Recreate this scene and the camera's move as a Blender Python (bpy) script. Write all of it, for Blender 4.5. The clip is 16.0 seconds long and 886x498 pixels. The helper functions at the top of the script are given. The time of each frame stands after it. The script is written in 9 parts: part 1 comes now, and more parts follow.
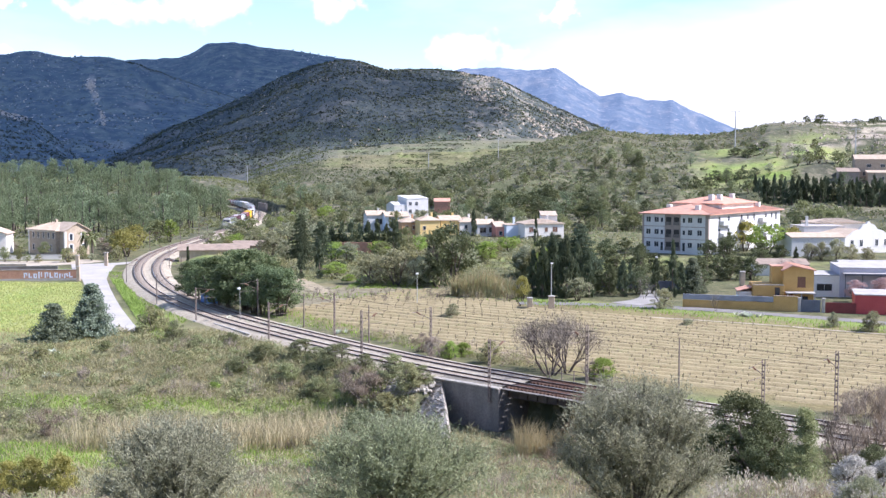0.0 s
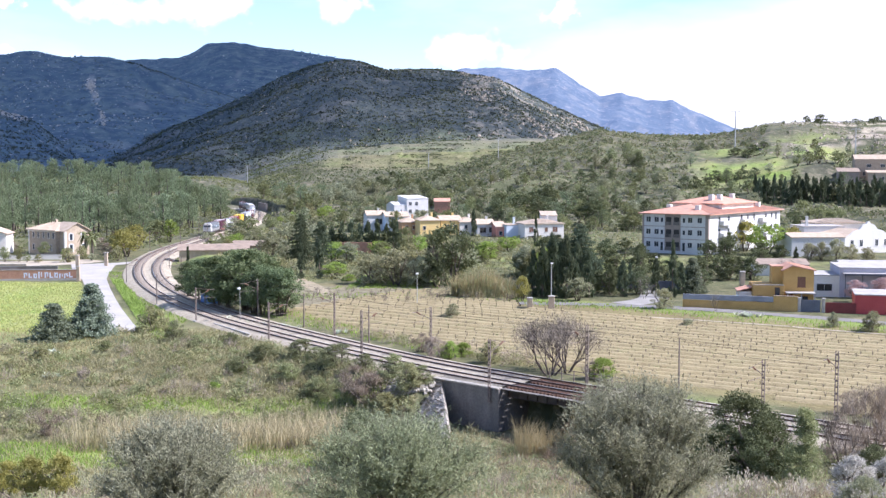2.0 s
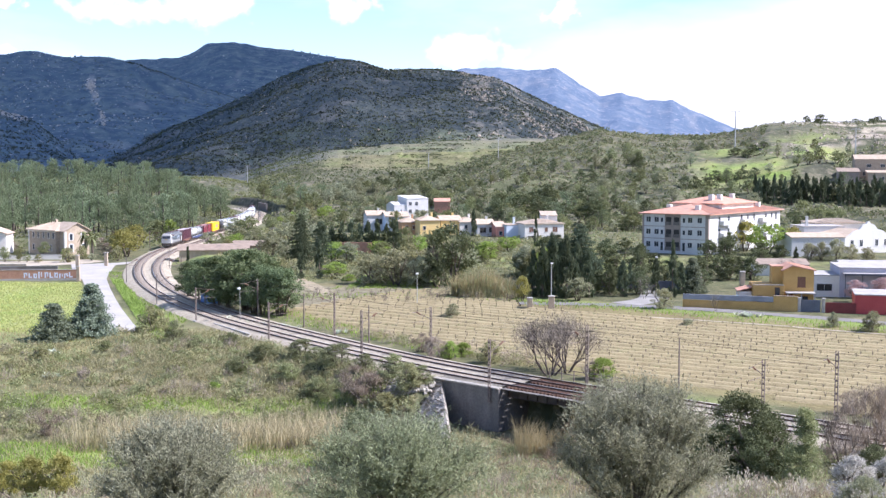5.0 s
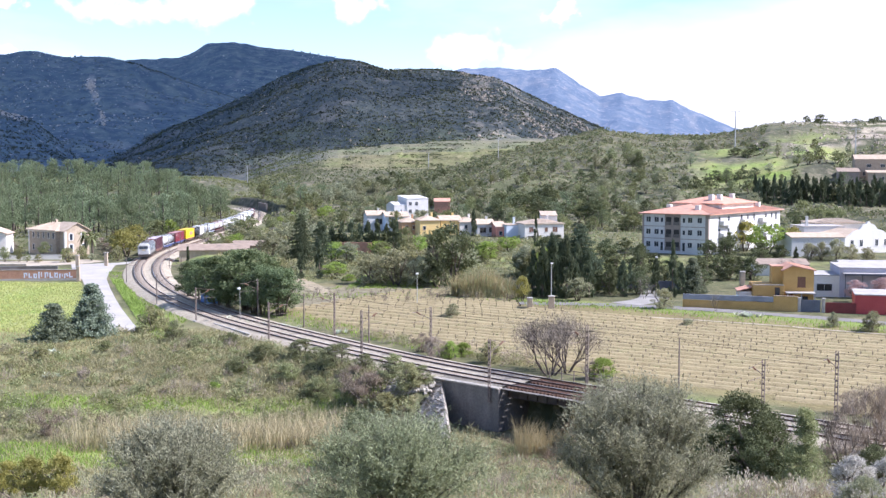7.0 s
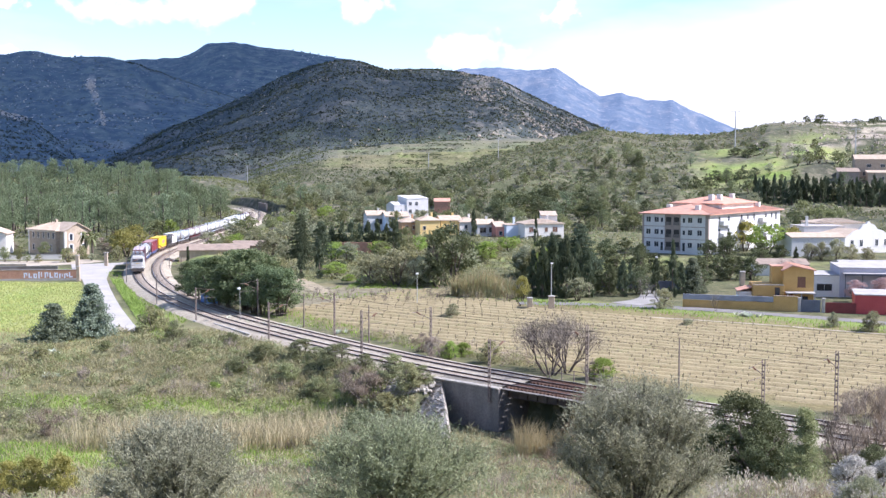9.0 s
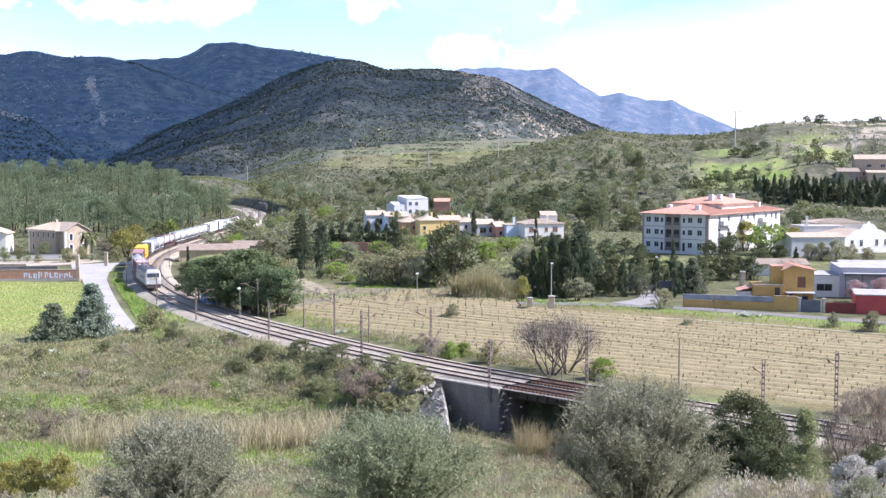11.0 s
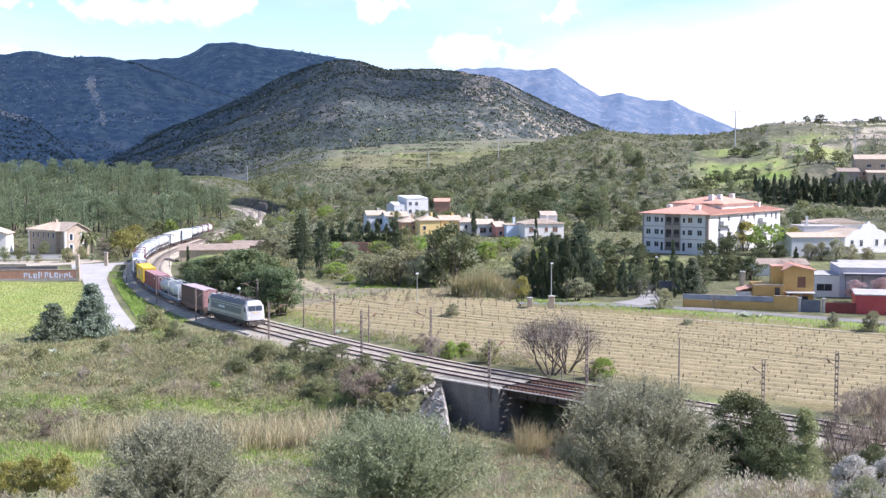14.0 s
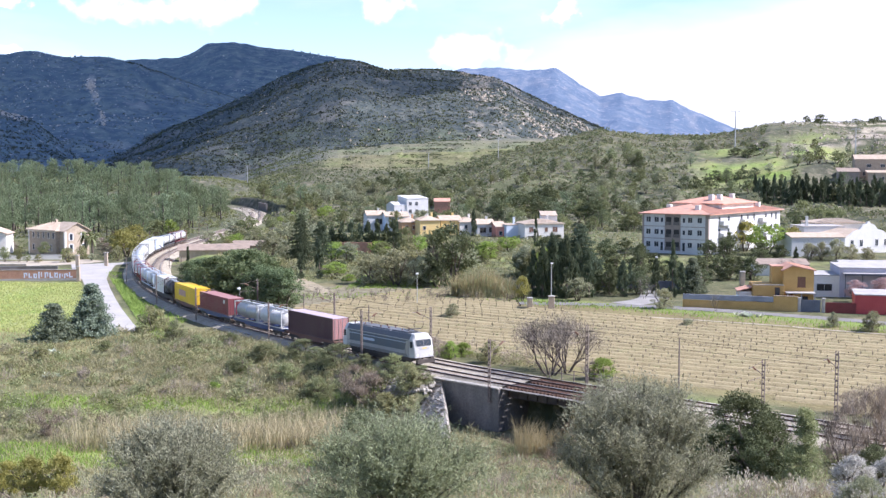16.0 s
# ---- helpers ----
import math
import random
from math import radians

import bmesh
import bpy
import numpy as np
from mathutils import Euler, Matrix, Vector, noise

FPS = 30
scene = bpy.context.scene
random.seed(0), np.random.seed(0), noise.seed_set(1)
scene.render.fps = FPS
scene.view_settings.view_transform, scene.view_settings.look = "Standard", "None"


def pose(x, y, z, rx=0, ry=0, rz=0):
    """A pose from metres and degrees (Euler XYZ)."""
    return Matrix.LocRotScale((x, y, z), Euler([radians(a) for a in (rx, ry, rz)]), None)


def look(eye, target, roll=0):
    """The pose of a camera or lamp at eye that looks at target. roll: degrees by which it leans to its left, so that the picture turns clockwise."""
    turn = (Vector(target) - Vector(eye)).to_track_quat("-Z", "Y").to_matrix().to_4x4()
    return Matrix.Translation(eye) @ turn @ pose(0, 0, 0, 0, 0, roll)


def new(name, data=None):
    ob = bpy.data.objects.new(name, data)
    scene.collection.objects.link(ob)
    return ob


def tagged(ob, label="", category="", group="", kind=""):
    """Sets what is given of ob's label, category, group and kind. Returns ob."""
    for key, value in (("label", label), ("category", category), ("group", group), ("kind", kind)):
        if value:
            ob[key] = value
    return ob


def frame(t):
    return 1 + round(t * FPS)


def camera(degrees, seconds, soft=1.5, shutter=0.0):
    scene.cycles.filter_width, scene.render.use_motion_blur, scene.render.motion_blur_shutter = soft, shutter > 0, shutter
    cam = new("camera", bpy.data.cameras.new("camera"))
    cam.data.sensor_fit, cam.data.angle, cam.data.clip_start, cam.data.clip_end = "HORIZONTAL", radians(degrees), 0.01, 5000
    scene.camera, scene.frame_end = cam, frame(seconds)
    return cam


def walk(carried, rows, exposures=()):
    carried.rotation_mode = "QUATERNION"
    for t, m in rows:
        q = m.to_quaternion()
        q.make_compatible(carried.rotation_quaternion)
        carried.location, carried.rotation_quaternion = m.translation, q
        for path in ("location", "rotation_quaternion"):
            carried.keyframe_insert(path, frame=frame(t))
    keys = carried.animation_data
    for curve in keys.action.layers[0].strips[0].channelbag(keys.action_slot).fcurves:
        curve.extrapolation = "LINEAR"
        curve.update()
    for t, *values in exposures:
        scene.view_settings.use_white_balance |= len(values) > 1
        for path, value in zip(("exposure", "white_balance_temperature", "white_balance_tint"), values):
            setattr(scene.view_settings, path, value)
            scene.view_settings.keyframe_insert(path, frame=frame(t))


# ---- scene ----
# ---- camera ----
EYE = 24.0
cam = camera(40.94, 16.0, soft=1.42)
walk(cam, [(0.0, pose(0, 0, EYE, 85.887)), (16.0, pose(0, 0, EYE, 85.887))],
     exposures=((0.0, 0.98, 5950, 21), (9.0, 0.98, 5950, 21), (16.0, 0.93, 5950, 21)))

# ---- daylight ----
SUN_AZ, SUN_EL = 95.0, 44.0          # degrees clockwise from straight ahead, and above the horizon
to_sun = Vector((math.sin(radians(SUN_AZ)) * math.cos(radians(SUN_EL)),
                 math.cos(radians(SUN_AZ)) * math.cos(radians(SUN_EL)), math.sin(radians(SUN_EL))))
sun = new("sun", bpy.data.lights.new("sun", "SUN"))
sun.data.energy, sun.data.angle, sun.data.color = 4.7, radians(0.53), (1.0, 0.96, 0.90)
sun.matrix_basis = look(to_sun * 100, (0, 0, 0))

world = bpy.data.worlds.new("sky")
scene.world = world
world.use_nodes = True
wn, wl = world.node_tree.nodes, world.node_tree.links
sky = wn.new("ShaderNodeTexSky")
sky.sky_type, sky.sun_disc = "NISHITA", False
sky.sun_elevation, sky.sun_rotation = radians(SUN_EL), radians(SUN_AZ)
sky.air_density, sky.dust_density, sky.ozone_density = 0.85, 0.35, 1.3
back = wn["Background"]
back.inputs["Strength"].default_value = 0.12


def wnode(kind, **values):
    n = wn.new(kind)
    for k, v in values.items():
        n.inputs[k].default_value = v
    return n


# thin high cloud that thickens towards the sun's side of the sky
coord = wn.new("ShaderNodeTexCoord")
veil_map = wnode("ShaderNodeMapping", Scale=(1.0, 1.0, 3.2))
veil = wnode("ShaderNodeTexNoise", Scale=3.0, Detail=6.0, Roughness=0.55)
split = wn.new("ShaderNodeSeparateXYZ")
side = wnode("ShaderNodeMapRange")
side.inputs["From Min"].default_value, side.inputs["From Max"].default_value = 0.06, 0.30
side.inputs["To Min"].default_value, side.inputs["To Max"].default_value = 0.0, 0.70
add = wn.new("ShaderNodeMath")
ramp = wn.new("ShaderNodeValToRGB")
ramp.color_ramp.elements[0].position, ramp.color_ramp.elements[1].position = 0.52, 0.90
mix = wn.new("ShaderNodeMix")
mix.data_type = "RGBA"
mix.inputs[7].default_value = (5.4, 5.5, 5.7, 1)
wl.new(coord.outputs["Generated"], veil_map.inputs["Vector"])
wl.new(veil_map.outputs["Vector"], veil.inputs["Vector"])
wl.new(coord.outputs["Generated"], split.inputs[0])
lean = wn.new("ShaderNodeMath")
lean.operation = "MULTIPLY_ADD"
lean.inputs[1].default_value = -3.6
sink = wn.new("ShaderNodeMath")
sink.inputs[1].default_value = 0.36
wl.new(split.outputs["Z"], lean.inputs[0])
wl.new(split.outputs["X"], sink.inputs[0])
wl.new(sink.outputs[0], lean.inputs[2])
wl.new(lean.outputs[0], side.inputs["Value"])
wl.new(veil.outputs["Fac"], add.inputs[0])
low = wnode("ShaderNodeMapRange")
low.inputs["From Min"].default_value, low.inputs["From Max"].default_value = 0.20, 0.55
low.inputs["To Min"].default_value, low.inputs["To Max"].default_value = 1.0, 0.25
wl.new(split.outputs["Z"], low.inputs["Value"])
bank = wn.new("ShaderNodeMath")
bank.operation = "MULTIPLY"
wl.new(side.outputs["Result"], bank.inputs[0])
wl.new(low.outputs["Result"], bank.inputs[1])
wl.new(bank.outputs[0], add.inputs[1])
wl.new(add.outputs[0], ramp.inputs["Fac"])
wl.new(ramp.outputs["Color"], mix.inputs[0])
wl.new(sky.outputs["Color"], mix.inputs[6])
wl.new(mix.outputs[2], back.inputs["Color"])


# ---- materials ----
def material(name):
    m = bpy.data.materials.new(name)
    m.use_nodes = True
    nt = m.node_tree
    return m, nt, nt.nodes["Principled BSDF"]


def node(nt, kind, **values):
    n = nt.nodes.new(kind)
    for k, v in values.items():
        n.inputs[k].default_value = v
    return n


def blend(nt, fac, a, b, mode="MIX"):
    """A colour mix; fac, a and b are sockets or values."""
    n = nt.nodes.new("ShaderNodeMix")
    n.data_type, n.blend_type = "RGBA", mode
    for i, v in ((0, fac), (6, a), (7, b)):
        if isinstance(v, bpy.types.NodeSocket):
            nt.links.new(v, n.inputs[i])
        else:
            n.inputs[i].default_value = v if i == 0 else (*v, 1)
    return n.outputs[2]


def noise_of(nt, scale, detail=4.0, lo=0.35, hi=0.65, stretch=None, rough=0.55):
    co = nt.nodes.new("ShaderNodeTexCoord")
    n = node(nt, "ShaderNodeTexNoise", Scale=scale, Detail=detail, Roughness=rough)
    src = co.outputs["Object"]
    if stretch:
        mp = node(nt, "ShaderNodeMapping", Scale=stretch)
        nt.links.new(src, mp.inputs["Vector"])
        src = mp.outputs["Vector"]
    nt.links.new(src, n.inputs["Vector"])
    r = nt.nodes.new("ShaderNodeMapRange")
    r.inputs["From Min"].default_value, r.inputs["From Max"].default_value = lo, hi
    nt.links.new(n.outputs["Fac"], r.inputs["Value"])
    return r.outputs["Result"]


def bump(nt, bsdf, height, strength=0.4, distance=0.03):
    b = node(nt, "ShaderNodeBump", Strength=strength, Distance=distance)
    nt.links.new(height, b.inputs["Height"])
    nt.links.new(b.outputs["Normal"], bsdf.inputs["Normal"])


def surface(name, a, b, scale=3.0, rough=0.8, metal=0.0, fine=None, stain=None, bumps=0.3, dist=0.02, stretch=None):
    """A surface of two close tones at a large scale, grain at a fine one, and stains."""
    m, nt, p = material(name)
    col = blend(nt, noise_of(nt, scale, 5.0, stretch=stretch), a, b)
    grain = noise_of(nt, fine or scale * 12, 3.0)
    col = blend(nt, 0.25, col, blend(nt, grain, tuple(c * 0.6 for c in a), tuple(min(1, c * 1.3) for c in b)))
    if stain:
        col = blend(nt, noise_of(nt, scale * 0.45, 6.0, 0.56, 0.75, stretch=stretch), col, stain)
    nt.links.new(col, p.inputs["Base Color"])
    p.inputs["Roughness"].default_value, p.inputs["Metallic"].default_value = rough, metal
    if bumps:
        bump(nt, p, grain, bumps, dist)
    return m


def foliage(name, a, b, back_light=0.35, rough=0.6, dry=None):
    """Leaves: the tone changes from leaf to leaf and from tree to tree, and light comes through."""
    m, nt, p = material(name)
    geo, info = nt.nodes.new("ShaderNodeNewGeometry"), nt.nodes.new("ShaderNodeObjectInfo")
    leaf = nt.nodes.new("ShaderNodeMapRange")
    leaf.inputs["To Min"].default_value, leaf.inputs["To Max"].default_value = 0.25, 0.85
    nt.links.new(geo.outputs["Random Per Island"], leaf.inputs["Value"])
    col = blend(nt, leaf.outputs["Result"], a, b)
    tree = nt.nodes.new("ShaderNodeMapRange")
    tree.inputs["To Min"].default_value, tree.inputs["To Max"].default_value = 0.0, 0.45
    nt.links.new(info.outputs["Random"], tree.inputs["Value"])
    col = blend(nt, tree.outputs["Result"], col, dry or tuple(0.5 * (u + v) * w for u, v, w in zip(a, b, (1.3, 1.1, 0.8))))
    vary = nt.nodes.new("ShaderNodeHueSaturation")      # each plant a little lighter or darker
    tone = nt.nodes.new("ShaderNodeMapRange")
    tone.inputs["To Min"].default_value, tone.inputs["To Max"].default_value = 1.52, 0.96
    nt.links.new(info.outputs["Random"], tone.inputs["Value"])
    nt.links.new(tone.outputs["Result"], vary.inputs["Value"])
    nt.links.new(col, vary.inputs["Color"])
    col = vary.outputs["Color"]
    nt.links.new(col, p.inputs["Base Color"])
    p.inputs["Roughness"].default_value = rough
    p.inputs["Specular IOR Level"].default_value = 0.25
    tr = nt.nodes.new("ShaderNodeBsdfTranslucent")
    nt.links.new(col, tr.inputs["Color"])
    ms = nt.nodes.new("ShaderNodeMixShader")
    ms.inputs[0].default_value = min(0.5, back_light + 0.1)
    nt.links.new(p.outputs[0], ms.inputs[1])
    nt.links.new(tr.outputs[0], ms.inputs[2])
    nt.links.new(ms.outputs[0], nt.nodes["Material Output"].inputs["Surface"])
    return m


M = {}
M["ballast"] = surface("ballast", (0.29, 0.25, 0.185), (0.46, 0.41, 0.32), 0.8, 0.9, fine=5.0, stain=(0.235, 0.19, 0.145), bumps=0.8, dist=0.05)
M["rail"] = surface("rail_steel", (0.10, 0.055, 0.04), (0.16, 0.09, 0.06), 4.0, 0.6, 0.3)
M["rail_top"] = surface("rail_head", (0.45, 0.43, 0.42), (0.55, 0.53, 0.50), 4.0, 0.3, 0.9, bumps=0)
M["sleeper"] = surface("sleeper", (0.20, 0.165, 0.135), (0.31, 0.265, 0.22), 2.0, 0.9)
M["shed_tile"] = surface("old_shed_tiles", (0.245, 0.19, 0.15), (0.34, 0.27, 0.215), 0.8, 0.9, fine=5, stain=(0.19, 0.155, 0.13))
M["mast"] = surface("rusty_mast_steel", (0.15, 0.12, 0.105), (0.25, 0.20, 0.175), 3.0, 0.7, 0.2)
M["wire"] = surface("wire", (0.10, 0.09, 0.08), (0.16, 0.13, 0.11), 3.0, 0.6, 0.4, bumps=0)
M["concrete"] = surface("concrete", (0.32, 0.305, 0.285), (0.43, 0.41, 0.385), 0.8, 0.85, stain=(0.30, 0.28, 0.25))
M["old_concrete"] = surface("old_concrete", (0.115, 0.105, 0.098), (0.235, 0.215, 0.195), 0.5, 0.9, stain=(0.06, 0.054, 0.05), stretch=(1, 1, 0.3))
M["rubble"] = surface("rubble", (0.34, 0.31, 0.27), (0.48, 0.44, 0.385), 1.4, 0.9, fine=5, bumps=0.8, dist=0.1)
M["asphalt"] = surface("asphalt", (0.16, 0.155, 0.15), (0.22, 0.21, 0.20), 0.4, 0.9, stain=(0.28, 0.26, 0.24))
M["grey_road"] = surface("grey_road", (0.25, 0.24, 0.225), (0.33, 0.32, 0.30), 0.25, 0.9, fine=8, stain=(0.27, 0.25, 0.22))
M["path_earth"] = surface("path_earth", (0.25, 0.21, 0.135), (0.35, 0.30, 0.205), 0.5, 0.95, fine=4, stain=(0.20, 0.18, 0.10))
M["yard_sand"] = surface("yard_sand", (0.36, 0.31, 0.24), (0.48, 0.42, 0.33), 0.2, 0.95, fine=4, stain=(0.27, 0.25, 0.15))
M["pale_road"] = surface("pale_road", (0.34, 0.325, 0.305), (0.44, 0.42, 0.395), 0.25, 0.9, fine=8, stain=(0.36, 0.33, 0.30))
M["bark"] = surface("bark", (0.11, 0.085, 0.065), (0.20, 0.165, 0.13), 3.0, 0.95, stretch=(1, 1, 0.3), bumps=0.7, dist=0.04)
M["twig"] = surface("twig", (0.17, 0.145, 0.12), (0.26, 0.225, 0.185), 2.0, 0.95, bumps=0)
M["white_wall"] = surface("white_render", (0.56, 0.56, 0.55), (0.64, 0.635, 0.62), 0.5, 0.85, stain=(0.66, 0.64, 0.60))
M["cream_wall"] = surface("cream_render", (0.72, 0.68, 0.63), (0.80, 0.76, 0.70), 0.5, 0.85, stain=(0.60, 0.55, 0.49))
M["sand_wall"] = surface("sandy_stone", (0.36, 0.29, 0.215), (0.48, 0.395, 0.30), 1.2, 0.9, fine=6, stain=(0.28, 0.22, 0.165))
M["ochre_wall"] = surface("ochre_render", (0.46, 0.29, 0.095), (0.54, 0.35, 0.13), 0.5, 0.85, stain=(0.38, 0.24, 0.085))
M["yellow_wall"] = surface("yellow_render", (0.78, 0.55, 0.22), (0.84, 0.62, 0.28), 0.5, 0.85)
M["orange_wall"] = surface("orange_render", (0.55, 0.32, 0.17), (0.62, 0.38, 0.22), 0.5, 0.85)
M["pink_wall"] = surface("pink_render", (0.60, 0.26, 0.20), (0.68, 0.33, 0.26), 0.5, 0.85)
M["blue_wall"] = surface("pale_blue_render", (0.62, 0.70, 0.80), (0.68, 0.75, 0.84), 0.5, 0.85)
M["taupe_wall"] = surface("taupe_render", (0.27, 0.22, 0.19), (0.33, 0.275, 0.235), 0.5, 0.85)
M["brick"] = surface("brick_wall", (0.36, 0.19, 0.13), (0.46, 0.26, 0.18), 1.2, 0.9, fine=9, stain=(0.28, 0.17, 0.13))
M["roof_tile"] = surface("terracotta_tiles", (0.47, 0.235, 0.165), (0.60, 0.34, 0.25), 0.8, 0.9, fine=5, stain=(0.36, 0.26, 0.21))
M["pale_tile"] = surface("weathered_tiles", (0.39, 0.305, 0.225), (0.51, 0.42, 0.33), 0.8, 0.9, fine=5, stain=(0.36, 0.29, 0.23))
M["grey_roof"] = surface("fibre_cement", (0.34, 0.325, 0.31), (0.45, 0.43, 0.415), 0.6, 0.85, stain=(0.25, 0.23, 0.21))
M["purple_wall"] = surface("grey_violet_render", (0.42, 0.41, 0.48), (0.50, 0.49, 0.56), 0.4, 0.85, stain=(0.36, 0.34, 0.40))
M["mesh_band"] = surface("blue_grey_screen", (0.22, 0.24, 0.285), (0.29, 0.31, 0.35), 0.6, 0.8, stain=(0.18, 0.19, 0.22))
M["red_panel"] = surface("red_sheet", (0.40, 0.05, 0.055), (0.48, 0.075, 0.075), 0.5, 0.55)
M["dark_red"] = surface("dark_red_fence", (0.17, 0.03, 0.03), (0.22, 0.045, 0.04), 0.6, 0.7)
M["slate_gate"] = surface("slate_gate", (0.10, 0.11, 0.14), (0.14, 0.15, 0.18), 0.6, 0.6)
M["wood"] = surface("brown_wood", (0.13, 0.06, 0.035), (0.20, 0.10, 0.06), 3.0, 0.7)
M["frame"] = surface("pale_frame", (0.55, 0.54, 0.52), (0.65, 0.64, 0.62), 3.0, 0.6, bumps=0)
M["pole"] = surface("galvanised_steel", (0.42, 0.42, 0.41), (0.52, 0.52, 0.51), 2.0, 0.5, 0.5, bumps=0)
M["lamp_head"] = surface("lamp_head", (0.72, 0.72, 0.70), (0.80, 0.80, 0.78), 2.0, 0.5, bumps=0)
M["bridge_steel"] = surface("bridge_steel", (0.06, 0.05, 0.045), (0.11, 0.085, 0.07), 1.5, 0.8, 0.2)
M["paint_blue"] = surface("graffiti_paint", (0.55, 0.60, 0.75), (0.70, 0.73, 0.82), 2.0, 0.7, bumps=0)
# near-black paint in place of the shade inside porches, arcades and balconies
M["opening_shade"] = surface("opening_shade_paint", (0.03, 0.03, 0.03), (0.05, 0.045, 0.04), 1.0, 0.9, bumps=0)
mg, ntg, pg = material("window_glass")
pg.inputs["Base Color"].default_value, pg.inputs["Roughness"].default_value = (0.035, 0.045, 0.06, 1), 0.08
M["glass"] = mg
M["agave"] = foliage("agave", (0.30, 0.36, 0.30), (0.52, 0.56, 0.48), 0.1)
M["olive"] = foliage("olive_leaves", (0.132, 0.149, 0.103), (0.397, 0.414, 0.310), 0.25)
M["green_olive"] = foliage("green_olive_leaves", (0.108, 0.135, 0.073), (0.335, 0.373, 0.232), 0.28)
M["olive_bark"] = surface("olive_bark", (0.075, 0.068, 0.058), (0.15, 0.135, 0.115), 3.0, 0.95, stretch=(1, 1, 0.3), bumps=0.5, dist=0.03)
M["olive_far"] = foliage("olive_leaves_far", (0.145, 0.165, 0.10), (0.30, 0.315, 0.215), 0.35)
M["pine"] = foliage("pine_needles", (0.067, 0.101, 0.059), (0.189, 0.235, 0.134), 0.20)
M["cypress"] = foliage("cypress_leaves", (0.045, 0.064, 0.042), (0.105, 0.130, 0.076), 0.25)
M["stone_pine"] = foliage("stone_pine_needles", (0.058, 0.086, 0.044), (0.160, 0.205, 0.100), 0.25)
M["spruce"] = foliage("spruce_needles", (0.075, 0.106, 0.075), (0.250, 0.294, 0.219), 0.25)
M["oak"] = foliage("oak_leaves", (0.103, 0.127, 0.060), (0.232, 0.254, 0.130), 0.36)
M["bright"] = foliage("young_leaves", (0.15, 0.225, 0.05), (0.27, 0.355, 0.10), 0.5)
M["gold"] = foliage("gold_leaves", (0.19, 0.185, 0.05), (0.33, 0.30, 0.10), 0.4, dry=(0.25, 0.24, 0.08))
M["scrub"] = foliage("scrub_leaves", (0.144, 0.163, 0.078), (0.322, 0.316, 0.178), 0.32)
M["holm"] = foliage("holm_leaves", (0.052, 0.070, 0.036), (0.130, 0.150, 0.075), 0.25)
M["white_bloom"] = foliage("white_bloom", (0.03, 0.035, 0.02), (0.66, 0.63, 0.58), 0.25, dry=(0.30, 0.29, 0.26))
M["woolly"] = foliage("woolly_leaves", (0.28, 0.265, 0.22), (0.56, 0.535, 0.47), 0.3)
M["meadow"] = foliage("meadow_blades", (0.27, 0.31, 0.115), (0.45, 0.48, 0.21), 0.4)
M["hill_leaf"] = foliage("hillside_leaves", (0.100, 0.124, 0.068), (0.236, 0.254, 0.147), 0.3)
M["russet"] = foliage("russet_twigs", (0.15, 0.105, 0.075), (0.27, 0.20, 0.14), 0.25)
M["hill_grey"] = foliage("hillside_twigs", (0.13, 0.13, 0.10), (0.26, 0.255, 0.20), 0.25)
M["mountain_leaf"] = foliage("mountain_bushes", (0.045, 0.062, 0.052), (0.085, 0.105, 0.080), 0.15)
M["heath"] = foliage("mountain_heath", (0.030, 0.042, 0.036), (0.062, 0.078, 0.060), 0.1)
M["grey_scrub"] = foliage("grey_scrub", (0.193, 0.193, 0.116), (0.380, 0.369, 0.237), 0.3)
M["purple_scrub"] = foliage("bare_twigs", (0.17, 0.145, 0.12), (0.30, 0.255, 0.21), 0.2)
M["reed"] = foliage("dry_reed", (0.27, 0.23, 0.135), (0.50, 0.44, 0.29), 0.35, dry=(0.38, 0.33, 0.21))
M["pale_reed"] = foliage("weathered_reed", (0.21, 0.185, 0.105), (0.40, 0.35, 0.22), 0.35)
M["grass"] = foliage("grass_blades", (0.150, 0.255, 0.045), (0.29, 0.415, 0.095), 0.45)
M["dry_grass"] = foliage("dry_grass", (0.22, 0.20, 0.105), (0.40, 0.355, 0.215), 0.4)
M["bank_leaf"] = foliage("bank_leaves", (0.132, 0.159, 0.072), (0.297, 0.319, 0.162), 0.35, dry=(0.21, 0.215, 0.12))
M["blossom"] = foliage("almond_blossom", (0.34, 0.255, 0.28), (0.50, 0.40, 0.43), 0.35)
M["pine_bark"] = surface("pine_bark", (0.075, 0.058, 0.050), (0.13, 0.10, 0.09), 2.0, 0.95, bumps=0.5, dist=0.04)
M["willow"] = foliage("willow_leaves", (0.19, 0.205, 0.125), (0.37, 0.38, 0.255), 0.4)
M["vine"] = surface("vine_wood", (0.11, 0.085, 0.065), (0.19, 0.155, 0.12), 4.0, 0.95, bumps=0)
M["field_rock"] = surface("weathered_granite", (0.20, 0.175, 0.14), (0.40, 0.35, 0.28), 0.25, 0.95, fine=2, stain=(0.15, 0.14, 0.12), bumps=0.5, dist=0.2)
M["stone"] = surface("granite", (0.42, 0.38, 0.34), (0.60, 0.56, 0.50), 0.3, 0.9, fine=3, stain=(0.28, 0.27, 0.25), bumps=0.6, dist=0.2)


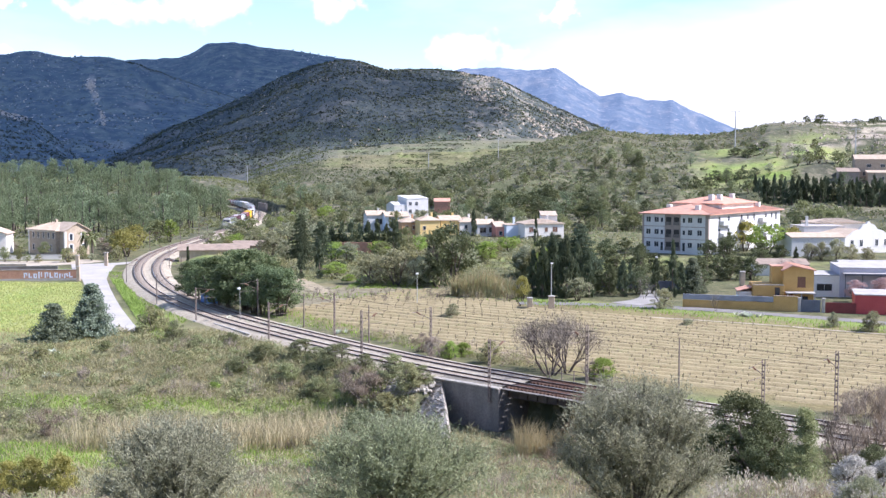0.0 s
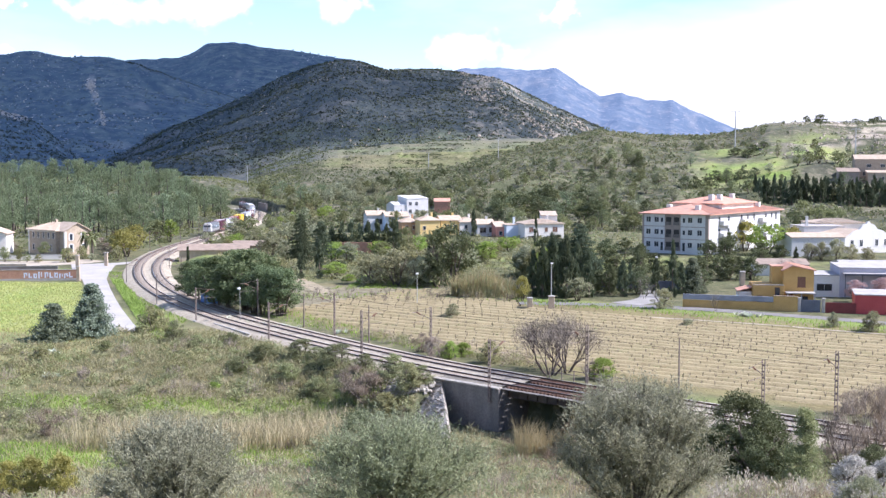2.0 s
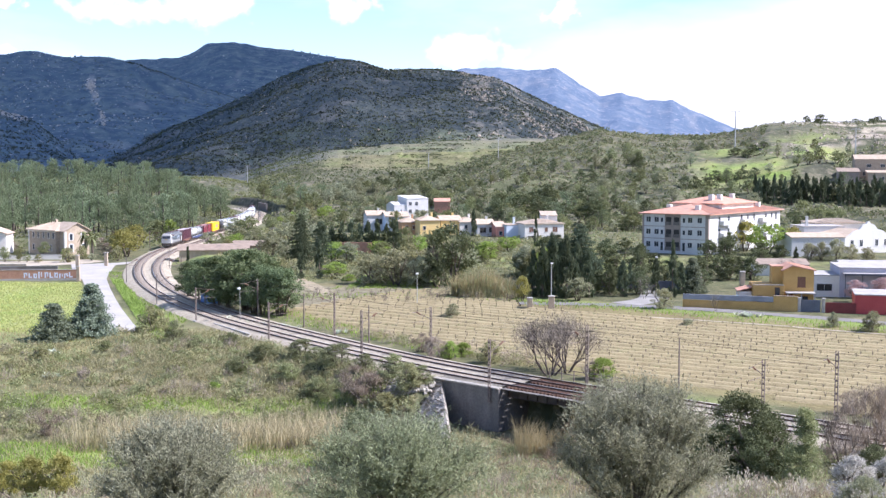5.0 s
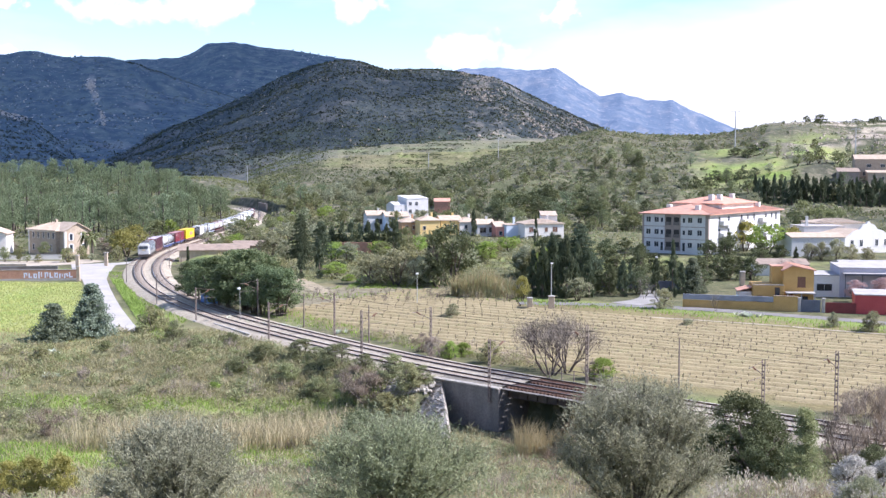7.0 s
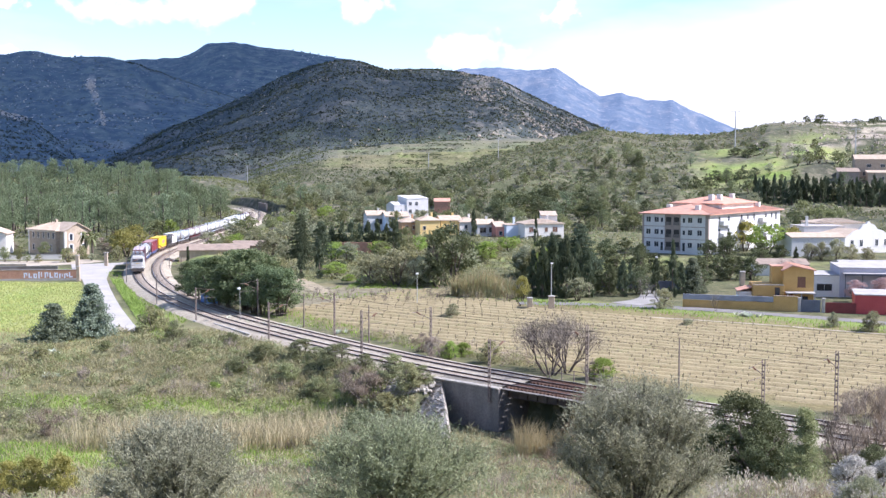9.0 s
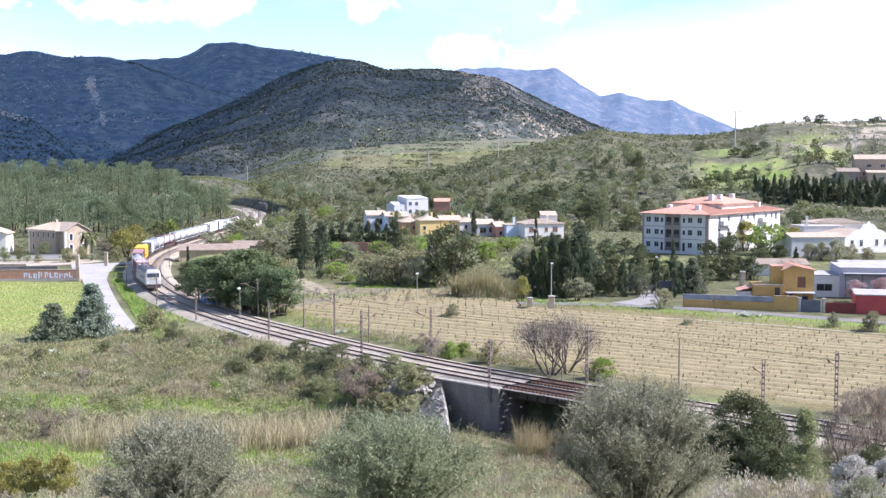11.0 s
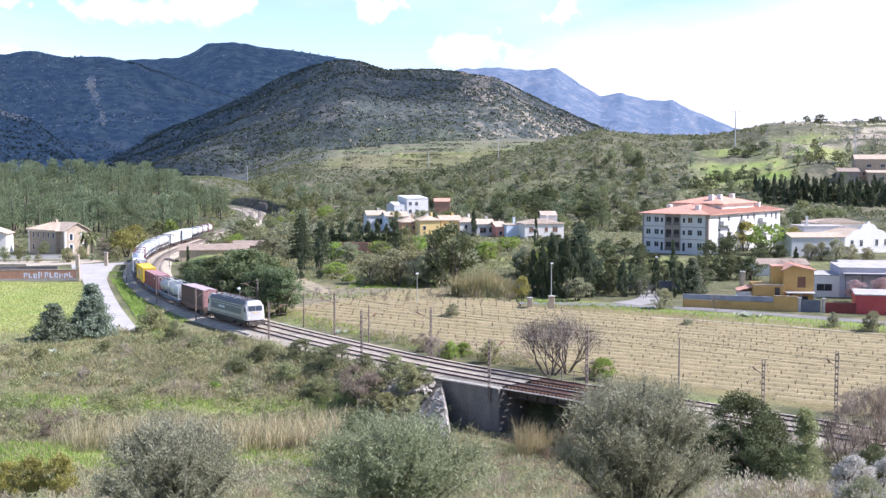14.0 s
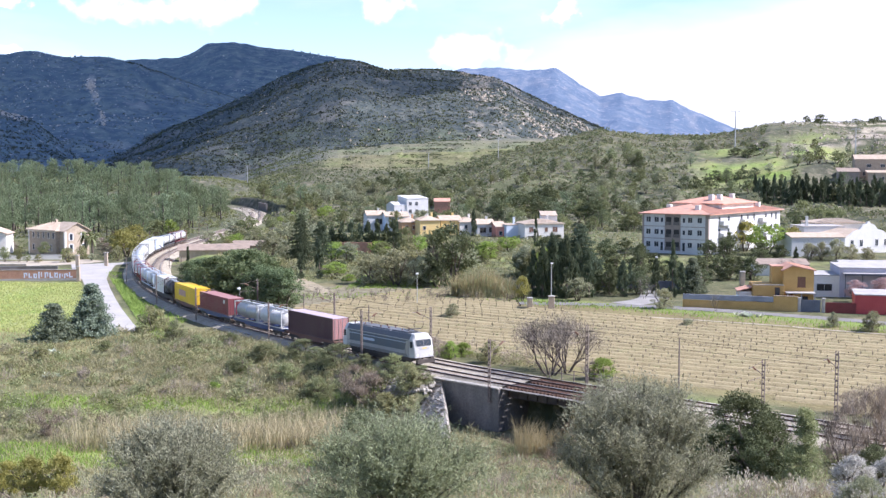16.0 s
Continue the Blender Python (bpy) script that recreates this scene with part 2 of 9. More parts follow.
# ---- mesh helpers ----
class Geo:
    """Collects vertices and faces of one mesh."""

    def __init__(self):
        self.v, self.f = [], []

    def put(self, verts, faces):
        k = len(self.v)
        self.v += [tuple(p) for p in verts]
        self.f += [tuple(i + k for i in q) for q in faces]
        return self

    def box(self, x0, y0, z0, x1, y1, z1, m=None):
        c = [Vector((x, y, z)) for z in (z0, z1) for x, y in ((x0, y0), (x1, y0), (x1, y1), (x0, y1))]
        if m:
            c = [m @ p for p in c]
        return self.put(c, [(3, 2, 1, 0), (4, 5, 6, 7), (0, 1, 5, 4), (1, 2, 6, 5), (2, 3, 7, 6), (3, 0, 4, 7)])

    def soft_box(self, x0, y0, z0, x1, y1, z1, b=0.05):
        """A box with chamfered upright and upper edges."""
        lo = [(x0 + b, y0), (x1 - b, y0), (x1, y0 + b), (x1, y1 - b), (x1 - b, y1), (x0 + b, y1), (x0, y1 - b), (x0, y0 + b)]
        cx, cy = (x0 + x1) / 2, (y0 + y1) / 2
        kx, ky = 1 - 2 * b / (x1 - x0), 1 - 2 * b / (y1 - y0)
        hi = [(cx + (x - cx) * kx, cy + (y - cy) * ky) for x, y in lo]
        return self.loft([[(x, y, z0) for x, y in lo], [(x, y, z1 - b) for x, y in lo], [(x, y, z1) for x, y in hi]])

    def loft(self, rings, caps=True, closed=True):
        k, n = len(self.v), len(rings[0])
        for r in rings:
            self.v += [tuple(p) for p in r]
        for i in range(len(rings) - 1):
            for j in range(n if closed else n - 1):
                q = (j + 1) % n
                self.f.append((k + i * n + j, k + i * n + q, k + (i + 1) * n + q, k + (i + 1) * n + j))
        if caps:
            self.f.append(tuple(k + j for j in reversed(range(n))))
            self.f.append(tuple(k + (len(rings) - 1) * n + j for j in range(n)))
        return self

    def tube(self, points, radii, sides=6):
        pts = [Vector(p) for p in points]
        if not hasattr(radii, "__len__"):
            radii = [radii] * len(pts)
        rings = []
        for i, p in enumerate(pts):
            d = (pts[min(i + 1, len(pts) - 1)] - pts[max(i - 1, 0)]).normalized()
            u = d.cross(Vector((0, 0, 1)) if abs(d.z) < 0.9 else Vector((1, 0, 0))).normalized()
            w = u.cross(d)
            rings.append([p + (u * math.cos(t) + w * math.sin(t)) * radii[i] for t in (2 * math.pi * j / sides for j in range(sides))])
        return self.loft(rings)

    def prism(self, outline, y0, y1):
        """An outline in x and z, pushed along y."""
        return self.loft([[(x, y0, z) for x, z in outline], [(x, y1, z) for x, z in outline]])

    def mesh(self, name, mat, smooth=False):
        me = bpy.data.meshes.new(name)
        me.from_pydata(self.v, [], self.f)
        me.materials.append(mat)
        bm = bmesh.new()
        bm.from_mesh(me)
        bmesh.ops.recalc_face_normals(bm, faces=bm.faces)
        bm.to_mesh(me)
        bm.free()
        if smooth:
            me.polygons.foreach_set("use_smooth", [True] * len(me.polygons))
        return me


def raw_mesh(name, verts, faces, mat, smooth=False):
    """A mesh from arrays: verts n x 3, faces all with one number of corners."""
    me = bpy.data.meshes.new(name)
    verts, faces = np.asarray(verts, np.float32), np.asarray(faces, np.int32)
    me.vertices.add(len(verts))
    me.vertices.foreach_set("co", verts.ravel())
    me.loops.add(faces.size)
    me.loops.foreach_set("vertex_index", faces.ravel())
    me.polygons.add(len(faces))
    me.polygons.foreach_set("loop_start", np.arange(len(faces), dtype=np.int32) * faces.shape[1])
    if smooth:
        me.polygons.foreach_set("use_smooth", np.ones(len(faces), bool))
    me.update(calc_edges=True)
    me.materials.append(mat)
    return me


def part(name, geo, mat, parent, label="", smooth=False):
    """ONE mesh object under a thing or under a part."""
    ob = new(name, geo.mesh(name, mat, smooth) if isinstance(geo, Geo) else geo)
    ob.parent = parent
    return tagged(ob, label) if label else ob


def thing(name, m, label, category, group="", kind=""):
    ob = new(name)
    ob.matrix_basis = m
    return tagged(ob, label, category, group, kind)


def solid(name, geo, mat, m, label, category, group="", kind="", smooth=False):
    ob = new(name, geo.mesh(name, mat, smooth) if isinstance(geo, Geo) else geo)
    ob.matrix_basis = m
    return tagged(ob, label, category, group, kind)


# ---- the railway's line ----
LINE = [(64.0, 78.0), (42.5, 97.0), (21.5, 115.8), (1.0, 134.5), (-9.5, 147.7), (-22.5, 165.2), (-33.3, 180.8), (-40.0, 192.4), (-48.4, 208.9),
        (-57.6, 229.6), (-65.9, 254.1), (-73.0, 282.9), (-77.6, 311.0), (-79.6, 336.0), (-79.6, 368.1), (-79.5, 398.8), (-79.7, 435.0),
        (-80.6, 476.2), (-84.5, 526.0), (-93.5, 587.4), (-108.0, 640.0), (-130.0, 700.0), (-160.0, 770.0)]


def glide(points, step):
    """A smooth line through points, as an array at even steps."""
    p = np.array(points, float)
    q = np.vstack([2 * p[0] - p[1], p, 2 * p[-1] - p[-2]])
    out = []
    for i in range(1, len(q) - 2):
        t = np.linspace(0, 1, 40, endpoint=False)[:, None]
        a, b, c, d = q[i - 1], q[i], q[i + 1], q[i + 2]
        out.append(0.5 * (2 * b + (c - a) * t + (2 * a - 5 * b + 4 * c - d) * t ** 2 + (3 * b - a - 3 * c + d) * t ** 3))
    out = np.vstack(out + [p[-1:]])
    for _ in range(2):      # even out the bends
        k = np.ones(61) / 61
        pad = np.vstack([out[0] + (out[0] - out[1]) * np.arange(30, 0, -1)[:, None], out, out[-1] + (out[-1] - out[-2]) * np.arange(1, 31)[:, None]])
        out = np.column_stack([np.convolve(pad[:, j], k, "valid") for j in range(2)])
    s = np.r_[0, np.cumsum(np.hypot(*np.diff(out, axis=0).T))]
    n = int(s[-1] / step)
    g = np.arange(n + 1) * step
    return np.column_stack([np.interp(g, s, out[:, j]) for j in range(2)])


near_line = glide(LINE, 1.0)
S0 = int(np.argmin(np.hypot(near_line[:, 0] - 1.0, near_line[:, 1] - 134.5)))   # the line's zero, at the bridge


def beside(line, off):
    d = np.gradient(line, axis=0)
    d /= np.hypot(d[:, 0], d[:, 1])[:, None]
    return line + np.column_stack([d[:, 1], -d[:, 0]]) * off


TRACK_GAP = 4.1
far_line = beside(near_line, TRACK_GAP)
mid_line = beside(near_line, TRACK_GAP / 2)


def on_line(s):
    """The place on the train's track s metres beyond the bridge, away from the camera."""
    i = np.clip(s + S0, 0, len(near_line) - 1.001)
    k = int(i)
    p = near_line[k] + (near_line[k + 1] - near_line[k]) * (i - k)
    return Vector((p[0], p[1], 0.0))


# ---- the lie of the land ----
def lattice(x, y, seed):
    xi, yi = np.floor(x).astype(np.int64), np.floor(y).astype(np.int64)
    fx, fy = x - xi, y - yi
    fx, fy = fx * fx * (3 - 2 * fx), fy * fy * (3 - 2 * fy)

    def h(a, b):
        n = (a * 374761393 + b * 668265263 + seed * 144269) & 0x7FFFFFFF
        n = ((n ^ (n >> 13)) * 1274126177) & 0x7FFFFFFF
        return ((n ^ (n >> 16)) & 0xFFFF) / 65535.0
    return (h(xi, yi) * (1 - fx) + h(xi + 1, yi) * fx) * (1 - fy) + (h(xi, yi + 1) * (1 - fx) + h(xi + 1, yi + 1) * fx) * fy


def fbm(x, y, size, octaves=4, seed=1):
    """Rough noise about 0, of amplitude 1."""
    x, y = np.asarray(x, float) / size, np.asarray(y, float) / size
    out, amp = 0, 0.5
    for o in range(octaves):
        out = out + amp * (2 * lattice(x, y, seed + o) - 1)
        x, y, amp = x * 2.03 + 11.3, y * 2.03 + 7.7, amp * 0.52
    return out


def ease(t):
    t = np.clip(t, 0, 1)
    return t * t * (3 - 2 * t)


def soft_in(v, lo, hi, w):
    return ease((v - lo) / w + 0.5) * ease((hi - v) / w + 0.5)


# crests of the hills: (x / y, height) at a distance
RIGHT_HILL = [(-0.40, -2), (-0.17, -2), (-0.13, 2), (-0.10, 4), (-0.069, 9), (0.0, 20.5), (0.035, 28), (0.070, 35.5), (0.131, 45.5), (0.174, 43), (0.217, 41.8), (0.246, 44.4), (0.274, 49.7), (0.308, 51), (0.42, 52), (0.8, 40)]
TERRACES = [(-0.42, -8), (-0.20, -4), (-0.175, 8), (-0.15, 21), (-0.126, 29), (-0.088, 38), (-0.04, 42.5), (0.0, 45), (0.067, 47.5), (0.131, 47), (0.20, 30), (0.8, 10)]
MIDDLE_HILL = [(-0.42, -8), (-0.33, -4), (-0.300, 14), (-0.275, 38), (-0.23, 72), (-0.183, 104), (-0.135, 146), (-0.112, 163), (-0.086, 172), (-0.070, 169), (-0.050, 159), (-0.021, 158), (0.017, 153.5), (0.046, 144), (0.079, 116), (0.131, 74), (0.20, 30), (0.8, 20)]
LOW_SPUR = [(-0.8, 90), (-0.46, 98), (-0.373, 90), (-0.345, 80), (-0.325, 56), (-0.305, 30), (-0.285, 4), (-0.25, -8), (0.8, -8)]
DARK_RIDGE = [(-0.8, 190), (-0.373, 233), (-0.35, 240), (-0.311, 229.5), (-0.285, 236.5), (-0.235, 205), (-0.197, 171), (-0.159, 137), (-0.10, 90), (0.2, 40)]
PEAK = [(-0.8, 250), (-0.259, 304), (-0.221, 310), (-0.197, 342), (-0.178, 346), (-0.15, 334), (-0.116, 320), (-0.064, 300), (-0.045, 272), (0.0, 170), (0.06, 60), (0.3, 20), (0.8, 20)]
BLUE_RANGE = [(-0.8, 300), (-0.06, 300), (-0.011, 334), (0.015, 388), (0.045, 402), (0.072, 392), (0.096, 400), (0.112, 344), (0.131, 286), (0.15, 303), (0.17, 268), (0.193, 270), (0.212, 224), (0.241, 166), (0.27, 113), (0.35, 60), (0.8, 60)]


def hill(a, y, crest, y0, yc, rough, x, seed, shape=1.0):
    t = np.array(crest)
    h = np.interp(a, t[:, 0], t[:, 1])
    up = np.clip((y - y0) / (yc - y0), 0, 1)
    down = np.clip((y - yc) / (yc * 0.35), 0, 1)
    n = fbm(x, y, rough * 7, 6, seed)
    h = h + rough * 0.20 * fbm(a * yc, a * 0, rough * 3, 4, seed + 3) + rough * 0.10 * fbm(a * yc, a * 0 + 5.5, rough * 0.7, 3, seed + 5)
    rise = ease(up) * 0.45 + up ** shape * 0.55
    return h * rise * (1 - 0.8 * ease(down)) + n * rough * np.clip(up * 3, 0, 1) * np.clip(np.abs(up - 1) * 5 + 0.12, 0, 1)


near_track = mid_line[::2]          # every second metre


def track_distance(x, y):
    out = np.full(np.shape(x), 1e9)
    flat = out.ravel()
    fx, fy = np.ravel(x), np.ravel(y)
    for i in range(0, len(fx), 4000):
        d = (fx[i:i + 4000, None] - near_track[:, 0]) ** 2 + (fy[i:i + 4000, None] - near_track[:, 1]) ** 2
        flat[i:i + 4000] = np.sqrt(d.min(axis=1))
    return flat.reshape(np.shape(x))


def track_side(x, y):
    """Positive beyond the railway (its inner side), negative on the camera's side."""
    fx, fy = np.ravel(x), np.ravel(y)
    out = np.empty(len(fx))
    d = np.gradient(near_track, axis=0)
    for i in range(0, len(fx), 4000):
        k = ((fx[i:i + 4000, None] - near_track[:, 0]) ** 2 + (fy[i:i + 4000, None] - near_track[:, 1]) ** 2).argmin(axis=1)
        out[i:i + 4000] = -(d[k, 0] * (fy[i:i + 4000] - near_track[k, 1]) - d[k, 1] * (fx[i:i + 4000] - near_track[k, 0]))
    return out.reshape(np.shape(x))


BRIDGE = Vector((13.2, 126.0))          # middle of the opening, between the tracks
ALONG = Vector((-0.735, 0.678))         # the line's way there, away from the camera


def land(x, y):
    """The ground's height."""
    x, y = np.asarray(x, float), np.asarray(y, float)
    yy = np.maximum(y, 1.0)
    a = np.clip(x / yy, -0.9, 0.9)
    r = np.hypot(x, y)
    # the hill on which the camera stands
    spur = -5 + 27 * np.clip((115 - y + 6 * fbm(x, y, 40, 2, 9)) / 115, 0, 1) ** 1.25
    spur = np.minimum(spur, 22.0) - 0.012 * np.abs(x) ** 1.3 * np.clip((60 - y) / 60, 0, 1)
    # the valley floor, with the stream in it
    left = -5 + 4.3 * ease((y - 124) / 34)
    beyond = -1.3 + 1.3 * ease((y - 140) / 60) + 1.2 * ease((y - 215) / 90)
    side = track_side(x, y)
    dist = track_distance(x, y)
    floor = np.where(side > 0, beyond, left)
    floor = floor + 0.35 * fbm(x, y, 9, 3, 3) * np.where(side > 0, 0.3, 1.0)
    z = np.maximum(floor, spur) * 1.0
    bank = ease((13.5 - dist) / 7.5)
    z = z + (-0.62 - z) * bank
    # the stream's way under the bridge
    u = (x - BRIDGE.x) * ALONG.x + (y - BRIDGE.y) * ALONG.y
    cut = ease((7.4 - np.abs(u)) / 1.4) * ease((np.where(side > 0, 12, 24) - dist) / 5) * (r > 60)
    wall = ease((u - 4) / 1.0) * ease((15.5 - u) / 3.0) * (side < 0) * ease((dist - 2.6) / 0.8) * ease((22 - dist) / 6) * (r > 60)
    cut = np.maximum(cut, wall)
    z = z + (np.minimum(z, -5.0) - z) * cut
    # hills
    z = np.maximum(z, -9 + 7 * ease((y - 250) / 90) + hill(a, y, RIGHT_HILL, 390, 800, 5, x, 21, 1.05) + 2.5 * ease((a + 0.16) / 0.1) * ease((y - 300) / 100))
    for crest, y0, yc, rough, seed, shape in ((TERRACES, 740, 1100, 3, 25, 1.0), (MIDDLE_HILL, 900, 1700, 13, 31, 1.1), (LOW_SPUR, 1000, 1500, 22, 37, 1.0), (DARK_RIDGE, 1250, 2400, 42, 41, 1.0),
                                              (PEAK, 2000, 3200, 50, 51, 1.0), (BLUE_RANGE, 3000, 4650, 60, 61, 1.2)):
        z = np.maximum(z, -9 + hill(a, y, crest, y0, yc, rough, x, seed, shape) + 9 * ease((y - y0 + 200) / (yc - y0)))
    z = np.where(side > 0, np.maximum(z, -0.6 + 5.0 * ease((dist - 8.2) / 1.6) * ease((y - 545) / 20) * ease((760 - y) / 60)), z)
    # terraces of the old vineyards
    terr = soft_in(a, -0.10, 0.09, 0.03) * soft_in(z, 20, 44, 6) * (y > 770) * (y < 1120)
    z = z + terr * (2.6 * (np.floor(z / 2.6) + ease((z / 2.6 - np.floor(z / 2.6) - 0.8) / 0.2)) - z)
    # the wooded rise on the left
    wood = 15 * ease((y - 380) / 330) * ease((-0.10 - a) / 0.10) * ease((dist - 9) / np.where(side > 0, 80, 45))
    z = np.maximum(z, wood - 9 + 7 * ease((y - 300) / 80))
    reach = np.where((y > 380) & (side < 0), 30.0, np.where((y > 380) & (y < 540), 20.0, 8.4))
    return z + (-0.62 - z) * ease((reach - dist) / (reach - 6.0)) * (1 - cut)


def ground_at(x, y):
    return float(land(np.array([x]), np.array([y]))[0])


def build_ground():
    az = np.concatenate([np.linspace(-180, -24, 30)[:-1], np.linspace(-24, 24, 370), np.linspace(24, 180, 30)[1:]])
    rr = np.concatenate([[0.02, 3, 7, 12], np.concatenate([np.geomspace(18, 60, 24)[:-1], np.geomspace(60, 320, 190)[:-1], np.geomspace(320, 760, 90)[:-1], np.geomspace(760, 1120, 100)[:-1], np.geomspace(1120, 1750, 80)[:-1], np.geomspace(1750, 4950, 110)])])
    A, R = np.meshgrid(np.radians(az), rr)
    x, y = R * np.sin(A) + 0.3, R * np.cos(A) - 0.6
    z = land(x, y)
    nr, na = z.shape
    i = np.arange(nr - 1)[:, None] * na + np.arange(na - 1)[None, :]
    faces = np.stack([i, i + 1, i + na + 1, i + na], axis=-1).reshape(-1, 4)
    me = raw_mesh("ground", np.stack([x, y, z], -1).reshape(-1, 3), faces, M["ground"], True)
    # what grows where: bare soil, fresh grass, rock, dry grass
    aa = np.clip(x / np.maximum(y, 1), -0.9, 0.9)
    side, dist = track_side(x, y), track_distance(x, y)
    n1, n2 = fbm(x, y, 30, 5, 71), fbm(x, y, 6, 4, 75)
    soil = (side > 0) * ease((dist - 8) / 3) * ease((x + 34 + 0.3 * (y - 190)) / 6) * ease((214 + 20 * ease((13 - x) / 8) - 0.62 * np.maximum(x, 0) - y) / 5 + 0.5) * (y > 60)
    orchard = (side > 0) * ease((15 - x) / 5) * soft_in(y + 1.5 * n2, 195, 232, 5) * soil
    soil = soil * (1 - 0.75 * orchard)
    green = ease((n1 + n2 * 0.5 + 0.05) * 2.2) * 0.55
    meadow = (side < 0) * soft_in(y, 171, 246, 6) * soft_in(x, -140, -50 - 0.32 * (y - 175) - 3, 5)
    strip = (side < 0) * soft_in(y + 0.06 * x + 3 * n1, 108, 119, 4) * (x < -11 + 4 * n2) + (side < 0) * soft_in(y + 0.05 * x + 4 * n2, 132, 136, 2.5) * (x < -12) * 0.8
    verge = (side > 0) * soft_in(y + 0.62 * np.maximum(x, 0), 211, 222, 4) * ease((x - 12) / 5)
    lawn = soft_in(aa, 0.215, 0.335, 0.03) * soft_in(y, 540, 690, 40) * ease(0.75 + 1.6 * n1)
    green = np.clip(np.maximum.reduce([green * (y > 250), lawn, meadow, strip * ease(0.9 + n2 * 1.5), verge * 0.7, 0.4 * ease(n1 * 3) * (y < 250)]) - soil * 0.85, 0, 1)
    terr = soft_in(aa, -0.10, 0.09, 0.03) * soft_in(z, 20, 46, 6) * (y > 770) * (y < 1120)
    green = np.maximum(green * np.where((y > 300) & (lawn < 0.1), 0.22, 1), terr * (0.10 + 0.4 * np.maximum(n1, -0.2)))
    green = green * (y < 1250)
    rock = ease((fbm(x, y, 60, 5, 81) - 0.05) * 5) * np.where(y > 1250, 0.0, 0.12) * (y > 420)
    rock = np.maximum(rock, soft_in(aa, 0.015, 0.12, 0.03) * (y > 1150) * (y < 1800) * 0.50 * ease((fbm(x, y, 14, 4, 83) - 0.10) * 6))
    rock = np.maximum(rock, soft_in(aa, 0.29, 0.42, 0.03) * (y > 640) * (y < 820) * ease((fbm(x, y, 20, 4, 84) + 0.05) * 5) * (1 - lawn))
    scar = np.abs(aa + 0.296 - 0.011 * (170 - z) / 90 + 0.004 * fbm(x, y, 60, 3, 87)) < 0.0030 * ease((200 - z) / 50) + 0.0008
    rock = np.maximum(rock, scar * (y > 1300) * (y < 2400) * soft_in(z, 84, 176, 20) * ease(0.6 + 2.5 * fbm(x, y, 30, 3, 88)) * 0.8)
    rock = np.maximum(rock, (y > 1250) * (aa < -0.02) * ease((fbm(x, y, 60, 5, 89) - 0.36) * 7) * 0.28)
    rock = np.maximum(rock, (y > 3400) * ease((fbm(x, y, 45, 4, 90) - 0.15) * 5) * 0.16)
    rock = np.maximum(rock, 0.40 * orchard)
    dry = np.clip(ease((n2 + 0.15) * 2) * (y < 260) * (side < 0) * (1 - meadow) * 0.65, 0, 1)
    dry = np.maximum(dry, terr * (0.55 - 0.5 * n1))
    col = np.stack([soil, green, rock, dry], -1).reshape(-1, 4).astype(np.float32)
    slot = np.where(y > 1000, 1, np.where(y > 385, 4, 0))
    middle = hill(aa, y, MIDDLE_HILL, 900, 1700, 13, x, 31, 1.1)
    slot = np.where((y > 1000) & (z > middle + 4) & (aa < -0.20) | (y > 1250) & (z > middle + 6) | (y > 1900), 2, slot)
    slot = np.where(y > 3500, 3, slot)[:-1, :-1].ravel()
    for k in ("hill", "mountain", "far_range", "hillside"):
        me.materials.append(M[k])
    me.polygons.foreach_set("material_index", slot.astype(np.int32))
    at = me.color_attributes.new("cover", "FLOAT_COLOR", "POINT")
    at.data.foreach_set("color", col.ravel())
    return tagged(new("ground", me), "valley floor and hills of scrub, fields, meadows and rock", "ground", kind="structure")


def ground_material(name="ground", low=(0.100, 0.112, 0.055), high=(0.175, 0.165, 0.090), dark=(0.085, 0.092, 0.048), pale=(0.26, 0.23, 0.145), veil=None, k=1.0, rough_rock=(0.52, 0.70)):
    m, nt, p = material(name)
    at = nt.nodes.new("ShaderNodeVertexColor")
    at.layer_name = "cover"
    sp = nt.nodes.new("ShaderNodeSeparateColor")
    nt.links.new(at.outputs["Color"], sp.inputs[0])
    big, mid, fine = noise_of(nt, 0.02 * k ** 0.5, 8.0, 0.35, 0.65), noise_of(nt, 0.16 * k, 6.0, 0.40, 0.60), noise_of(nt, 1.6 * k, 5.0, 0.36, 0.64)
    scrub = blend(nt, big, low, high)
    scrub = blend(nt, mid, scrub, dark)
    scrub = blend(nt, noise_of(nt, 0.5 * k, 7.0, *rough_rock, rough=0.68), scrub, pale)
    dry = blend(nt, fine, (0.155, 0.145, 0.080), (0.275, 0.25, 0.15))
    green = blend(nt, fine, (0.155, 0.235, 0.05), (0.28, 0.37, 0.10))
    green = blend(nt, mid, green, (0.30, 0.315, 0.13))
    rock = blend(nt, noise_of(nt, 0.35, 6.0), (0.26, 0.225, 0.18), (0.47, 0.415, 0.335))
    soil = blend(nt, fine, (0.155, 0.132, 0.066), (0.235, 0.200, 0.104))
    soil = blend(nt, noise_of(nt, 0.07, 5.0, 0.42, 0.68), soil, (0.235, 0.215, 0.10))
    col = blend(nt, sp.outputs["Blue"], scrub, rock)
    col = blend(nt, at.outputs["Alpha"], col, dry)
    col = blend(nt, sp.outputs["Green"], col, green)
    col = blend(nt, sp.outputs["Red"], col, soil)
    nt.links.new(col, p.inputs["Base Color"])
    p.inputs["Roughness"].default_value = 0.95
    p.inputs["Specular IOR Level"].default_value = 0.15
    bump(nt, p, fine, 0.6, 0.12 / k)
    if veil:        # distance haze, put in as a faint blue glow
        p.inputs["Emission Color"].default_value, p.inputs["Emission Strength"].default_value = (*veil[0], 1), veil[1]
    return m


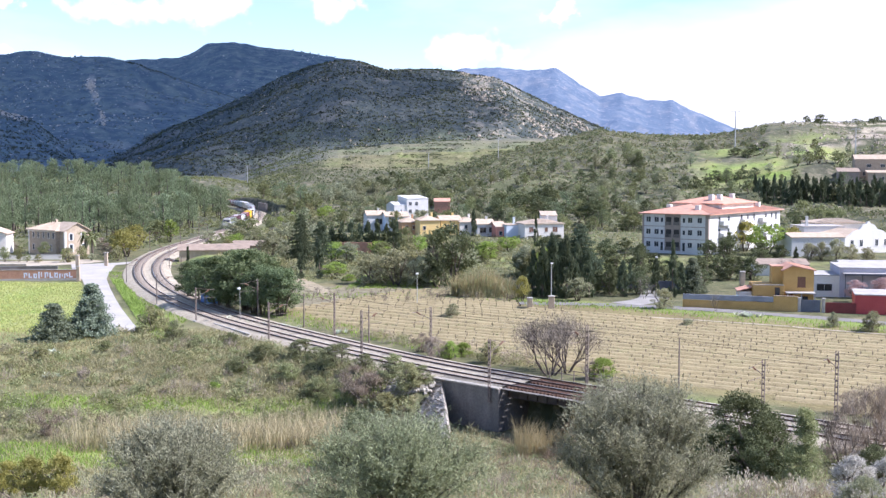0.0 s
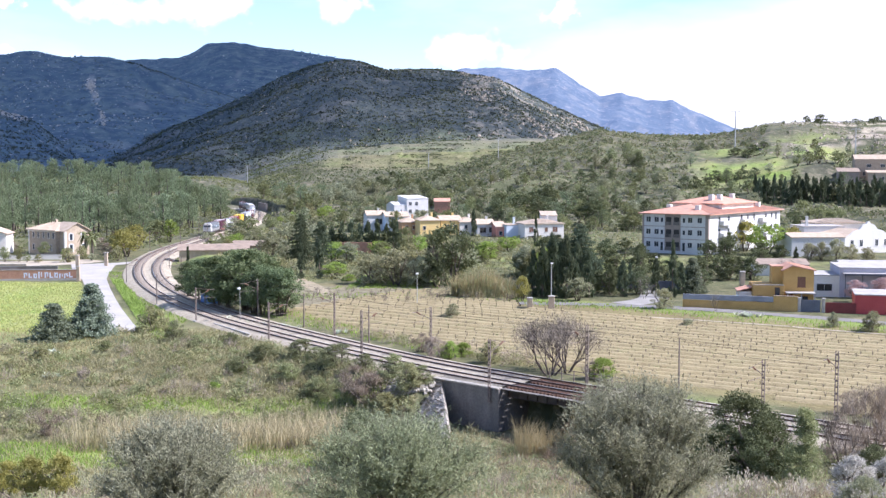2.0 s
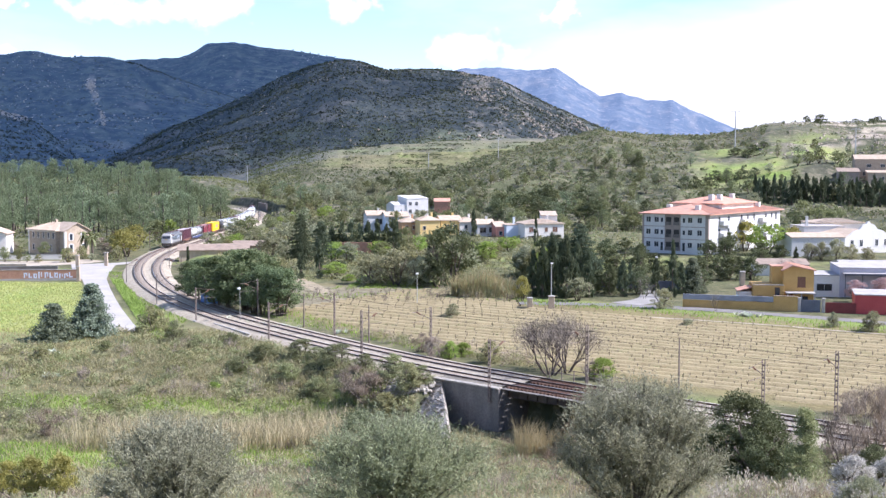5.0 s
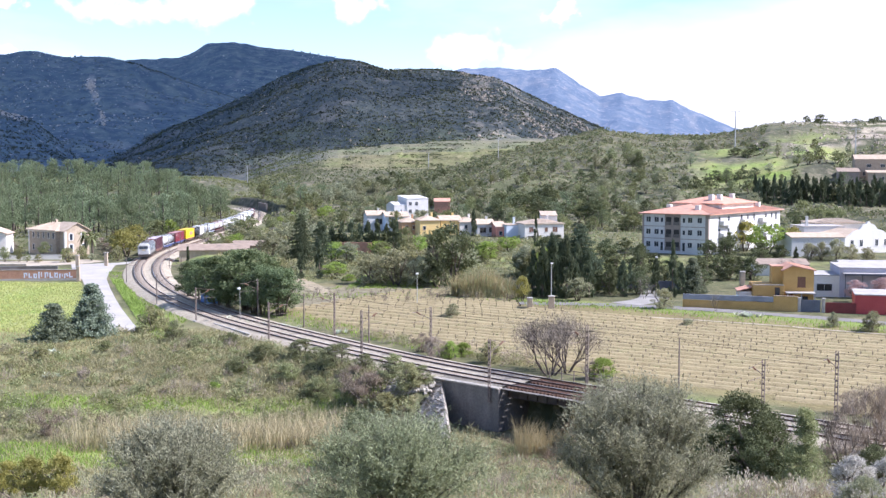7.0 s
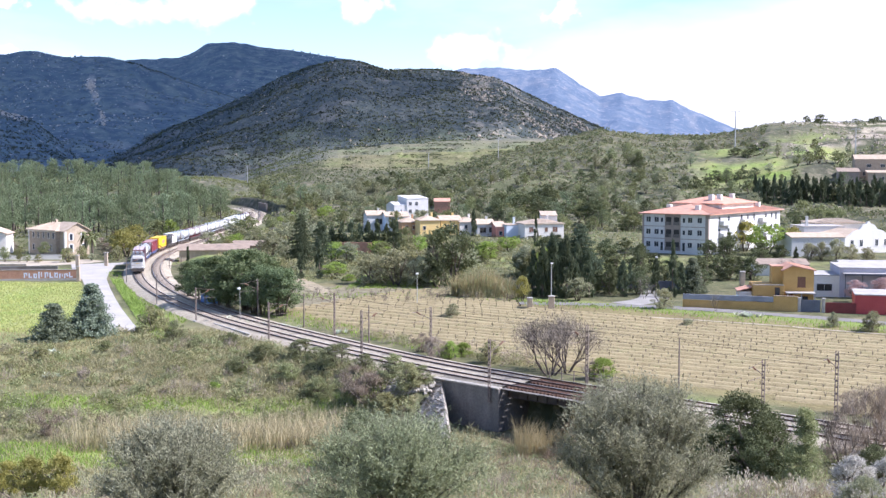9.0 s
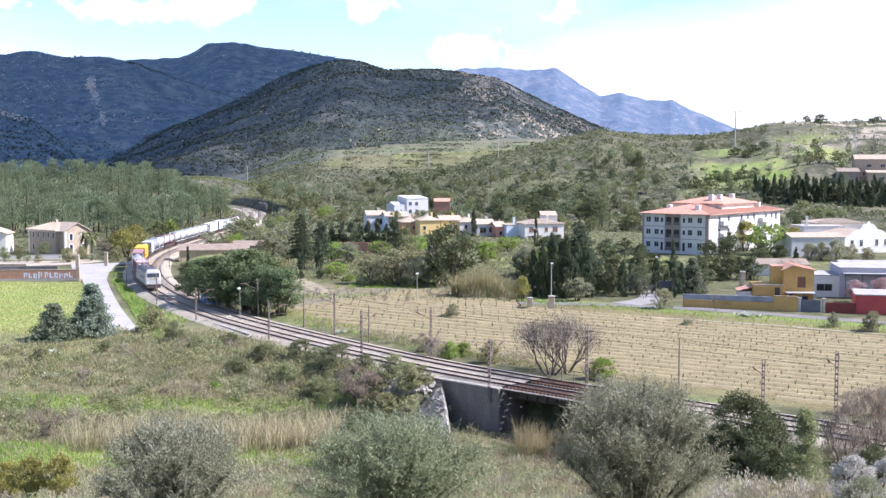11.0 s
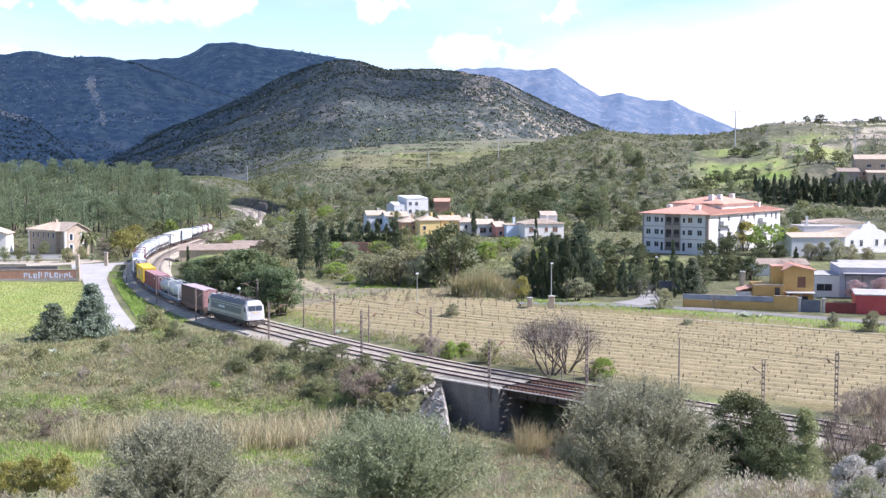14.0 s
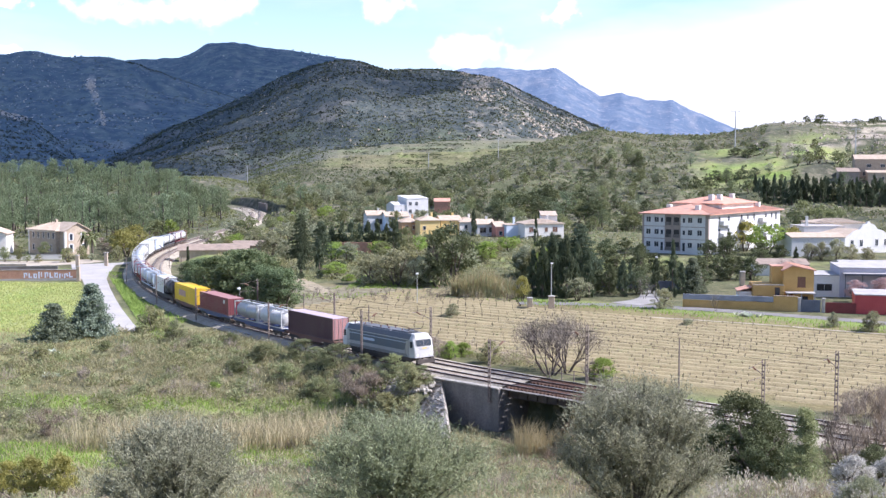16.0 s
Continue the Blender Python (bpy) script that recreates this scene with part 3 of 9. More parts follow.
M["ground"] = ground_material()
# hill, mountain, far_range carry blue haze as glow; far_range tones are blued too
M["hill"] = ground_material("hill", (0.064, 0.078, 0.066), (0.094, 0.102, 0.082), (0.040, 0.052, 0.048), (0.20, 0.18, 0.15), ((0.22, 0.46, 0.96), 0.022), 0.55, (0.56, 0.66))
M["hillside"] = ground_material("hillside", (0.080, 0.092, 0.052), (0.140, 0.138, 0.084), (0.050, 0.060, 0.038), (0.225, 0.20, 0.145), None, 0.5, (0.52, 0.64))
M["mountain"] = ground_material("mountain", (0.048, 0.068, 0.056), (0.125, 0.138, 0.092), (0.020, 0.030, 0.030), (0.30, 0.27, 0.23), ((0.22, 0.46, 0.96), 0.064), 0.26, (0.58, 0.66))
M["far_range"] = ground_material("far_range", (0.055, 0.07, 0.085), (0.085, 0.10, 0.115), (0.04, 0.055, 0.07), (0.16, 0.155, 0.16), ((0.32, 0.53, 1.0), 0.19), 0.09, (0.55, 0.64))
build_ground()

# ---- the railway ----
def ribbon(line, section, z=0.0):
    """A cross-section (offset, height) drawn along a line; open at its foot."""
    n = len(section)
    rows = [np.column_stack([beside(line, o), np.full(len(line), h + z)]) for o, h in section]
    v = np.stack(rows, 1).reshape(-1, 3)
    i = np.arange(len(line) - 1)[:, None] * n + np.arange(n - 1)[None, :]
    return v, np.stack([i, i + n, i + n + 1, i + 1], -1).reshape(-1, 4)


GAP0, GAP1 = -20.0, -9.4          # the bridge's opening along the line
END = 540                         # metres of track beyond the bridge


def stretch(line, a, b):
    return line[max(0, S0 + int(round(a))):S0 + int(round(b)) + 1]


def build_track():
    for a, b, edge in ((-S0, GAP0 - 8, 1), (GAP0 - 8, GAP0, 0), (GAP1, 0, 0), (0, END, 1)):
        near_edge = [(-5.6, -0.75), (-4.15, -0.20)] if edge else [(-4.25, -0.55), (-4.2, -0.20)]
        v, f = ribbon(stretch(mid_line, a, b), near_edge + [(-0.6, -0.17), (0.0, -0.30), (0.6, -0.17), (4.15, -0.20), (5.6, -0.75)])
        tagged(new("track_bed", raw_mesh("track_bed", v, f, M["ballast"], False)), "grey-brown crushed stone bed under two tracks", "track bed", kind="structure")
    for line, who in ((near_line, "near"), (far_line, "far")):
        for off in (-0.87, 0.87):
            w, h = 0.05, 0.17
            v, f = ribbon(stretch(line, -S0, END), [(off - 0.07, -h), (off - 0.02, -h + 0.03), (off - 0.02, -0.05), (off - w, -0.04), (off - w, -0.008),
                                                    (off + w, -0.008), (off + w, -0.04), (off + 0.02, -0.05), (off + 0.02, -h + 0.03), (off + 0.07, -h)])
            rail = tagged(new("rail", raw_mesh("rail", v, f, M["rail"])), "rust-brown steel rail with a worn bright top", "rail", group="rails of the railway", kind="structure")
            v, f = ribbon(stretch(line, -S0, END), [(off - w + 0.008, -0.008), (off - w + 0.012, 0.0), (off + w - 0.012, 0.0), (off + w - 0.008, -0.008)])
            part("rail_head", raw_mesh("rail_head", v, f, M["rail_top"]), None, rail, "bright worn running surface")
        fine = glide_fine(line)
        geo_v, geo_f = [], []
        d = np.gradient(fine, axis=0)
        d /= np.hypot(d[:, 0], d[:, 1])[:, None]
        for k in range(0, len(fine)):
            s = k * 0.6 - S0
            if GAP0 < s < GAP1 or s > END - 60:
                continue
            c, t = fine[k], d[k]
            q = np.array([t[1], -t[0]])
            n = len(geo_v) * 8
            geo_v.append([[*(c + t * i * 0.13 + q * j * 1.3), zz] for zz in (-0.26, -0.15) for i, j in ((-1, -1), (1, -1), (1, 1), (-1, 1))])
            geo_f += [[n + e for e in fc] for fc in ((4, 5, 6, 7), (0, 1, 5, 4), (1, 2, 6, 5), (2, 3, 7, 6), (3, 0, 4, 7))]
        tagged(new("sleepers", raw_mesh("sleepers", np.array(geo_v).reshape(-1, 3), np.array(geo_f), M["sleeper"])),
               "weathered brown sleepers bedded in ballast", "sleepers", kind="stuff")


def glide_fine(line):
    s = np.r_[0, np.cumsum(np.hypot(*np.diff(line, axis=0).T))]
    g = np.arange(0, s[-1], 0.6)
    return np.column_stack([np.interp(g, s, line[:, j]) for j in range(2)])


build_track()

HEAD = math.degrees(math.atan2(-ALONG.y, -ALONG.x))     # the way the train runs at the bridge
BR = on_line((GAP0 + GAP1) / 2)
bridge_m = pose(BR.x, BR.y, 0, 0, 0, HEAD)              # x along the line towards the camera's right, y to the far track


def build_bridge():
    half = (GAP1 - GAP0) / 2
    br = thing("railway_bridge", bridge_m, "dark steel girder bridge with open timber deck over a stream bed", "bridge")
    for k, y0 in enumerate((-0.87, 0.87, TRACK_GAP - 0.87, TRACK_GAP + 0.87)):
        g = Geo().box(-half - 0.4, y0 - 0.2, -0.46, half + 0.4, y0 + 0.2, -0.42).box(-half - 0.4, y0 - 0.02, -1.3, half + 0.4, y0 + 0.02, -0.46)
        g.box(-half - 0.4, y0 - 0.2, -1.34, half + 0.4, y0 + 0.2, -1.3)
        for i in range(9):
            x = -half + i * half / 4
            g.box(x - 0.02, y0 - 0.16, -1.3, x + 0.02, y0 + 0.16, -0.46)
        part("girder", g, M["bridge_steel"], br)
    tie = Geo().box(-0.13, -1.45, -0.42, 0.13, 1.45, -0.172).mesh("bridge_sleeper", M["rail"])
    for y0 in (0, TRACK_GAP):
        for i in range(21):
            ob = part("timber", tie, None, br)
            ob.matrix_basis = pose(-half + 0.25 + i * 0.51, y0, 0)
    for y0, nm in ((-2.2, "walkway"), (TRACK_GAP + 1.6, "walkway")):
        part(nm, Geo().box(-half, y0, -0.34, half, y0 + 0.6, -0.28), M["old_concrete"], br, "pale edge plank")
    # plate added between the decks to keep the sun off the abutment face
    part("deck_plate", Geo().box(-half, 1.47, -0.40, half, TRACK_GAP - 1.47, -0.34), M["old_concrete"], br, "added plate between the tracks that blocks sunlight")
    # handrail on the far end of the bridge
    for y0 in (TRACK_GAP + 2.3,):
        for i in range(7):
            part("post", Geo().box(-half + i * 1.7 - 0.04, y0 - 0.04, -0.3, -half + i * 1.7 + 0.04, y0 + 0.04, 0.9), M["mast"], br)
        for z in (0.45, 0.88):
            part("handrail", Geo().box(-half, y0 - 0.03, z, half, y0 + 0.03, z + 0.05), M["mast"], br)
    # abutments and the retaining wall
    for sx, l in ((-1, 9.6), (1, 8.0)):
        x0 = sx * half
        ab = thing("abutment", bridge_m, "weathered dark concrete bridge abutment with wing wall", "abutment", kind="structure")
        part("face", Geo().box(min(x0, x0 + sx * 1.0), -2.25, -6.2, max(x0, x0 + sx * 1.0), TRACK_GAP + 2.5, -0.46), M["old_concrete"], ab)
        part("wing_wall", Geo().box(min(x0, x0 + sx * l), -2.6, -6.2, max(x0, x0 + sx * l), -2.0, -0.30), M["old_concrete"], ab)
        part("coping", Geo().box(min(x0, x0 + sx * (l + 0.3)), -2.75, -0.30, max(x0, x0 + sx * (l + 0.3)), -1.95, -0.16), M["rubble"], ab, "weathered stone coping")
    rng = random.Random(4)
    slope = thing("rubble_slope", bridge_m, "pale stone pitching on the bank beside the bridge wall", "stone bank", kind="structure")
    for i in range(260):
        t, u = rng.random(), rng.random()
        x, y = -half - 8.6 - 5.4 * u, -2.7 - 5.2 * t * (0.4 + 0.6 * u)
        p = bridge_m @ Vector((x, y, 0))
        z = ground_at(p.x, p.y)
        r = rng.uniform(0.18, 0.42)
        ang = rng.uniform(0, 6.3)
        ring = lambda k, zz: [(x + r * k * rng.uniform(0.7, 1.2) * math.cos(ang + a), y + r * k * rng.uniform(0.7, 1.2) * math.sin(ang + a), z + zz) for a in (0, 1.2, 2.4, 3.7, 5.0)]
        part("stone", Geo().loft([ring(1, -0.15), ring(1, 0.10 * r), ring(0.6, 0.55 * r)]), M["rubble"], slope)
    # the stone cone against the wing wall
    def cone(u, v):
        return Vector((-half - 8.4 - 3.8 * u + v * (7.2 - 1.6 * u), -2.66 - 6.4 * v, -0.42 - 4.9 * v))
    rows = [[cone(u / 4, v / 4) for u in range(5)] for v in range(5)]
    bed = Geo()
    for i in range(4):
        for j in range(4):
            a, b, c, d = rows[i][j], rows[i][j + 1], rows[i + 1][j + 1], rows[i + 1][j]
            bed.loft([[p - Vector((0, -0.5, 0.7)) for p in (a, b, c, d)], [a, b, c, d]])
    part("bed", bed, M["rubble"], slope)
    for i in range(230):
        p = cone(rng.random(), rng.random())
        r = rng.uniform(0.16, 0.36)
        side = [p + Vector((math.cos(a), math.sin(a) * 0.7, -math.sin(a) * 0.7)) * r * rng.uniform(0.7, 1.15) for a in (0.2, 1.4, 2.6, 3.8, 5.2)]
        out = Vector((0, -0.6, 0.8)) * r * 0.45
        mid = sum(side, Vector()) / 5
        part("stone", Geo().loft([side, [mid + (q - mid) * 0.65 + out for q in side]]), M["rubble"], slope)


build_bridge()


BATTEN = Geo().box(-0.066, -0.14, 0, -0.05, 0.14, 0.17).box(0.05, -0.14, 0, 0.066, 0.14, 0.17).mesh("batten", M["mast"])


def build_masts():
    def mast(at, inward, height=7.6, arm=True, reach=3.0, foot=None):
        """A lattice post of two channels with battens, and a bracket arm over the track."""
        t = thing("catenary_mast", pose(at[0], at[1], ground_low(at) if foot is None else foot, 0, 0, inward), "rusty lattice steel mast beside the railway", "mast", group="masts of the overhead line")
        z0 = 0.0
        for y in (-0.14, 0.14):
            part("channel", Geo().box(-0.06, y - 0.03, z0, 0.06, y + 0.03, height), M["mast"], t)
        for i in range(int(height / 0.62)):
            part("batten", BATTEN, None, t).matrix_basis = pose(0, 0, 0.35 + i * 0.62)
        if foot is None:
            part("footing", Geo().soft_box(-0.4, -0.4, -0.6, 0.4, 0.4, 0.18), M["concrete"], t, "concrete footing")
        else:
            part("wall_bracket", Geo().box(-0.1, -0.22, 0.1, 0.5, 0.22, 0.3).box(-0.1, -0.22, 1.2, 0.5, 0.22, 1.4), M["mast"], t, "steel wall bracket")
        if arm:
            part("bracket", Geo().tube([(0, 0, height - 1.6), (reach * 0.75, 0, height - 0.5), (reach, 0, height - 0.55)], 0.04, 5)
                 .tube([(0, 0, height - 0.15), (reach * 0.75, 0, height - 0.5)], 0.02, 4), M["mast"], t)
            part("steady_arm", Geo().tube([(reach * 0.2, 0, height - 1.75), (reach, 0, height - 1.75)], 0.025, 5), M["mast"], t)
            part("insulator", Geo().tube([(reach * 0.55, 0, height - 0.85), (reach * 0.75, 0, height - 0.5)], [0.09, 0.09], 6), M["wood"], t, "brown insulator")
        return t

    def ground_low(at):
        return ground_at(*at) - 0.02
    for s, side, h in ((-43, 1, 7.0), (-35.5, 1, 5.4), (-14, 1, 6.8), (12.5, 1, 6.6), (36, 1, 6.4), (62, 1, 6.2), (87, 1, 6.0), (117, 1, 6.0), (160, 1, 6.0), (205, 1, 6.0), (250, 1, 6.2), (310, 1, 6.2), (360, 1, 6.4), (455, 1, 6.4),
                       (-8.3, -1, 7.0), (13.6, -1, 6.8), (37, -1, 5.6), (63, -1, 5.4), (87, -1, 5.4), (128, -1, 5.4), (215, -1, 6.0), (285, -1, 6.0), (400, -1, 6.4)):
        p = on_line(s)
        q = on_line(s + 1)
        d = (q - p).normalized()
        out = Vector((d.y, -d.x, 0))
        pos = p + out * (TRACK_GAP + 2.9) if side > 0 else p - out * 2.9
        toward = -out if side > 0 else out
        mast((pos.x, pos.y), math.degrees(math.atan2(toward.y, toward.x)), h, foot=-1.9 if s == -8.3 else None)
    for line in (near_line, far_line):
        seg = stretch(line, -S0, END - 80)[::6]
        for z, sag, r, nm in ((6.0, 0.0, 0.012, "contact_wire"), (7.0, 0.5, 0.012, "carrying_wire")):
            pts = [(x, y, z - sag * math.sin(math.pi * ((i % 9) / 9))) for i, (x, y) in enumerate(seg)]
            solid(nm, Geo().tube(pts, r, 3), M["wire"], pose(0, 0, 0), "thin overhead wire above the track", "wire", group="overhead wires")


build_masts()


# ---- the train ----
def paint(name, c, rough=0.45, dirt=(0.16, 0.13, 0.10), metal=0.0):
    return surface(name, tuple(v * 0.92 for v in c), c, 0.5, rough, metal, fine=6, stain=tuple(0.6 * v + 0.4 * w for v, w in zip(c, dirt)), bumps=0.05, stretch=(1, 1, 0.4))


T = {"dim": paint("darker_grey_paint", (0.20, 0.205, 0.21), 0.5), "silver": paint("silver_paint", (0.38, 0.39, 0.40), 0.40, metal=0.3), "white": paint("white_paint", (0.62, 0.62, 0.61)), "slate": paint("slate_paint", (0.090, 0.118, 0.148), 0.4),
     "lilac": paint("faded_sunlit_roof_paint", (0.52, 0.42, 0.45)), "maroon": paint("maroon_paint", (0.075, 0.027, 0.042)), "red": paint("red_brown_paint", (0.19, 0.032, 0.048)), "yellow": paint("yellow_paint", (0.78, 0.50, 0.02)),
     "black": paint("black_paint", (0.03, 0.03, 0.035)), "blue": paint("blue_paint", (0.10, 0.22, 0.48)), "under": paint("underframe", (0.06, 0.05, 0.045), 0.8),
     "steel": paint("stainless", (0.46, 0.47, 0.48), 0.36, metal=0.4), "wheel": paint("wheel_steel", (0.14, 0.11, 0.09), 0.6, metal=0.3), "rust": paint("wagon_brown", (0.17, 0.08, 0.06), 0.7),
     "navy": paint("navy_paint", (0.045, 0.075, 0.20)), "roof": paint("roof_grey", (0.12, 0.13, 0.145), 0.6), "sky": paint("pale_blue_paint", (0.50, 0.58, 0.68)), "door": paint("pink_grey_door", (0.42, 0.22, 0.21))}
mlamp, ntl, pl_ = material("headlight")
pl_.inputs["Base Color"].default_value = (0.9, 0.9, 0.85, 1)
pl_.inputs["Emission Color"].default_value, pl_.inputs["Emission Strength"].default_value = (1, 0.95, 0.8, 1), 0.25
T["lamp"] = mlamp
wheelsets = []          # (wheelset, thing's place along the train)


def bogie(parent, x, base=1.8, r=0.46):
    b = part("bogie", Geo().box(x - base / 2 - 0.55, -1.05, 0.42, x + base / 2 + 0.55, -0.93, 0.78).box(x - base / 2 - 0.55, 0.93, 0.42, x + base / 2 + 0.55, 1.05, 0.78)
             .box(x - 0.25, -1.0, 0.45, x + 0.25, 1.0, 0.85), T["under"], parent)
    for dx in (-base / 2, base / 2):
        g = Geo()
        for y in (-0.87, 0.87):
            n = 18
            for yy, rr, w in ((y, r, 0.065), (y, 0.2, 0.09)):
                g.loft([[(rr * math.cos(k * 2 * math.pi / n), yy + sg * w, rr * math.sin(k * 2 * math.pi / n)) for k in range(n)] for sg in (-1, 1)])
        g.tube([(0, -1.0, 0), (0, 1.0, 0)], 0.09, 8)
        for k in range(4):
            a = k * math.pi / 2
            g.box(0.12, -0.95, -0.03, 0.30, -0.93, 0.03, Matrix.Rotation(a, 4, "Y"))
        ws = part("wheelset", g, T["wheel"], b)
        ws.matrix_basis = pose(x + dx, 0, r)
        wheelsets.append((ws, r))


def locomotive():
    t = thing("locomotive", pose(0, 0, 0), "silver-white electric freight locomotive with slate side panels", "locomotive")

    def ring(x, wide, low, high, roof, nose=0.0):
        ys = [(-wide, low), (-wide, low + 0.55 * (high - low)), (-wide * 0.965, high), (-wide * 0.72, roof), (wide * 0.72, roof), (wide * 0.965, high), (wide, low + 0.55 * (high - low)), (wide, low)]
        return [(x + nose * (roof - z), y, z) for y, z in ys]
    body = Geo().loft([ring(-8.95, 1.30, 1.2, 1.85, 2.2), ring(-8.86, 1.40, 1.2, 2.15, 2.5), ring(-8.5, 1.45, 1.2, 3.2, 3.62), ring(-8.2, 1.48, 1.2, 3.3, 3.82), ring(-7.9, 1.49, 1.2, 3.32, 3.86),
                       ring(7.9, 1.49, 1.2, 3.32, 3.86), ring(8.2, 1.48, 1.2, 3.3, 3.82), ring(8.5, 1.45, 1.2, 3.2, 3.62), ring(8.86, 1.40, 1.2, 2.15, 2.5), ring(8.95, 1.30, 1.2, 1.85, 2.2)])
    part("body", body, T["silver"], t)
    for sg in (1, -1):
        nose = [ring(7.75, 1.497, 1.19, 3.325, 3.868), ring(8.22, 1.487, 1.19, 3.305, 3.828), ring(8.515, 1.457, 1.19, 3.205, 3.63), ring(8.88, 1.407, 1.19, 2.155, 2.51), ring(8.97, 1.307, 1.19, 1.855, 2.21)]
        cab = part("cab", Geo().loft([[(sg * x, y, z) for x, y, z in r] for r in nose]), T["white"], t, "white cab front")
        wx = lambda z: 8.535 + (3.6 - z) * 0.325
        mask = [(wx(2.50) + 0.006, -1.0, 2.50), (wx(2.50) + 0.006, 1.0, 2.50), (wx(2.72) + 0.006, 1.16, 2.72), (wx(3.30) + 0.006, 1.12, 3.30), (wx(3.30) + 0.006, -1.12, 3.30), (wx(2.72) + 0.006, -1.16, 2.72)]
        part("windscreen_surround", Geo().loft([[(sg * x, y, z) for x, y, z in mask], [(sg * (x + 0.012), y, z) for x, y, z in mask]]), T["roof"], cab, "dark grey windscreen surround")
        for y0, y1 in ((-1.12, -0.05), (0.05, 1.12)):
            pts = [(wx(2.58) + 0.02, y0 * 0.9, 2.58), (wx(2.58) + 0.02, y1 * 0.9, 2.58), (wx(3.22) + 0.02, y1 * 0.96, 3.22), (wx(3.22) + 0.02, y0 * 0.96, 3.22)]
            part("windscreen", Geo().loft([[(sg * x, y, z) for x, y, z in pts], [(sg * (x + 0.02), y, z) for x, y, z in pts]]), M["glass"], cab, "dark tinted windscreen")
        part("nose_panel", Geo().loft([[(sg * (wx(z) + e), y, z) for y, z in ((-0.85, 2.42), (0.85, 2.42), (0.7, 2.16), (-0.7, 2.16))] for e in (-0.03, 0.012)]), T["steel"], cab, "grey panel below the windscreen")
        part("number_bar", Geo().loft([[(sg * (wx(z) + e), y, z) for y, z in ((-0.32, 2.36), (0.32, 2.36), (0.32, 2.24), (-0.32, 2.24))] for e in (-0.01, 0.022)]), T["yellow"], cab, "small yellow mark")
        part("wiper", Geo().tube([(sg * (wx(2.56) + 0.06), -0.2, 2.56), (sg * (wx(3.0) + 0.06), -0.75, 3.0)], 0.015, 4).tube([(sg * (wx(2.56) + 0.06), 0.2, 2.56), (sg * (wx(3.0) + 0.06), 0.75, 3.0)], 0.015, 4), T["under"], cab)
        part("cab_roof", Geo().soft_box(min(sg * 7.2, sg * 8.3), -1.05, 3.80, max(sg * 7.2, sg * 8.3), 1.05, 3.93, 0.05), T["white"], cab, "white cab roof")
        for y in (-1, 1):
            part("cab_door", Geo().box(sg * 7.3 - 0.3, y * 1.492 - 0.012, 1.35, sg * 7.3 + 0.3, y * 1.492 + 0.012, 3.1), T["steel"], cab, "grey cab side door")
            part("grab_rail", Geo().tube([(sg * 6.9, y * 1.53, 1.3), (sg * 6.9, y * 1.53, 2.6)], 0.02, 5), T["steel"], cab)
        for y in (-1.0, 1.0):
            part("headlight", Geo().tube([(sg * 8.9, y, 1.55), (sg * 9.01, y, 1.55)], 0.10, 10), T["lamp"], cab)
            part("side_window", Geo().box(sg * 8.2 - 0.27, y * 1.488 - 0.012, 2.35, sg * 8.2 + 0.27, y * 1.488 + 0.012, 3.1), M["glass"], cab)
            part("buffer", Geo().tube([(sg * 8.9, y * 0.92, 1.06), (sg * 9.35, y * 0.92, 1.06)], 0.09, 8).tube([(sg * 9.33, y * 0.92, 1.06), (sg * 9.4, y * 0.92, 1.06)], 0.24, 12), T["under"], t)
        part("buffer_beam", Geo().box(min(sg * 9.0, sg * 9.42), -1.3, 0.55, max(sg * 9.0, sg * 9.42), 1.3, 1.0), T["under"], t, "dark buffer beam and plough")
    for y in (-1, 1):
        part("side_panel", Geo().put([(x, y * (1.505 if z < 2.3 else 1.46), z) for x, z in ((-7.4, 1.95), (6.6, 1.95), (7.3, 3.2), (-7.4, 3.2))] + [(x, y * 1.4, z) for x, z in ((-7.4, 1.95), (6.6, 1.95), (7.3, 3.2), (-7.4, 3.2))],
             [(0, 1, 2, 3), (4, 5, 6, 7), (0, 1, 5, 4), (1, 2, 6, 5), (2, 3, 7, 6), (3, 0, 4, 7)]), T["slate"], t, "slate-blue side panel")
        part("grille", Geo().box(-6.8, y * 1.40 - 0.05, 3.20, 6.8, y * 1.40 + 0.08, 3.30), T["steel"], t, "bright air intake strip")
        part("stripe", Geo().box(-7.3, y * 1.470 - 0.01, 2.86, 7.1, y * 1.470 + 0.01, 2.93), T["sky"], t, "thin pale stripe")
        part("lower_band", Geo().box(-7.4, y * 1.496 - 0.008, 1.24, 7.2, y * 1.496 + 0.008, 1.55), T["dim"], t, "darker grey lower band")
        part("lettering", Geo().box(-3.4, y * 1.505 - 0.006, 2.30, -0.6, y * 1.505 + 0.006, 2.62), T["sky"], t, "pale lettering bar")
        part("skirt", Geo().box(-8.5, y * 1.40 - 0.05, 0.80, 8.5, y * 1.40 + 0.05, 1.22), T["under"], t)
    part("roof_hatch", Geo().soft_box(-6.5, -0.85, 3.84, -2.6, 0.85, 4.0), T["roof"], t)
    part("roof_hatch", Geo().soft_box(-2.2, -0.85, 3.84, 2.2, 0.85, 4.02), T["roof"], t)
    part("roof_hatch", Geo().soft_box(2.6, -0.85, 3.84, 6.2, 0.85, 4.04), T["roof"], t)
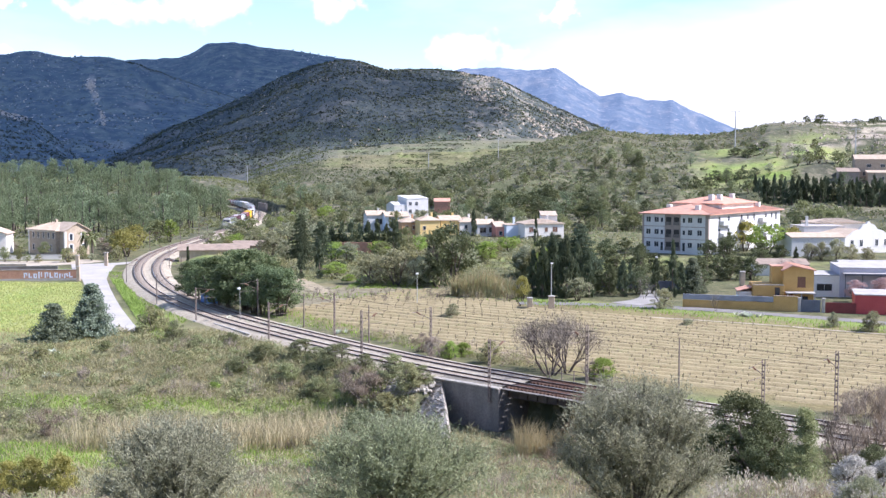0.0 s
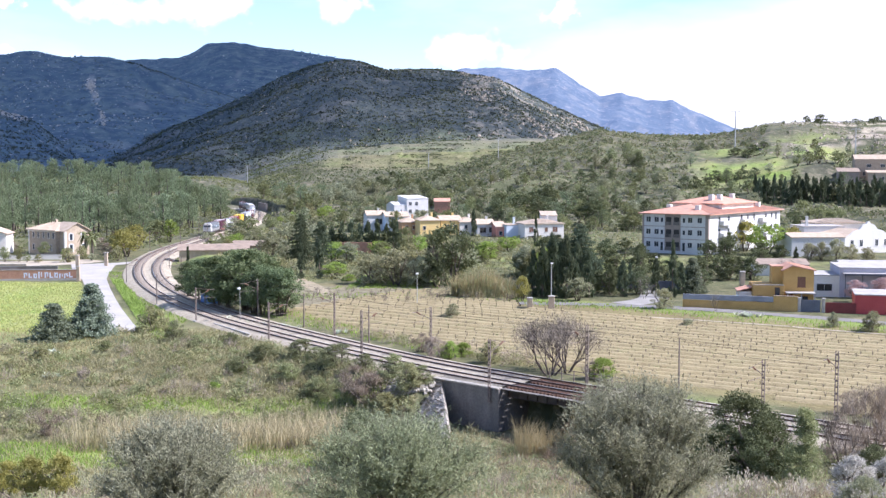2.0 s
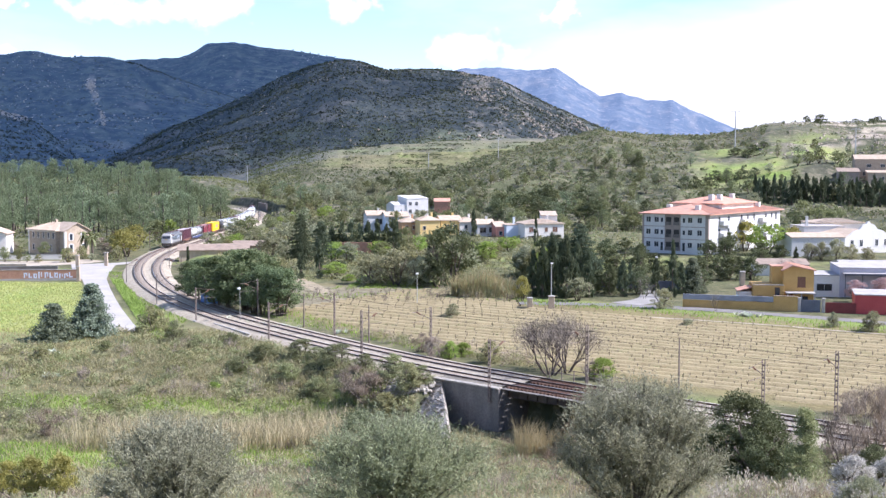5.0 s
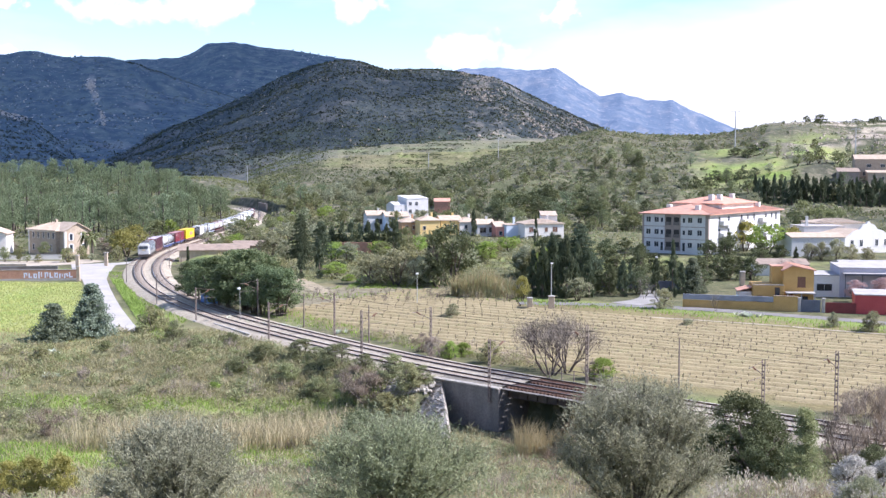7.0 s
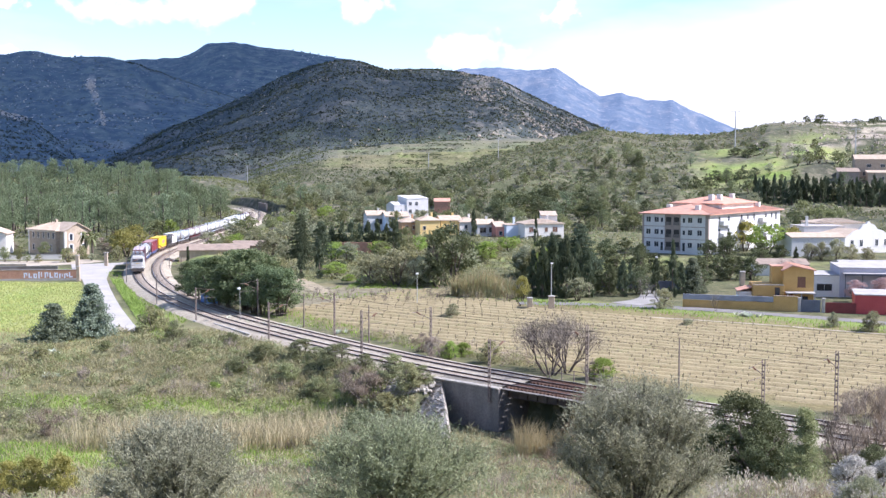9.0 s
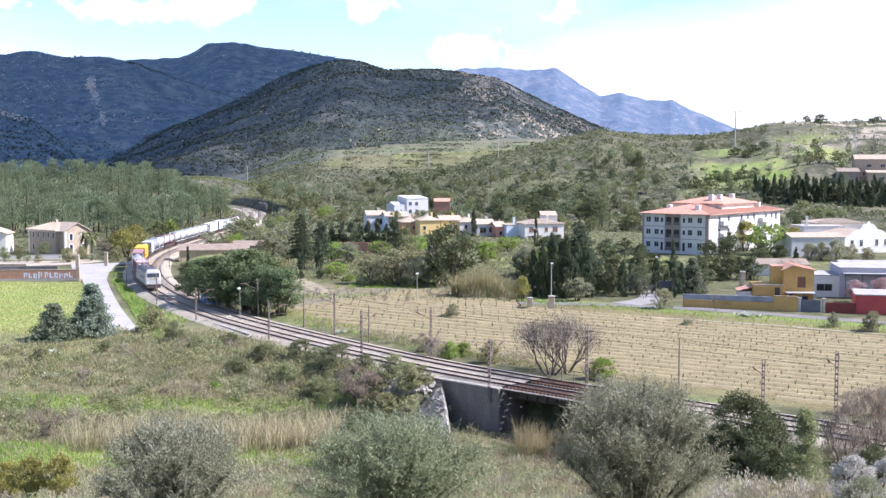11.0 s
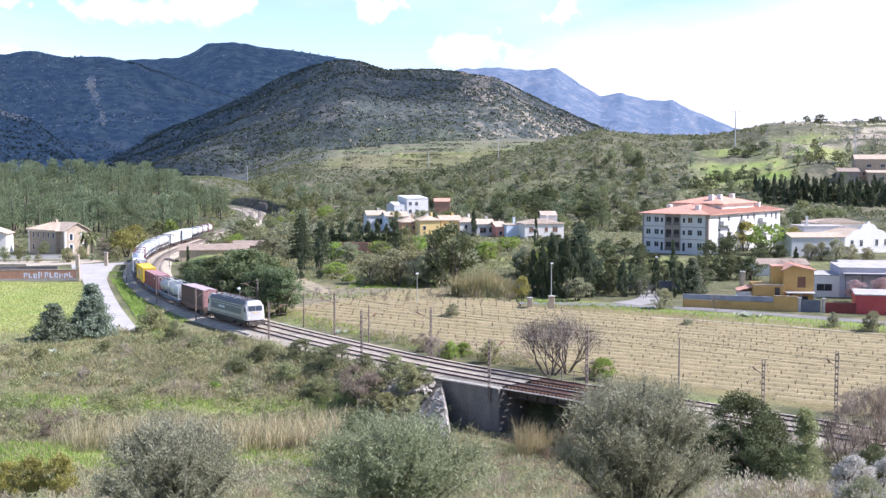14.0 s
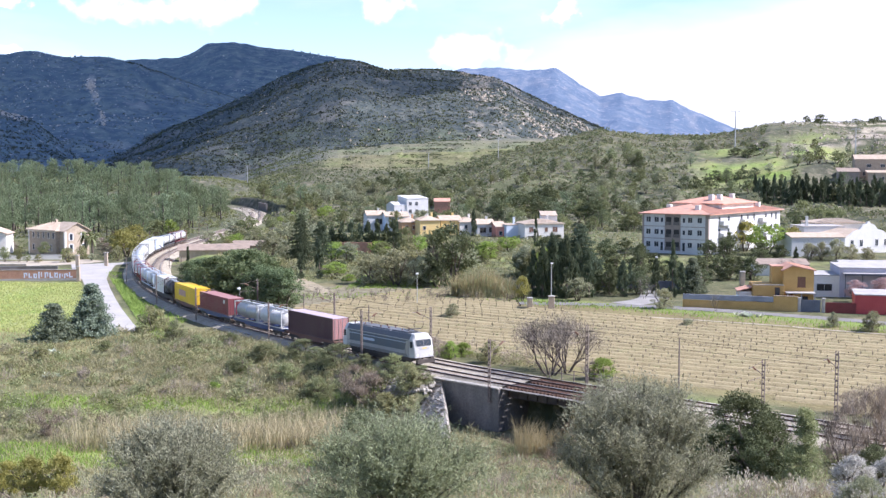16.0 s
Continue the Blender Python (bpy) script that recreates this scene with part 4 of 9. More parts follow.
    part("roof_deck", Geo().loft([[(x, y, z) for y, z in ((-1.455, 3.30), (-1.085, 3.885), (1.085, 3.885), (1.455, 3.30), (1.40, 3.28), (1.0, 3.80), (-1.0, 3.80), (-1.40, 3.28))] for x in (-7.7, 7.7)]), T["roof"], t, "dark grey roof with equipment")
    for x in (-7.2, -4.6, -0.6, 1.4, 4.6):
        for y in (-0.5, 0.5):
            part("roof_insulator", Geo().tube([(x, y, 3.9), (x, y, 4.28)], 0.09, 6), T["rust"], t)
    part("roof_bar", Geo().tube([(-7.2, 0.5, 4.28), (4.6, 0.5, 4.28)], 0.03, 5), T["rust"], t)
    part("transformer", Geo().soft_box(-2.6, -1.2, 0.35, 2.6, 1.2, 0.96), T["under"], t)
    pan = Geo().tube([(7.0, -0.4, 3.95), (5.5, -0.35, 5.0), (6.9, -0.4, 5.85)], 0.035, 5).tube([(7.0, 0.4, 3.95), (5.5, 0.35, 5.0), (6.9, 0.4, 5.85)], 0.035, 5)
    pan.tube([(6.9, -0.85, 5.75), (6.9, -0.55, 5.9), (6.9, 0.55, 5.9), (6.9, 0.85, 5.75)], 0.04, 5)
    ob = part("pantograph", pan, T["under"], t)
    ob.matrix_basis = pose(-13.6, 0, 0)
    part("folded_pantograph", Geo().tube([(7.0, -0.4, 4.0), (4.9, -0.4, 4.22), (6.8, -0.4, 4.36)], 0.035, 5).tube([(7.0, 0.4, 4.0), (4.9, 0.4, 4.22), (6.8, 0.4, 4.36)], 0.035, 5).box(6.6, -0.85, 4.34, 7.0, 0.85, 4.42), T["under"], t)
    for x in (-5.2, 5.2):
        bogie(t, x, 2.9, 0.62)
    short = Matrix.Diagonal((0.835, 1, 1, 1))       # a compact machine of 15.2 m
    for ob in t.children:
        ob.data.transform(short)
        ob.matrix_basis = Matrix.Translation((ob.matrix_basis.translation.x * -0.165, 0, 0)) @ ob.matrix_basis
        for sub in ob.children:
            if sub.name.startswith("wheelset"):
                sub.matrix_basis = Matrix.Translation((sub.matrix_basis.translation.x * -0.165, 0, 0)) @ sub.matrix_basis
            else:
                sub.data.transform(short)
    return t


def flat_wagon(length, tone):
    t = thing("flat_wagon", pose(0, 0, 0), "long low container flat wagon on two bogies", "wagon", group="wagons of the freight train")
    h = length / 2 - 0.55
    for y in (-1.2, 1.2):
        part("side_beam", Geo().put([(x, y + s * 0.06, z) for s in (-1, 1) for x, z in ((-h, 0.85), (-h * 0.55, 0.80), (-h * 0.42, 0.55), (h * 0.42, 0.55), (h * 0.55, 0.80), (h, 0.85), (h, 1.13), (-h, 1.13))],
             [(0, 1, 2, 3, 4, 5, 6, 7), (15, 14, 13, 12, 11, 10, 9, 8)] + [(i, (i + 1) % 8, 8 + (i + 1) % 8, 8 + i) for i in range(8)]), tone, t)
    for i in range(7):
        x = -h + i * h / 3
        part("cross_beam", Geo().box(x - 0.12, -1.15, 0.95, x + 0.12, 1.15, 1.10), tone, t)
    for sg in (-1, 1):
        part("end_beam", Geo().box(min(sg * h, sg * (h - 0.2)), -1.3, 0.85, max(sg * h, sg * (h - 0.2)), 1.3, 1.14), tone, t)
        for y in (-0.92, 0.92):
            part("buffer", Geo().tube([(sg * h, y, 1.0), (sg * (h + 0.5), y, 1.0)], 0.09, 8).tube([(sg * (h + 0.48), y, 1.0), (sg * (h + 0.54), y, 1.0)], 0.22, 12), T["under"], t)
    for x in (-h + 1.9, h - 1.9):
        bogie(t, x)
    return t


def box_container(length, height, tone, label, end=None, mark=None, ribbed=True):
    """A shipping container: corrugated sides, corner posts, doors with lock rods."""
    t = thing("container", pose(0, 0, 0), label, "container", group="containers on the freight train")
    h, w = length / 2, 1.19
    n = int(length / 0.28)
    for y in (-1, 1):
        pts = []
        for i in range(n):
            x = -h + 0.1 + (length - 0.2) * i / n
            st = (length - 0.2) / n
            pts += [(x, 0.0), (x + st * 0.35, 0.0), (x + st * 0.5, 0.036 if ribbed else 0.004), (x + st * 0.85, 0.036 if ribbed else 0.004)]
        pts.append((h - 0.1, 0.0))
        v = [(x, y * (w - d), z) for z in (0.12, height - 0.1) for x, d in pts]
        k = len(pts)
        part("side_wall", raw_mesh("side_wall", np.array(v), np.array([(i, i + 1, k + i + 1, k + i) for i in range(k - 1)]), tone), None, t)
        part("top_rail", Geo().box(-h, y * w - 0.05, height - 0.12, h, y * w + 0.05, height), tone, t)
        part("bottom_rail", Geo().box(-h, y * w - 0.05, 0, h, y * w + 0.05, 0.15), tone, t)
        if mark:
            part("marking", Geo().box(mark[0], y * (w + 0.012) - 0.006, mark[2], mark[1], y * (w + 0.012) + 0.006, mark[3]), mark[4], t, "painted marking")
        for x in (-h + 0.08, h - 0.08):
            part("corner_post", Geo().soft_box(x - 0.09, y * w - 0.06, 0, x + 0.09, y * w + 0.06, height, 0.02), tone, t)
    # maroon and red roofs are weathered and painted paler as if sunlit
    part("roof", Geo().box(-h + 0.02, -w, height - 0.07, h - 0.02, w, height - 0.02), T["lilac"] if tone == T["maroon"] else T["door"] if tone == T["red"] else tone if ribbed else T["white"], t)
    part("floor", Geo().box(-h + 0.02, -w, 0.05, h - 0.02, w, 0.15), T["under"], t)
    for sg in (1, -1):
        for y in (-0.58, 0.58):
            d = part("door", Geo().box(sg * (h - 0.06) - 0.03, y - 0.565, 0.14, sg * (h - 0.06) + 0.03, y + 0.565, height - 0.1), end or tone, t)
            for yy in (-0.3, 0.3):
                part("lock_rod", Geo().tube([(sg * h, y + yy, 0.1), (sg * h, y + yy, height - 0.1)], 0.03, 6), T["steel"] if end else tone, d)
            for z in (0.6, 1.15, 1.75, 2.2):
                part("batten", Geo().box(sg * (h - 0.02) - 0.015, y - 0.52, z, sg * (h - 0.02) + 0.015, y + 0.52, z + 0.08), end or tone, d)
    return t


def tank_container(length, tone, frame_tone, label, height=2.59):
    t = thing("tank_container", pose(0, 0, 0), label, "tank container", group="containers on the freight train")
    h, r, n = length / 2, 1.13, 20
    prof = [(-h + 0.12, 0.25), (-h + 0.2, 0.7), (-h + 0.36, 0.98), (-h + 0.6, r), (-0.05, r), (-0.04, r + 0.02), (0.04, r + 0.02), (0.05, r), (h - 0.6, r), (h - 0.36, 0.98), (h - 0.2, 0.7), (h - 0.12, 0.25)]
    part("tank", Geo().loft([[(x, q * math.cos(2 * math.pi * k / n), height / 2 + 0.03 + q * math.sin(2 * math.pi * k / n)) for k in range(n)] for x, q in prof]), tone, t, smooth=True)
    for sg in (-1, 1):
        x = sg * (h - 0.07)
        g = Geo()
        for y in (-1.16, 1.16):
            g.box(x - 0.07, y - 0.06, 0, x + 0.07, y + 0.06, height)
        for z in (0, height - 0.12):
            g.box(x - 0.06, -1.16, z, x + 0.06, 1.16, z + 0.12)
        g.tube([(x, -1.1, 0.1), (x, -0.4, 0.9)], 0.05, 5).tube([(x, 1.1, 0.1), (x, 0.4, 0.9)], 0.05, 5)
        part("end_frame", g, frame_tone, t)
    for y in (-1.16, 1.16):
        part("bottom_rail", Geo().box(-h + 0.1, y - 0.05, 0.02, h - 0.1, y + 0.05, 0.14), frame_tone, t)
        part("top_rail", Geo().box(-h + 0.1, y - 0.04, height - 0.1, h - 0.1, y + 0.04, height - 0.02), frame_tone, t)
    part("walkway", Geo().box(-h + 0.3, -0.3, height - 0.12, h - 0.3, 0.3, height - 0.04), T["steel"], t)
    part("manhole", Geo().tube([(0, 0, height - 0.15), (0, 0, height + 0.02)], 0.28, 12), T["steel"], t)
    return t


# each wagon: length and its load (middle, container)
tank_label = "white tank container in a steel frame"
TRAIN = [
    (13.9, "rust", [(0, box_container(11.7, 2.9, T["maroon"], "dark maroon corrugated container with pinkish doors", T["door"]))]),
    (17.0, "navy", [(-3.85, tank_container(7.4, T["steel"], T["steel"], "silver tank container in a steel frame")), (3.85, tank_container(7.4, T["white"], T["white"], "white tank container in a white frame"))]),
    (14.6, "navy", [(0, box_container(12.19, 2.6, T["red"], "red-brown corrugated container with a white mark", None, (3.9, 4.6, 1.7, 2.2, T["white"])))]),
    (14.6, "rust", [(0, box_container(12.19, 2.75, T["yellow"], "bright yellow container with a grey marking", None, (-3.6, 0.4, 0.9, 1.9, T["door"])))]),
    (15.4, "under", [(3.6, tank_container(6.1, T["black"], T["black"], "black tank container in a black frame")), (-3.1, box_container(6.8, 2.7, T["white"], "white smooth box container", None, None, False))]),
    (17.0, "under", [(-3.85, tank_container(7.4, T["white"], T["sky"], tank_label)), (3.85, tank_container(7.4, T["steel"], T["sky"], tank_label))]),
    (17.0, "under", [(-3.85, tank_container(7.4, T["white"], T["red"], tank_label)), (3.85, tank_container(7.4, T["white"], T["red"], tank_label))]),
    (17.0, "under", [(-3.85, tank_container(7.4, T["white"], T["white"], tank_label)), (3.85, tank_container(7.4, T["white"], T["white"], tank_label))]),
    (17.0, "under", [(-3.85, tank_container(7.4, T["white"], T["white"], tank_label)), (3.85, tank_container(7.4, T["white"], T["sky"], tank_label))]),
    (17.0, "under", [(-3.85, tank_container(7.4, T["white"], T["white"], tank_label)), (3.85, tank_container(7.4, T["white"], T["white"], tank_label))]),
    (15.8, "under", [(0, box_container(13.6, 2.75, T["white"], "long white smooth swap body", None, None, False))]),
    (15.8, "under", [(0, box_container(13.6, 2.75, T["sky"], "pale blue swap body with white lettering bar", T["slate"], (-4.5, 4.5, 1.0, 1.8, T["white"]), False))]),
    (17.0, "under", [(-3.85, tank_container(7.4, T["white"], T["slate"], tank_label)), (3.85, tank_container(7.4, T["white"], T["slate"], tank_label))]),
    (17.0, "under", [(-3.85, tank_container(7.4, T["white"], T["red"], tank_label)), (3.85, tank_container(7.4, T["white"], T["red"], tank_label))]),
]
consist = [(0.0, 15.7, 8.8, locomotive())]      # where it begins behind the train's head, length, bogie spacing, thing
behind = 17.0
loads = []
for length, tone, cargo in TRAIN:
    w = flat_wagon(length, T[tone])
    consist.append((behind, length, length - 4.9, w))
    for dx, box in cargo:
        loads.append((len(consist) - 1, dx, box))
    behind += length

# seconds and metres of the train's head beyond the bridge
HEAD_AT = [(-1.0, 341.0), (0.0, 321.5), (2.0, 284.0), (3.5, 254.5), (7.0, 182.0), (9.0, 141.5), (12.5, 77.0), (14.5, 36.0), (15.5, 15.35), (16.0, 4.6), (17.0, -17.0)]


def head_place(t):
    p = np.array(HEAD_AT)
    m = np.gradient(p[:, 1], p[:, 0])
    i = int(np.clip(np.searchsorted(p[:, 0], t) - 1, 0, len(p) - 2))
    h = p[i + 1, 0] - p[i, 0]
    u = (t - p[i, 0]) / h
    return float((2 * u ** 3 - 3 * u ** 2 + 1) * p[i, 1] + (u ** 3 - 2 * u ** 2 + u) * h * m[i] + (-2 * u ** 3 + 3 * u ** 2) * p[i + 1, 1] + (u ** 3 - u ** 2) * h * m[i + 1])


def vehicle_pose(t, start, length, base):
    mid = head_place(t) + start + length / 2
    a, b = on_line(mid - base / 2), on_line(mid + base / 2)
    d = a - b
    c = (a + b) / 2
    return pose(c.x, c.y, 0, 0, 0, math.degrees(math.atan2(d.y, d.x)))


def motions():
    times = [i * 0.5 for i in range(33)]
    for start, length, base, t in consist:
        walk(t, [(s, vehicle_pose(s, start, length, base)) for s in times])
    for k, dx, box in loads:
        start, length, base, _ = consist[k]
        walk(box, [(s, vehicle_pose(s, start, length, base) @ pose(dx, 0, 1.14)) for s in times])
    for cloud, drift in clouds:
        m = cloud.matrix_basis.copy()
        walk(cloud, [(s, Matrix.Translation((drift * s, 0, 0)) @ m) for s in (0.0, 8.0, 16.0)])
    for cloud in passing:
        m = cloud.matrix_basis.copy()
        walk(cloud, [(s, Matrix.Translation((dx, dy, 0)) @ m) for s, dx, dy in ((0.0, 0, 0), (4.0, 150, 20), (7.0, 260, 70), (10.0, 270, 160), (13.0, 240, 270), (16.0, 200, 370))])


clouds = []
passing = []         # the thin cloud whose shadow crosses the rounded hill

# ---- roads and walls ----
def drape(points, widths, lift=0.06, step=2.0, lanes=5):
    """A strip of road laid on the ground."""
    line = glide(points, step) if len(points) > 2 else np.array(points, float)
    s = np.linspace(0, 1, len(line))
    w = np.interp(s, np.linspace(0, 1, len(widths)), widths)
    d = np.gradient(line, axis=0)
    d /= np.hypot(d[:, 0], d[:, 1])[:, None]
    rows = [line + np.column_stack([d[:, 1], -d[:, 0]]) * (w * k)[:, None] for k in np.linspace(-0.5, 0.5, lanes)]
    xy = np.stack(rows, 1)
    z = land(xy[..., 0], xy[..., 1]) + lift
    v = np.concatenate([xy, z[..., None]], -1).reshape(-1, 3)
    i = np.arange(len(line) - 1)[:, None] * lanes + np.arange(lanes - 1)[None, :]
    return v, np.stack([i, i + lanes, i + lanes + 1, i + 1], -1).reshape(-1, 4)


def road(name, points, widths, mat, label, lift=0.06):
    v, f = drape(points, widths, lift)
    return tagged(new(name, raw_mesh(name, v, f, mat)), label, "road", kind="structure")


road("road", [(-86, 292), (-80, 268), (-72.4, 246.5), (-62.6, 217), (-55.9, 197), (-48.2, 177), (-46.6, 172)], (11, 8.5, 5.0, 4.4, 4.4, 4.4, 4.4), M["pale_road"], "pale concrete lane leading to the station gate")
road("road", [(-83.5, 287), (-72, 300), (-71, 318), (-76, 345)], (5, 4, 3), M["pale_road"], "pale dirt track beside the railway")
road("road", [(4, 204), (16, 203.5), (28, 201), (40, 196.3), (54, 188.2), (68, 179.5), (84, 169), (110, 152)], (3.2, 3.6, 4.4, 3.4, 3.2, 3.2, 3.2, 3.2), M["asphalt"], "narrow grey asphalt lane beside the vineyard")
road("road", [(31, 201.5), (37, 207), (40, 218), (36, 240)], (6, 5, 4, 4), M["grey_road"], "grey paved forecourt beside the lane", 0.09)
road("yard", [(-133, 296), (-118, 292), (-104, 292), (-93, 296), (-88, 303)], (13, 19, 20, 16, 8), M["yard_sand"], "pale sandy yard before the stone house", 0.05)
road("yard", [(-130, 262), (-110, 261), (-92, 264)], (8, 9, 8), M["yard_sand"], "pale sandy yard behind the brick wall", 0.05)
road("path", [(-34, 254), (-29.5, 243), (-25.5, 231), (-22, 219), (-18, 208)], (1.6, 2.6, 3.4, 3.0, 1.0), M["path_earth"], "pale dirt path between the gardens and the orchard")
road("path", [(22, 189), (38, 184.5), (52, 177), (68, 167.5), (90, 154)], (0.7, 0.7, 0.7), M["ballast"], "narrow trodden footpath along the vineyard's edge")


def wall_run(name, a, b, height, mat, label, thick=0.3, cap=None, band=None, category="wall"):
    """A straight garden wall from a to b."""
    a, b = Vector((*a, 0)), Vector((*b, 0))
    l = (b - a).length
    z = min(ground_at(a.x, a.y), ground_at(b.x, b.y))
    t = thing(name, pose(a.x, a.y, z, 0, 0, math.degrees(math.atan2(b.y - a.y, b.x - a.x))), label, category, kind="structure")
    part("wall_body", Geo().soft_box(0, -thick / 2, -0.8, l, thick / 2, height, 0.03), mat, t)
    if cap:
        part("coping", Geo().box(-0.03, -thick / 2 - 0.05, height, l + 0.03, thick / 2 + 0.05, height + 0.08), cap, t)
    if band:
        part("band", Geo().box(0.05, -thick / 2 - 0.02, height + 0.08, l - 0.05, thick / 2 + 0.02, height + 0.08 + band[0]), band[1], t)
    return t


# the station yard's brick wall with painted letters
yard = wall_run("yard_wall", (-120, 246.5), (-77.6, 250.8), 2.35, M["brick"], "low brown brick yard wall with painted graffiti", cap=M["concrete"])
part("plinth", Geo().box(0, -0.22, -0.5, 42.6, -0.10, 0.55), M["concrete"], yard, "pale plinth")
rng_g = random.Random(8)
for k in range(10):
    x = 31.6 + k * 1.0 + (0.3 if k > 3 else 0)
    h = rng_g.uniform(0.95, 1.4)
    o, w = rng_g.uniform(0.55, 0.75), 0.28
    g = Geo()
    kind = k % 4
    g.box(x, -0.180, o, x + w, -0.157, o + h)
    if kind in (0, 2):
        g.box(x + w, -0.180, o + h - w, x + 0.75, -0.157, o + h)
    if kind in (1, 2):
        g.box(x + w, -0.180, o, x + 0.75, -0.157, o + w)
    if kind != 1:
        g.box(x + 0.55, -0.180, o + 0.3, x + 0.75, -0.157, o + h - 0.1)
    part("painted_bar", g, M["paint_blue"], yard, "pale blue spray-painted shape")
wall_run("yard_wall", (-122, 262), (-86, 264), 1.9, M["old_concrete"], "grey rendered wall behind the yard", cap=M["concrete"])
wall_run("terrace_wall", (-136, 279), (-99, 281), 0.9, M["sand_wall"], "low sandy stone terrace wall in the yard", cap=M["concrete"])
wall_run("garden_wall", (-132, 304), (-99, 307), 1.2, M["cream_wall"], "low cream garden wall before the house", cap=M["concrete"])


def pillar(x, y, w, h, mat, label):
    t = thing("gate_pillar", pose(x, y, ground_at(x, y)), label, "gate pillar", group="gate pillars")
    part("shaft", Geo().soft_box(-w / 2, -w / 2, -0.4, w / 2, w / 2, h, 0.04), mat, t)
    part("cap", Geo().soft_box(-w / 2 - 0.08, -w / 2 - 0.08, h, w / 2 + 0.08, w / 2 + 0.08, h + 0.15, 0.05), M["concrete"], t)


for x, y, w, h, mt in ((-77.0, 249.6, 0.7, 3.0, "sand_wall"), (-86.2, 279.0, 0.8, 3.0, "sand_wall"), (-81.0, 284.5, 0.8, 3.2, "sand_wall"), (14.4, 195.6, 0.85, 1.8, "sand_wall"), (17.9, 194.8, 0.95, 2.2, "sand_wall"),
                       (49.0, 226, 0.9, 2.8, "sand_wall"), (57.5, 227, 0.9, 3.2, "sand_wall")):
    pillar(x, y, w, h, M[mt], "square stone gate pillar with flat cap")

# ---- buildings ----
FACES = {"front": lambda w, d: Matrix.Identity(4), "right": lambda w, d: Matrix.Translation((w, 0, 0)) @ Matrix.Rotation(math.pi / 2, 4, "Z"),
         "left": lambda w, d: Matrix.Translation((0, d, 0)) @ Matrix.Rotation(-math.pi / 2, 4, "Z")}


def window(parent, face, dims, u, z, w, h, frame=None, shutter=None, door=False):
    """A window let into a wall: reveal frame, sill and pane."""
    m = FACES[face](*dims)
    g = Geo()
    for x0, x1, z0, z1 in ((u - w / 2 - 0.09, u - w / 2, z, z + h), (u + w / 2, u + w / 2 + 0.09, z, z + h), (u - w / 2 - 0.09, u + w / 2 + 0.09, z + h, z + h + 0.09)):
        g.box(x0, -0.05, z0, x1, 0.05, z1, m)
    if not door:
        g.box(u - w / 2 - 0.15, -0.12, z - 0.09, u + w / 2 + 0.15, 0.05, z, m)
    fr = part("door" if door else "window", g, frame or M["frame"], parent)
    part("leaf" if door else "pane", Geo().box(u - w / 2, -0.02, z, u + w / 2, 0.04, z + h, m), shutter or M["glass"], fr)
    if not door and w > 0.9:
        part("mullion", Geo().box(u - 0.03, -0.035, z, u + 0.03, 0.0, z + h, m), frame or M["frame"], fr)
    return fr


def hip_roof(w, d, h, over, rise, run=None):
    run = (min(w, d) / 2 if run is None else run)
    x0, y0, x1, y1 = -over, -over, w + over, d + over
    if w >= d:
        r0, r1 = (x0 + run + over, d / 2), (x1 - run - over, d / 2)
    else:
        r0, r1 = (w / 2, y0 + run + over), (w / 2, y1 - run - over)
    v = [(x0, y0, h), (x1, y0, h), (x1, y1, h), (x0, y1, h), (*r0, h + rise), (*r1, h + rise)]
    f = [(0, 1, 5, 4), (1, 2, 5), (2, 3, 4, 5), (3, 0, 4)] if w >= d else [(0, 1, 4), (1, 2, 5, 4), (2, 3, 5), (3, 0, 4, 5)]
    g = Geo().put(v, f + [(3, 2, 1, 0)])
    return g.box(x0, y0, h - 0.22, x1, y1, h - 0.004)


def tile_rows(parent, w, d, h, over, rise, mat):
    """Ridges of barrel tiles down the two long slopes of a roof."""
    long_x = w >= d
    length, span = (w, d) if long_x else (d, w)
    g = Geo()
    n = int((length + 2 * over - 0.6) / 0.55)
    run = span / 2
    for i in range(n):
        u = -over + 0.3 + i * 0.55
        k = min(1.0, (min(u + over, length + over - u)) / (run + over))
        for sg in (0, 1):
            a = (-over + 0.02, h + 0.02)
            b = (-over + (run + over) * k, h + rise * k + 0.02)
            if sg:
                a, b = (span - a[0], a[1]), (span - b[0], b[1])
            p = [(u - 0.09, a[0], a[1]), (u + 0.09, a[0], a[1]), (u, a[0], a[1] + 0.09), (u - 0.09, b[0], b[1]), (u + 0.09, b[0], b[1]), (u, b[0], b[1] + 0.09)]
            if not long_x:
                p = [(y, x, z) for x, y, z in p]
            g.put(p, [(0, 2, 5, 3), (1, 4, 5, 2), (0, 1, 2)])
    return part("tile_ridges", g, mat, parent, "rows of barrel tiles")


def gable_roof(w, d, h, over, rise, along="x"):
    if along == "x":
        out = [(-over, h - 0.1), (d / 2, h + rise), (d + over, h - 0.1), (d + over, h + 0.1), (d / 2, h + rise + 0.22), (-over, h + 0.1)]
        return Geo().loft([[(x, y, z) for y, z in out] for x in (-over, w + over)])
    out = [(-over, h - 0.1), (w / 2, h + rise), (w + over, h - 0.1), (w + over, h + 0.1), (w / 2, h + rise + 0.22), (-over, h + 0.1)]
    return Geo().loft([[(x, y, z) for x, z in out] for y in (-over, d + over)])


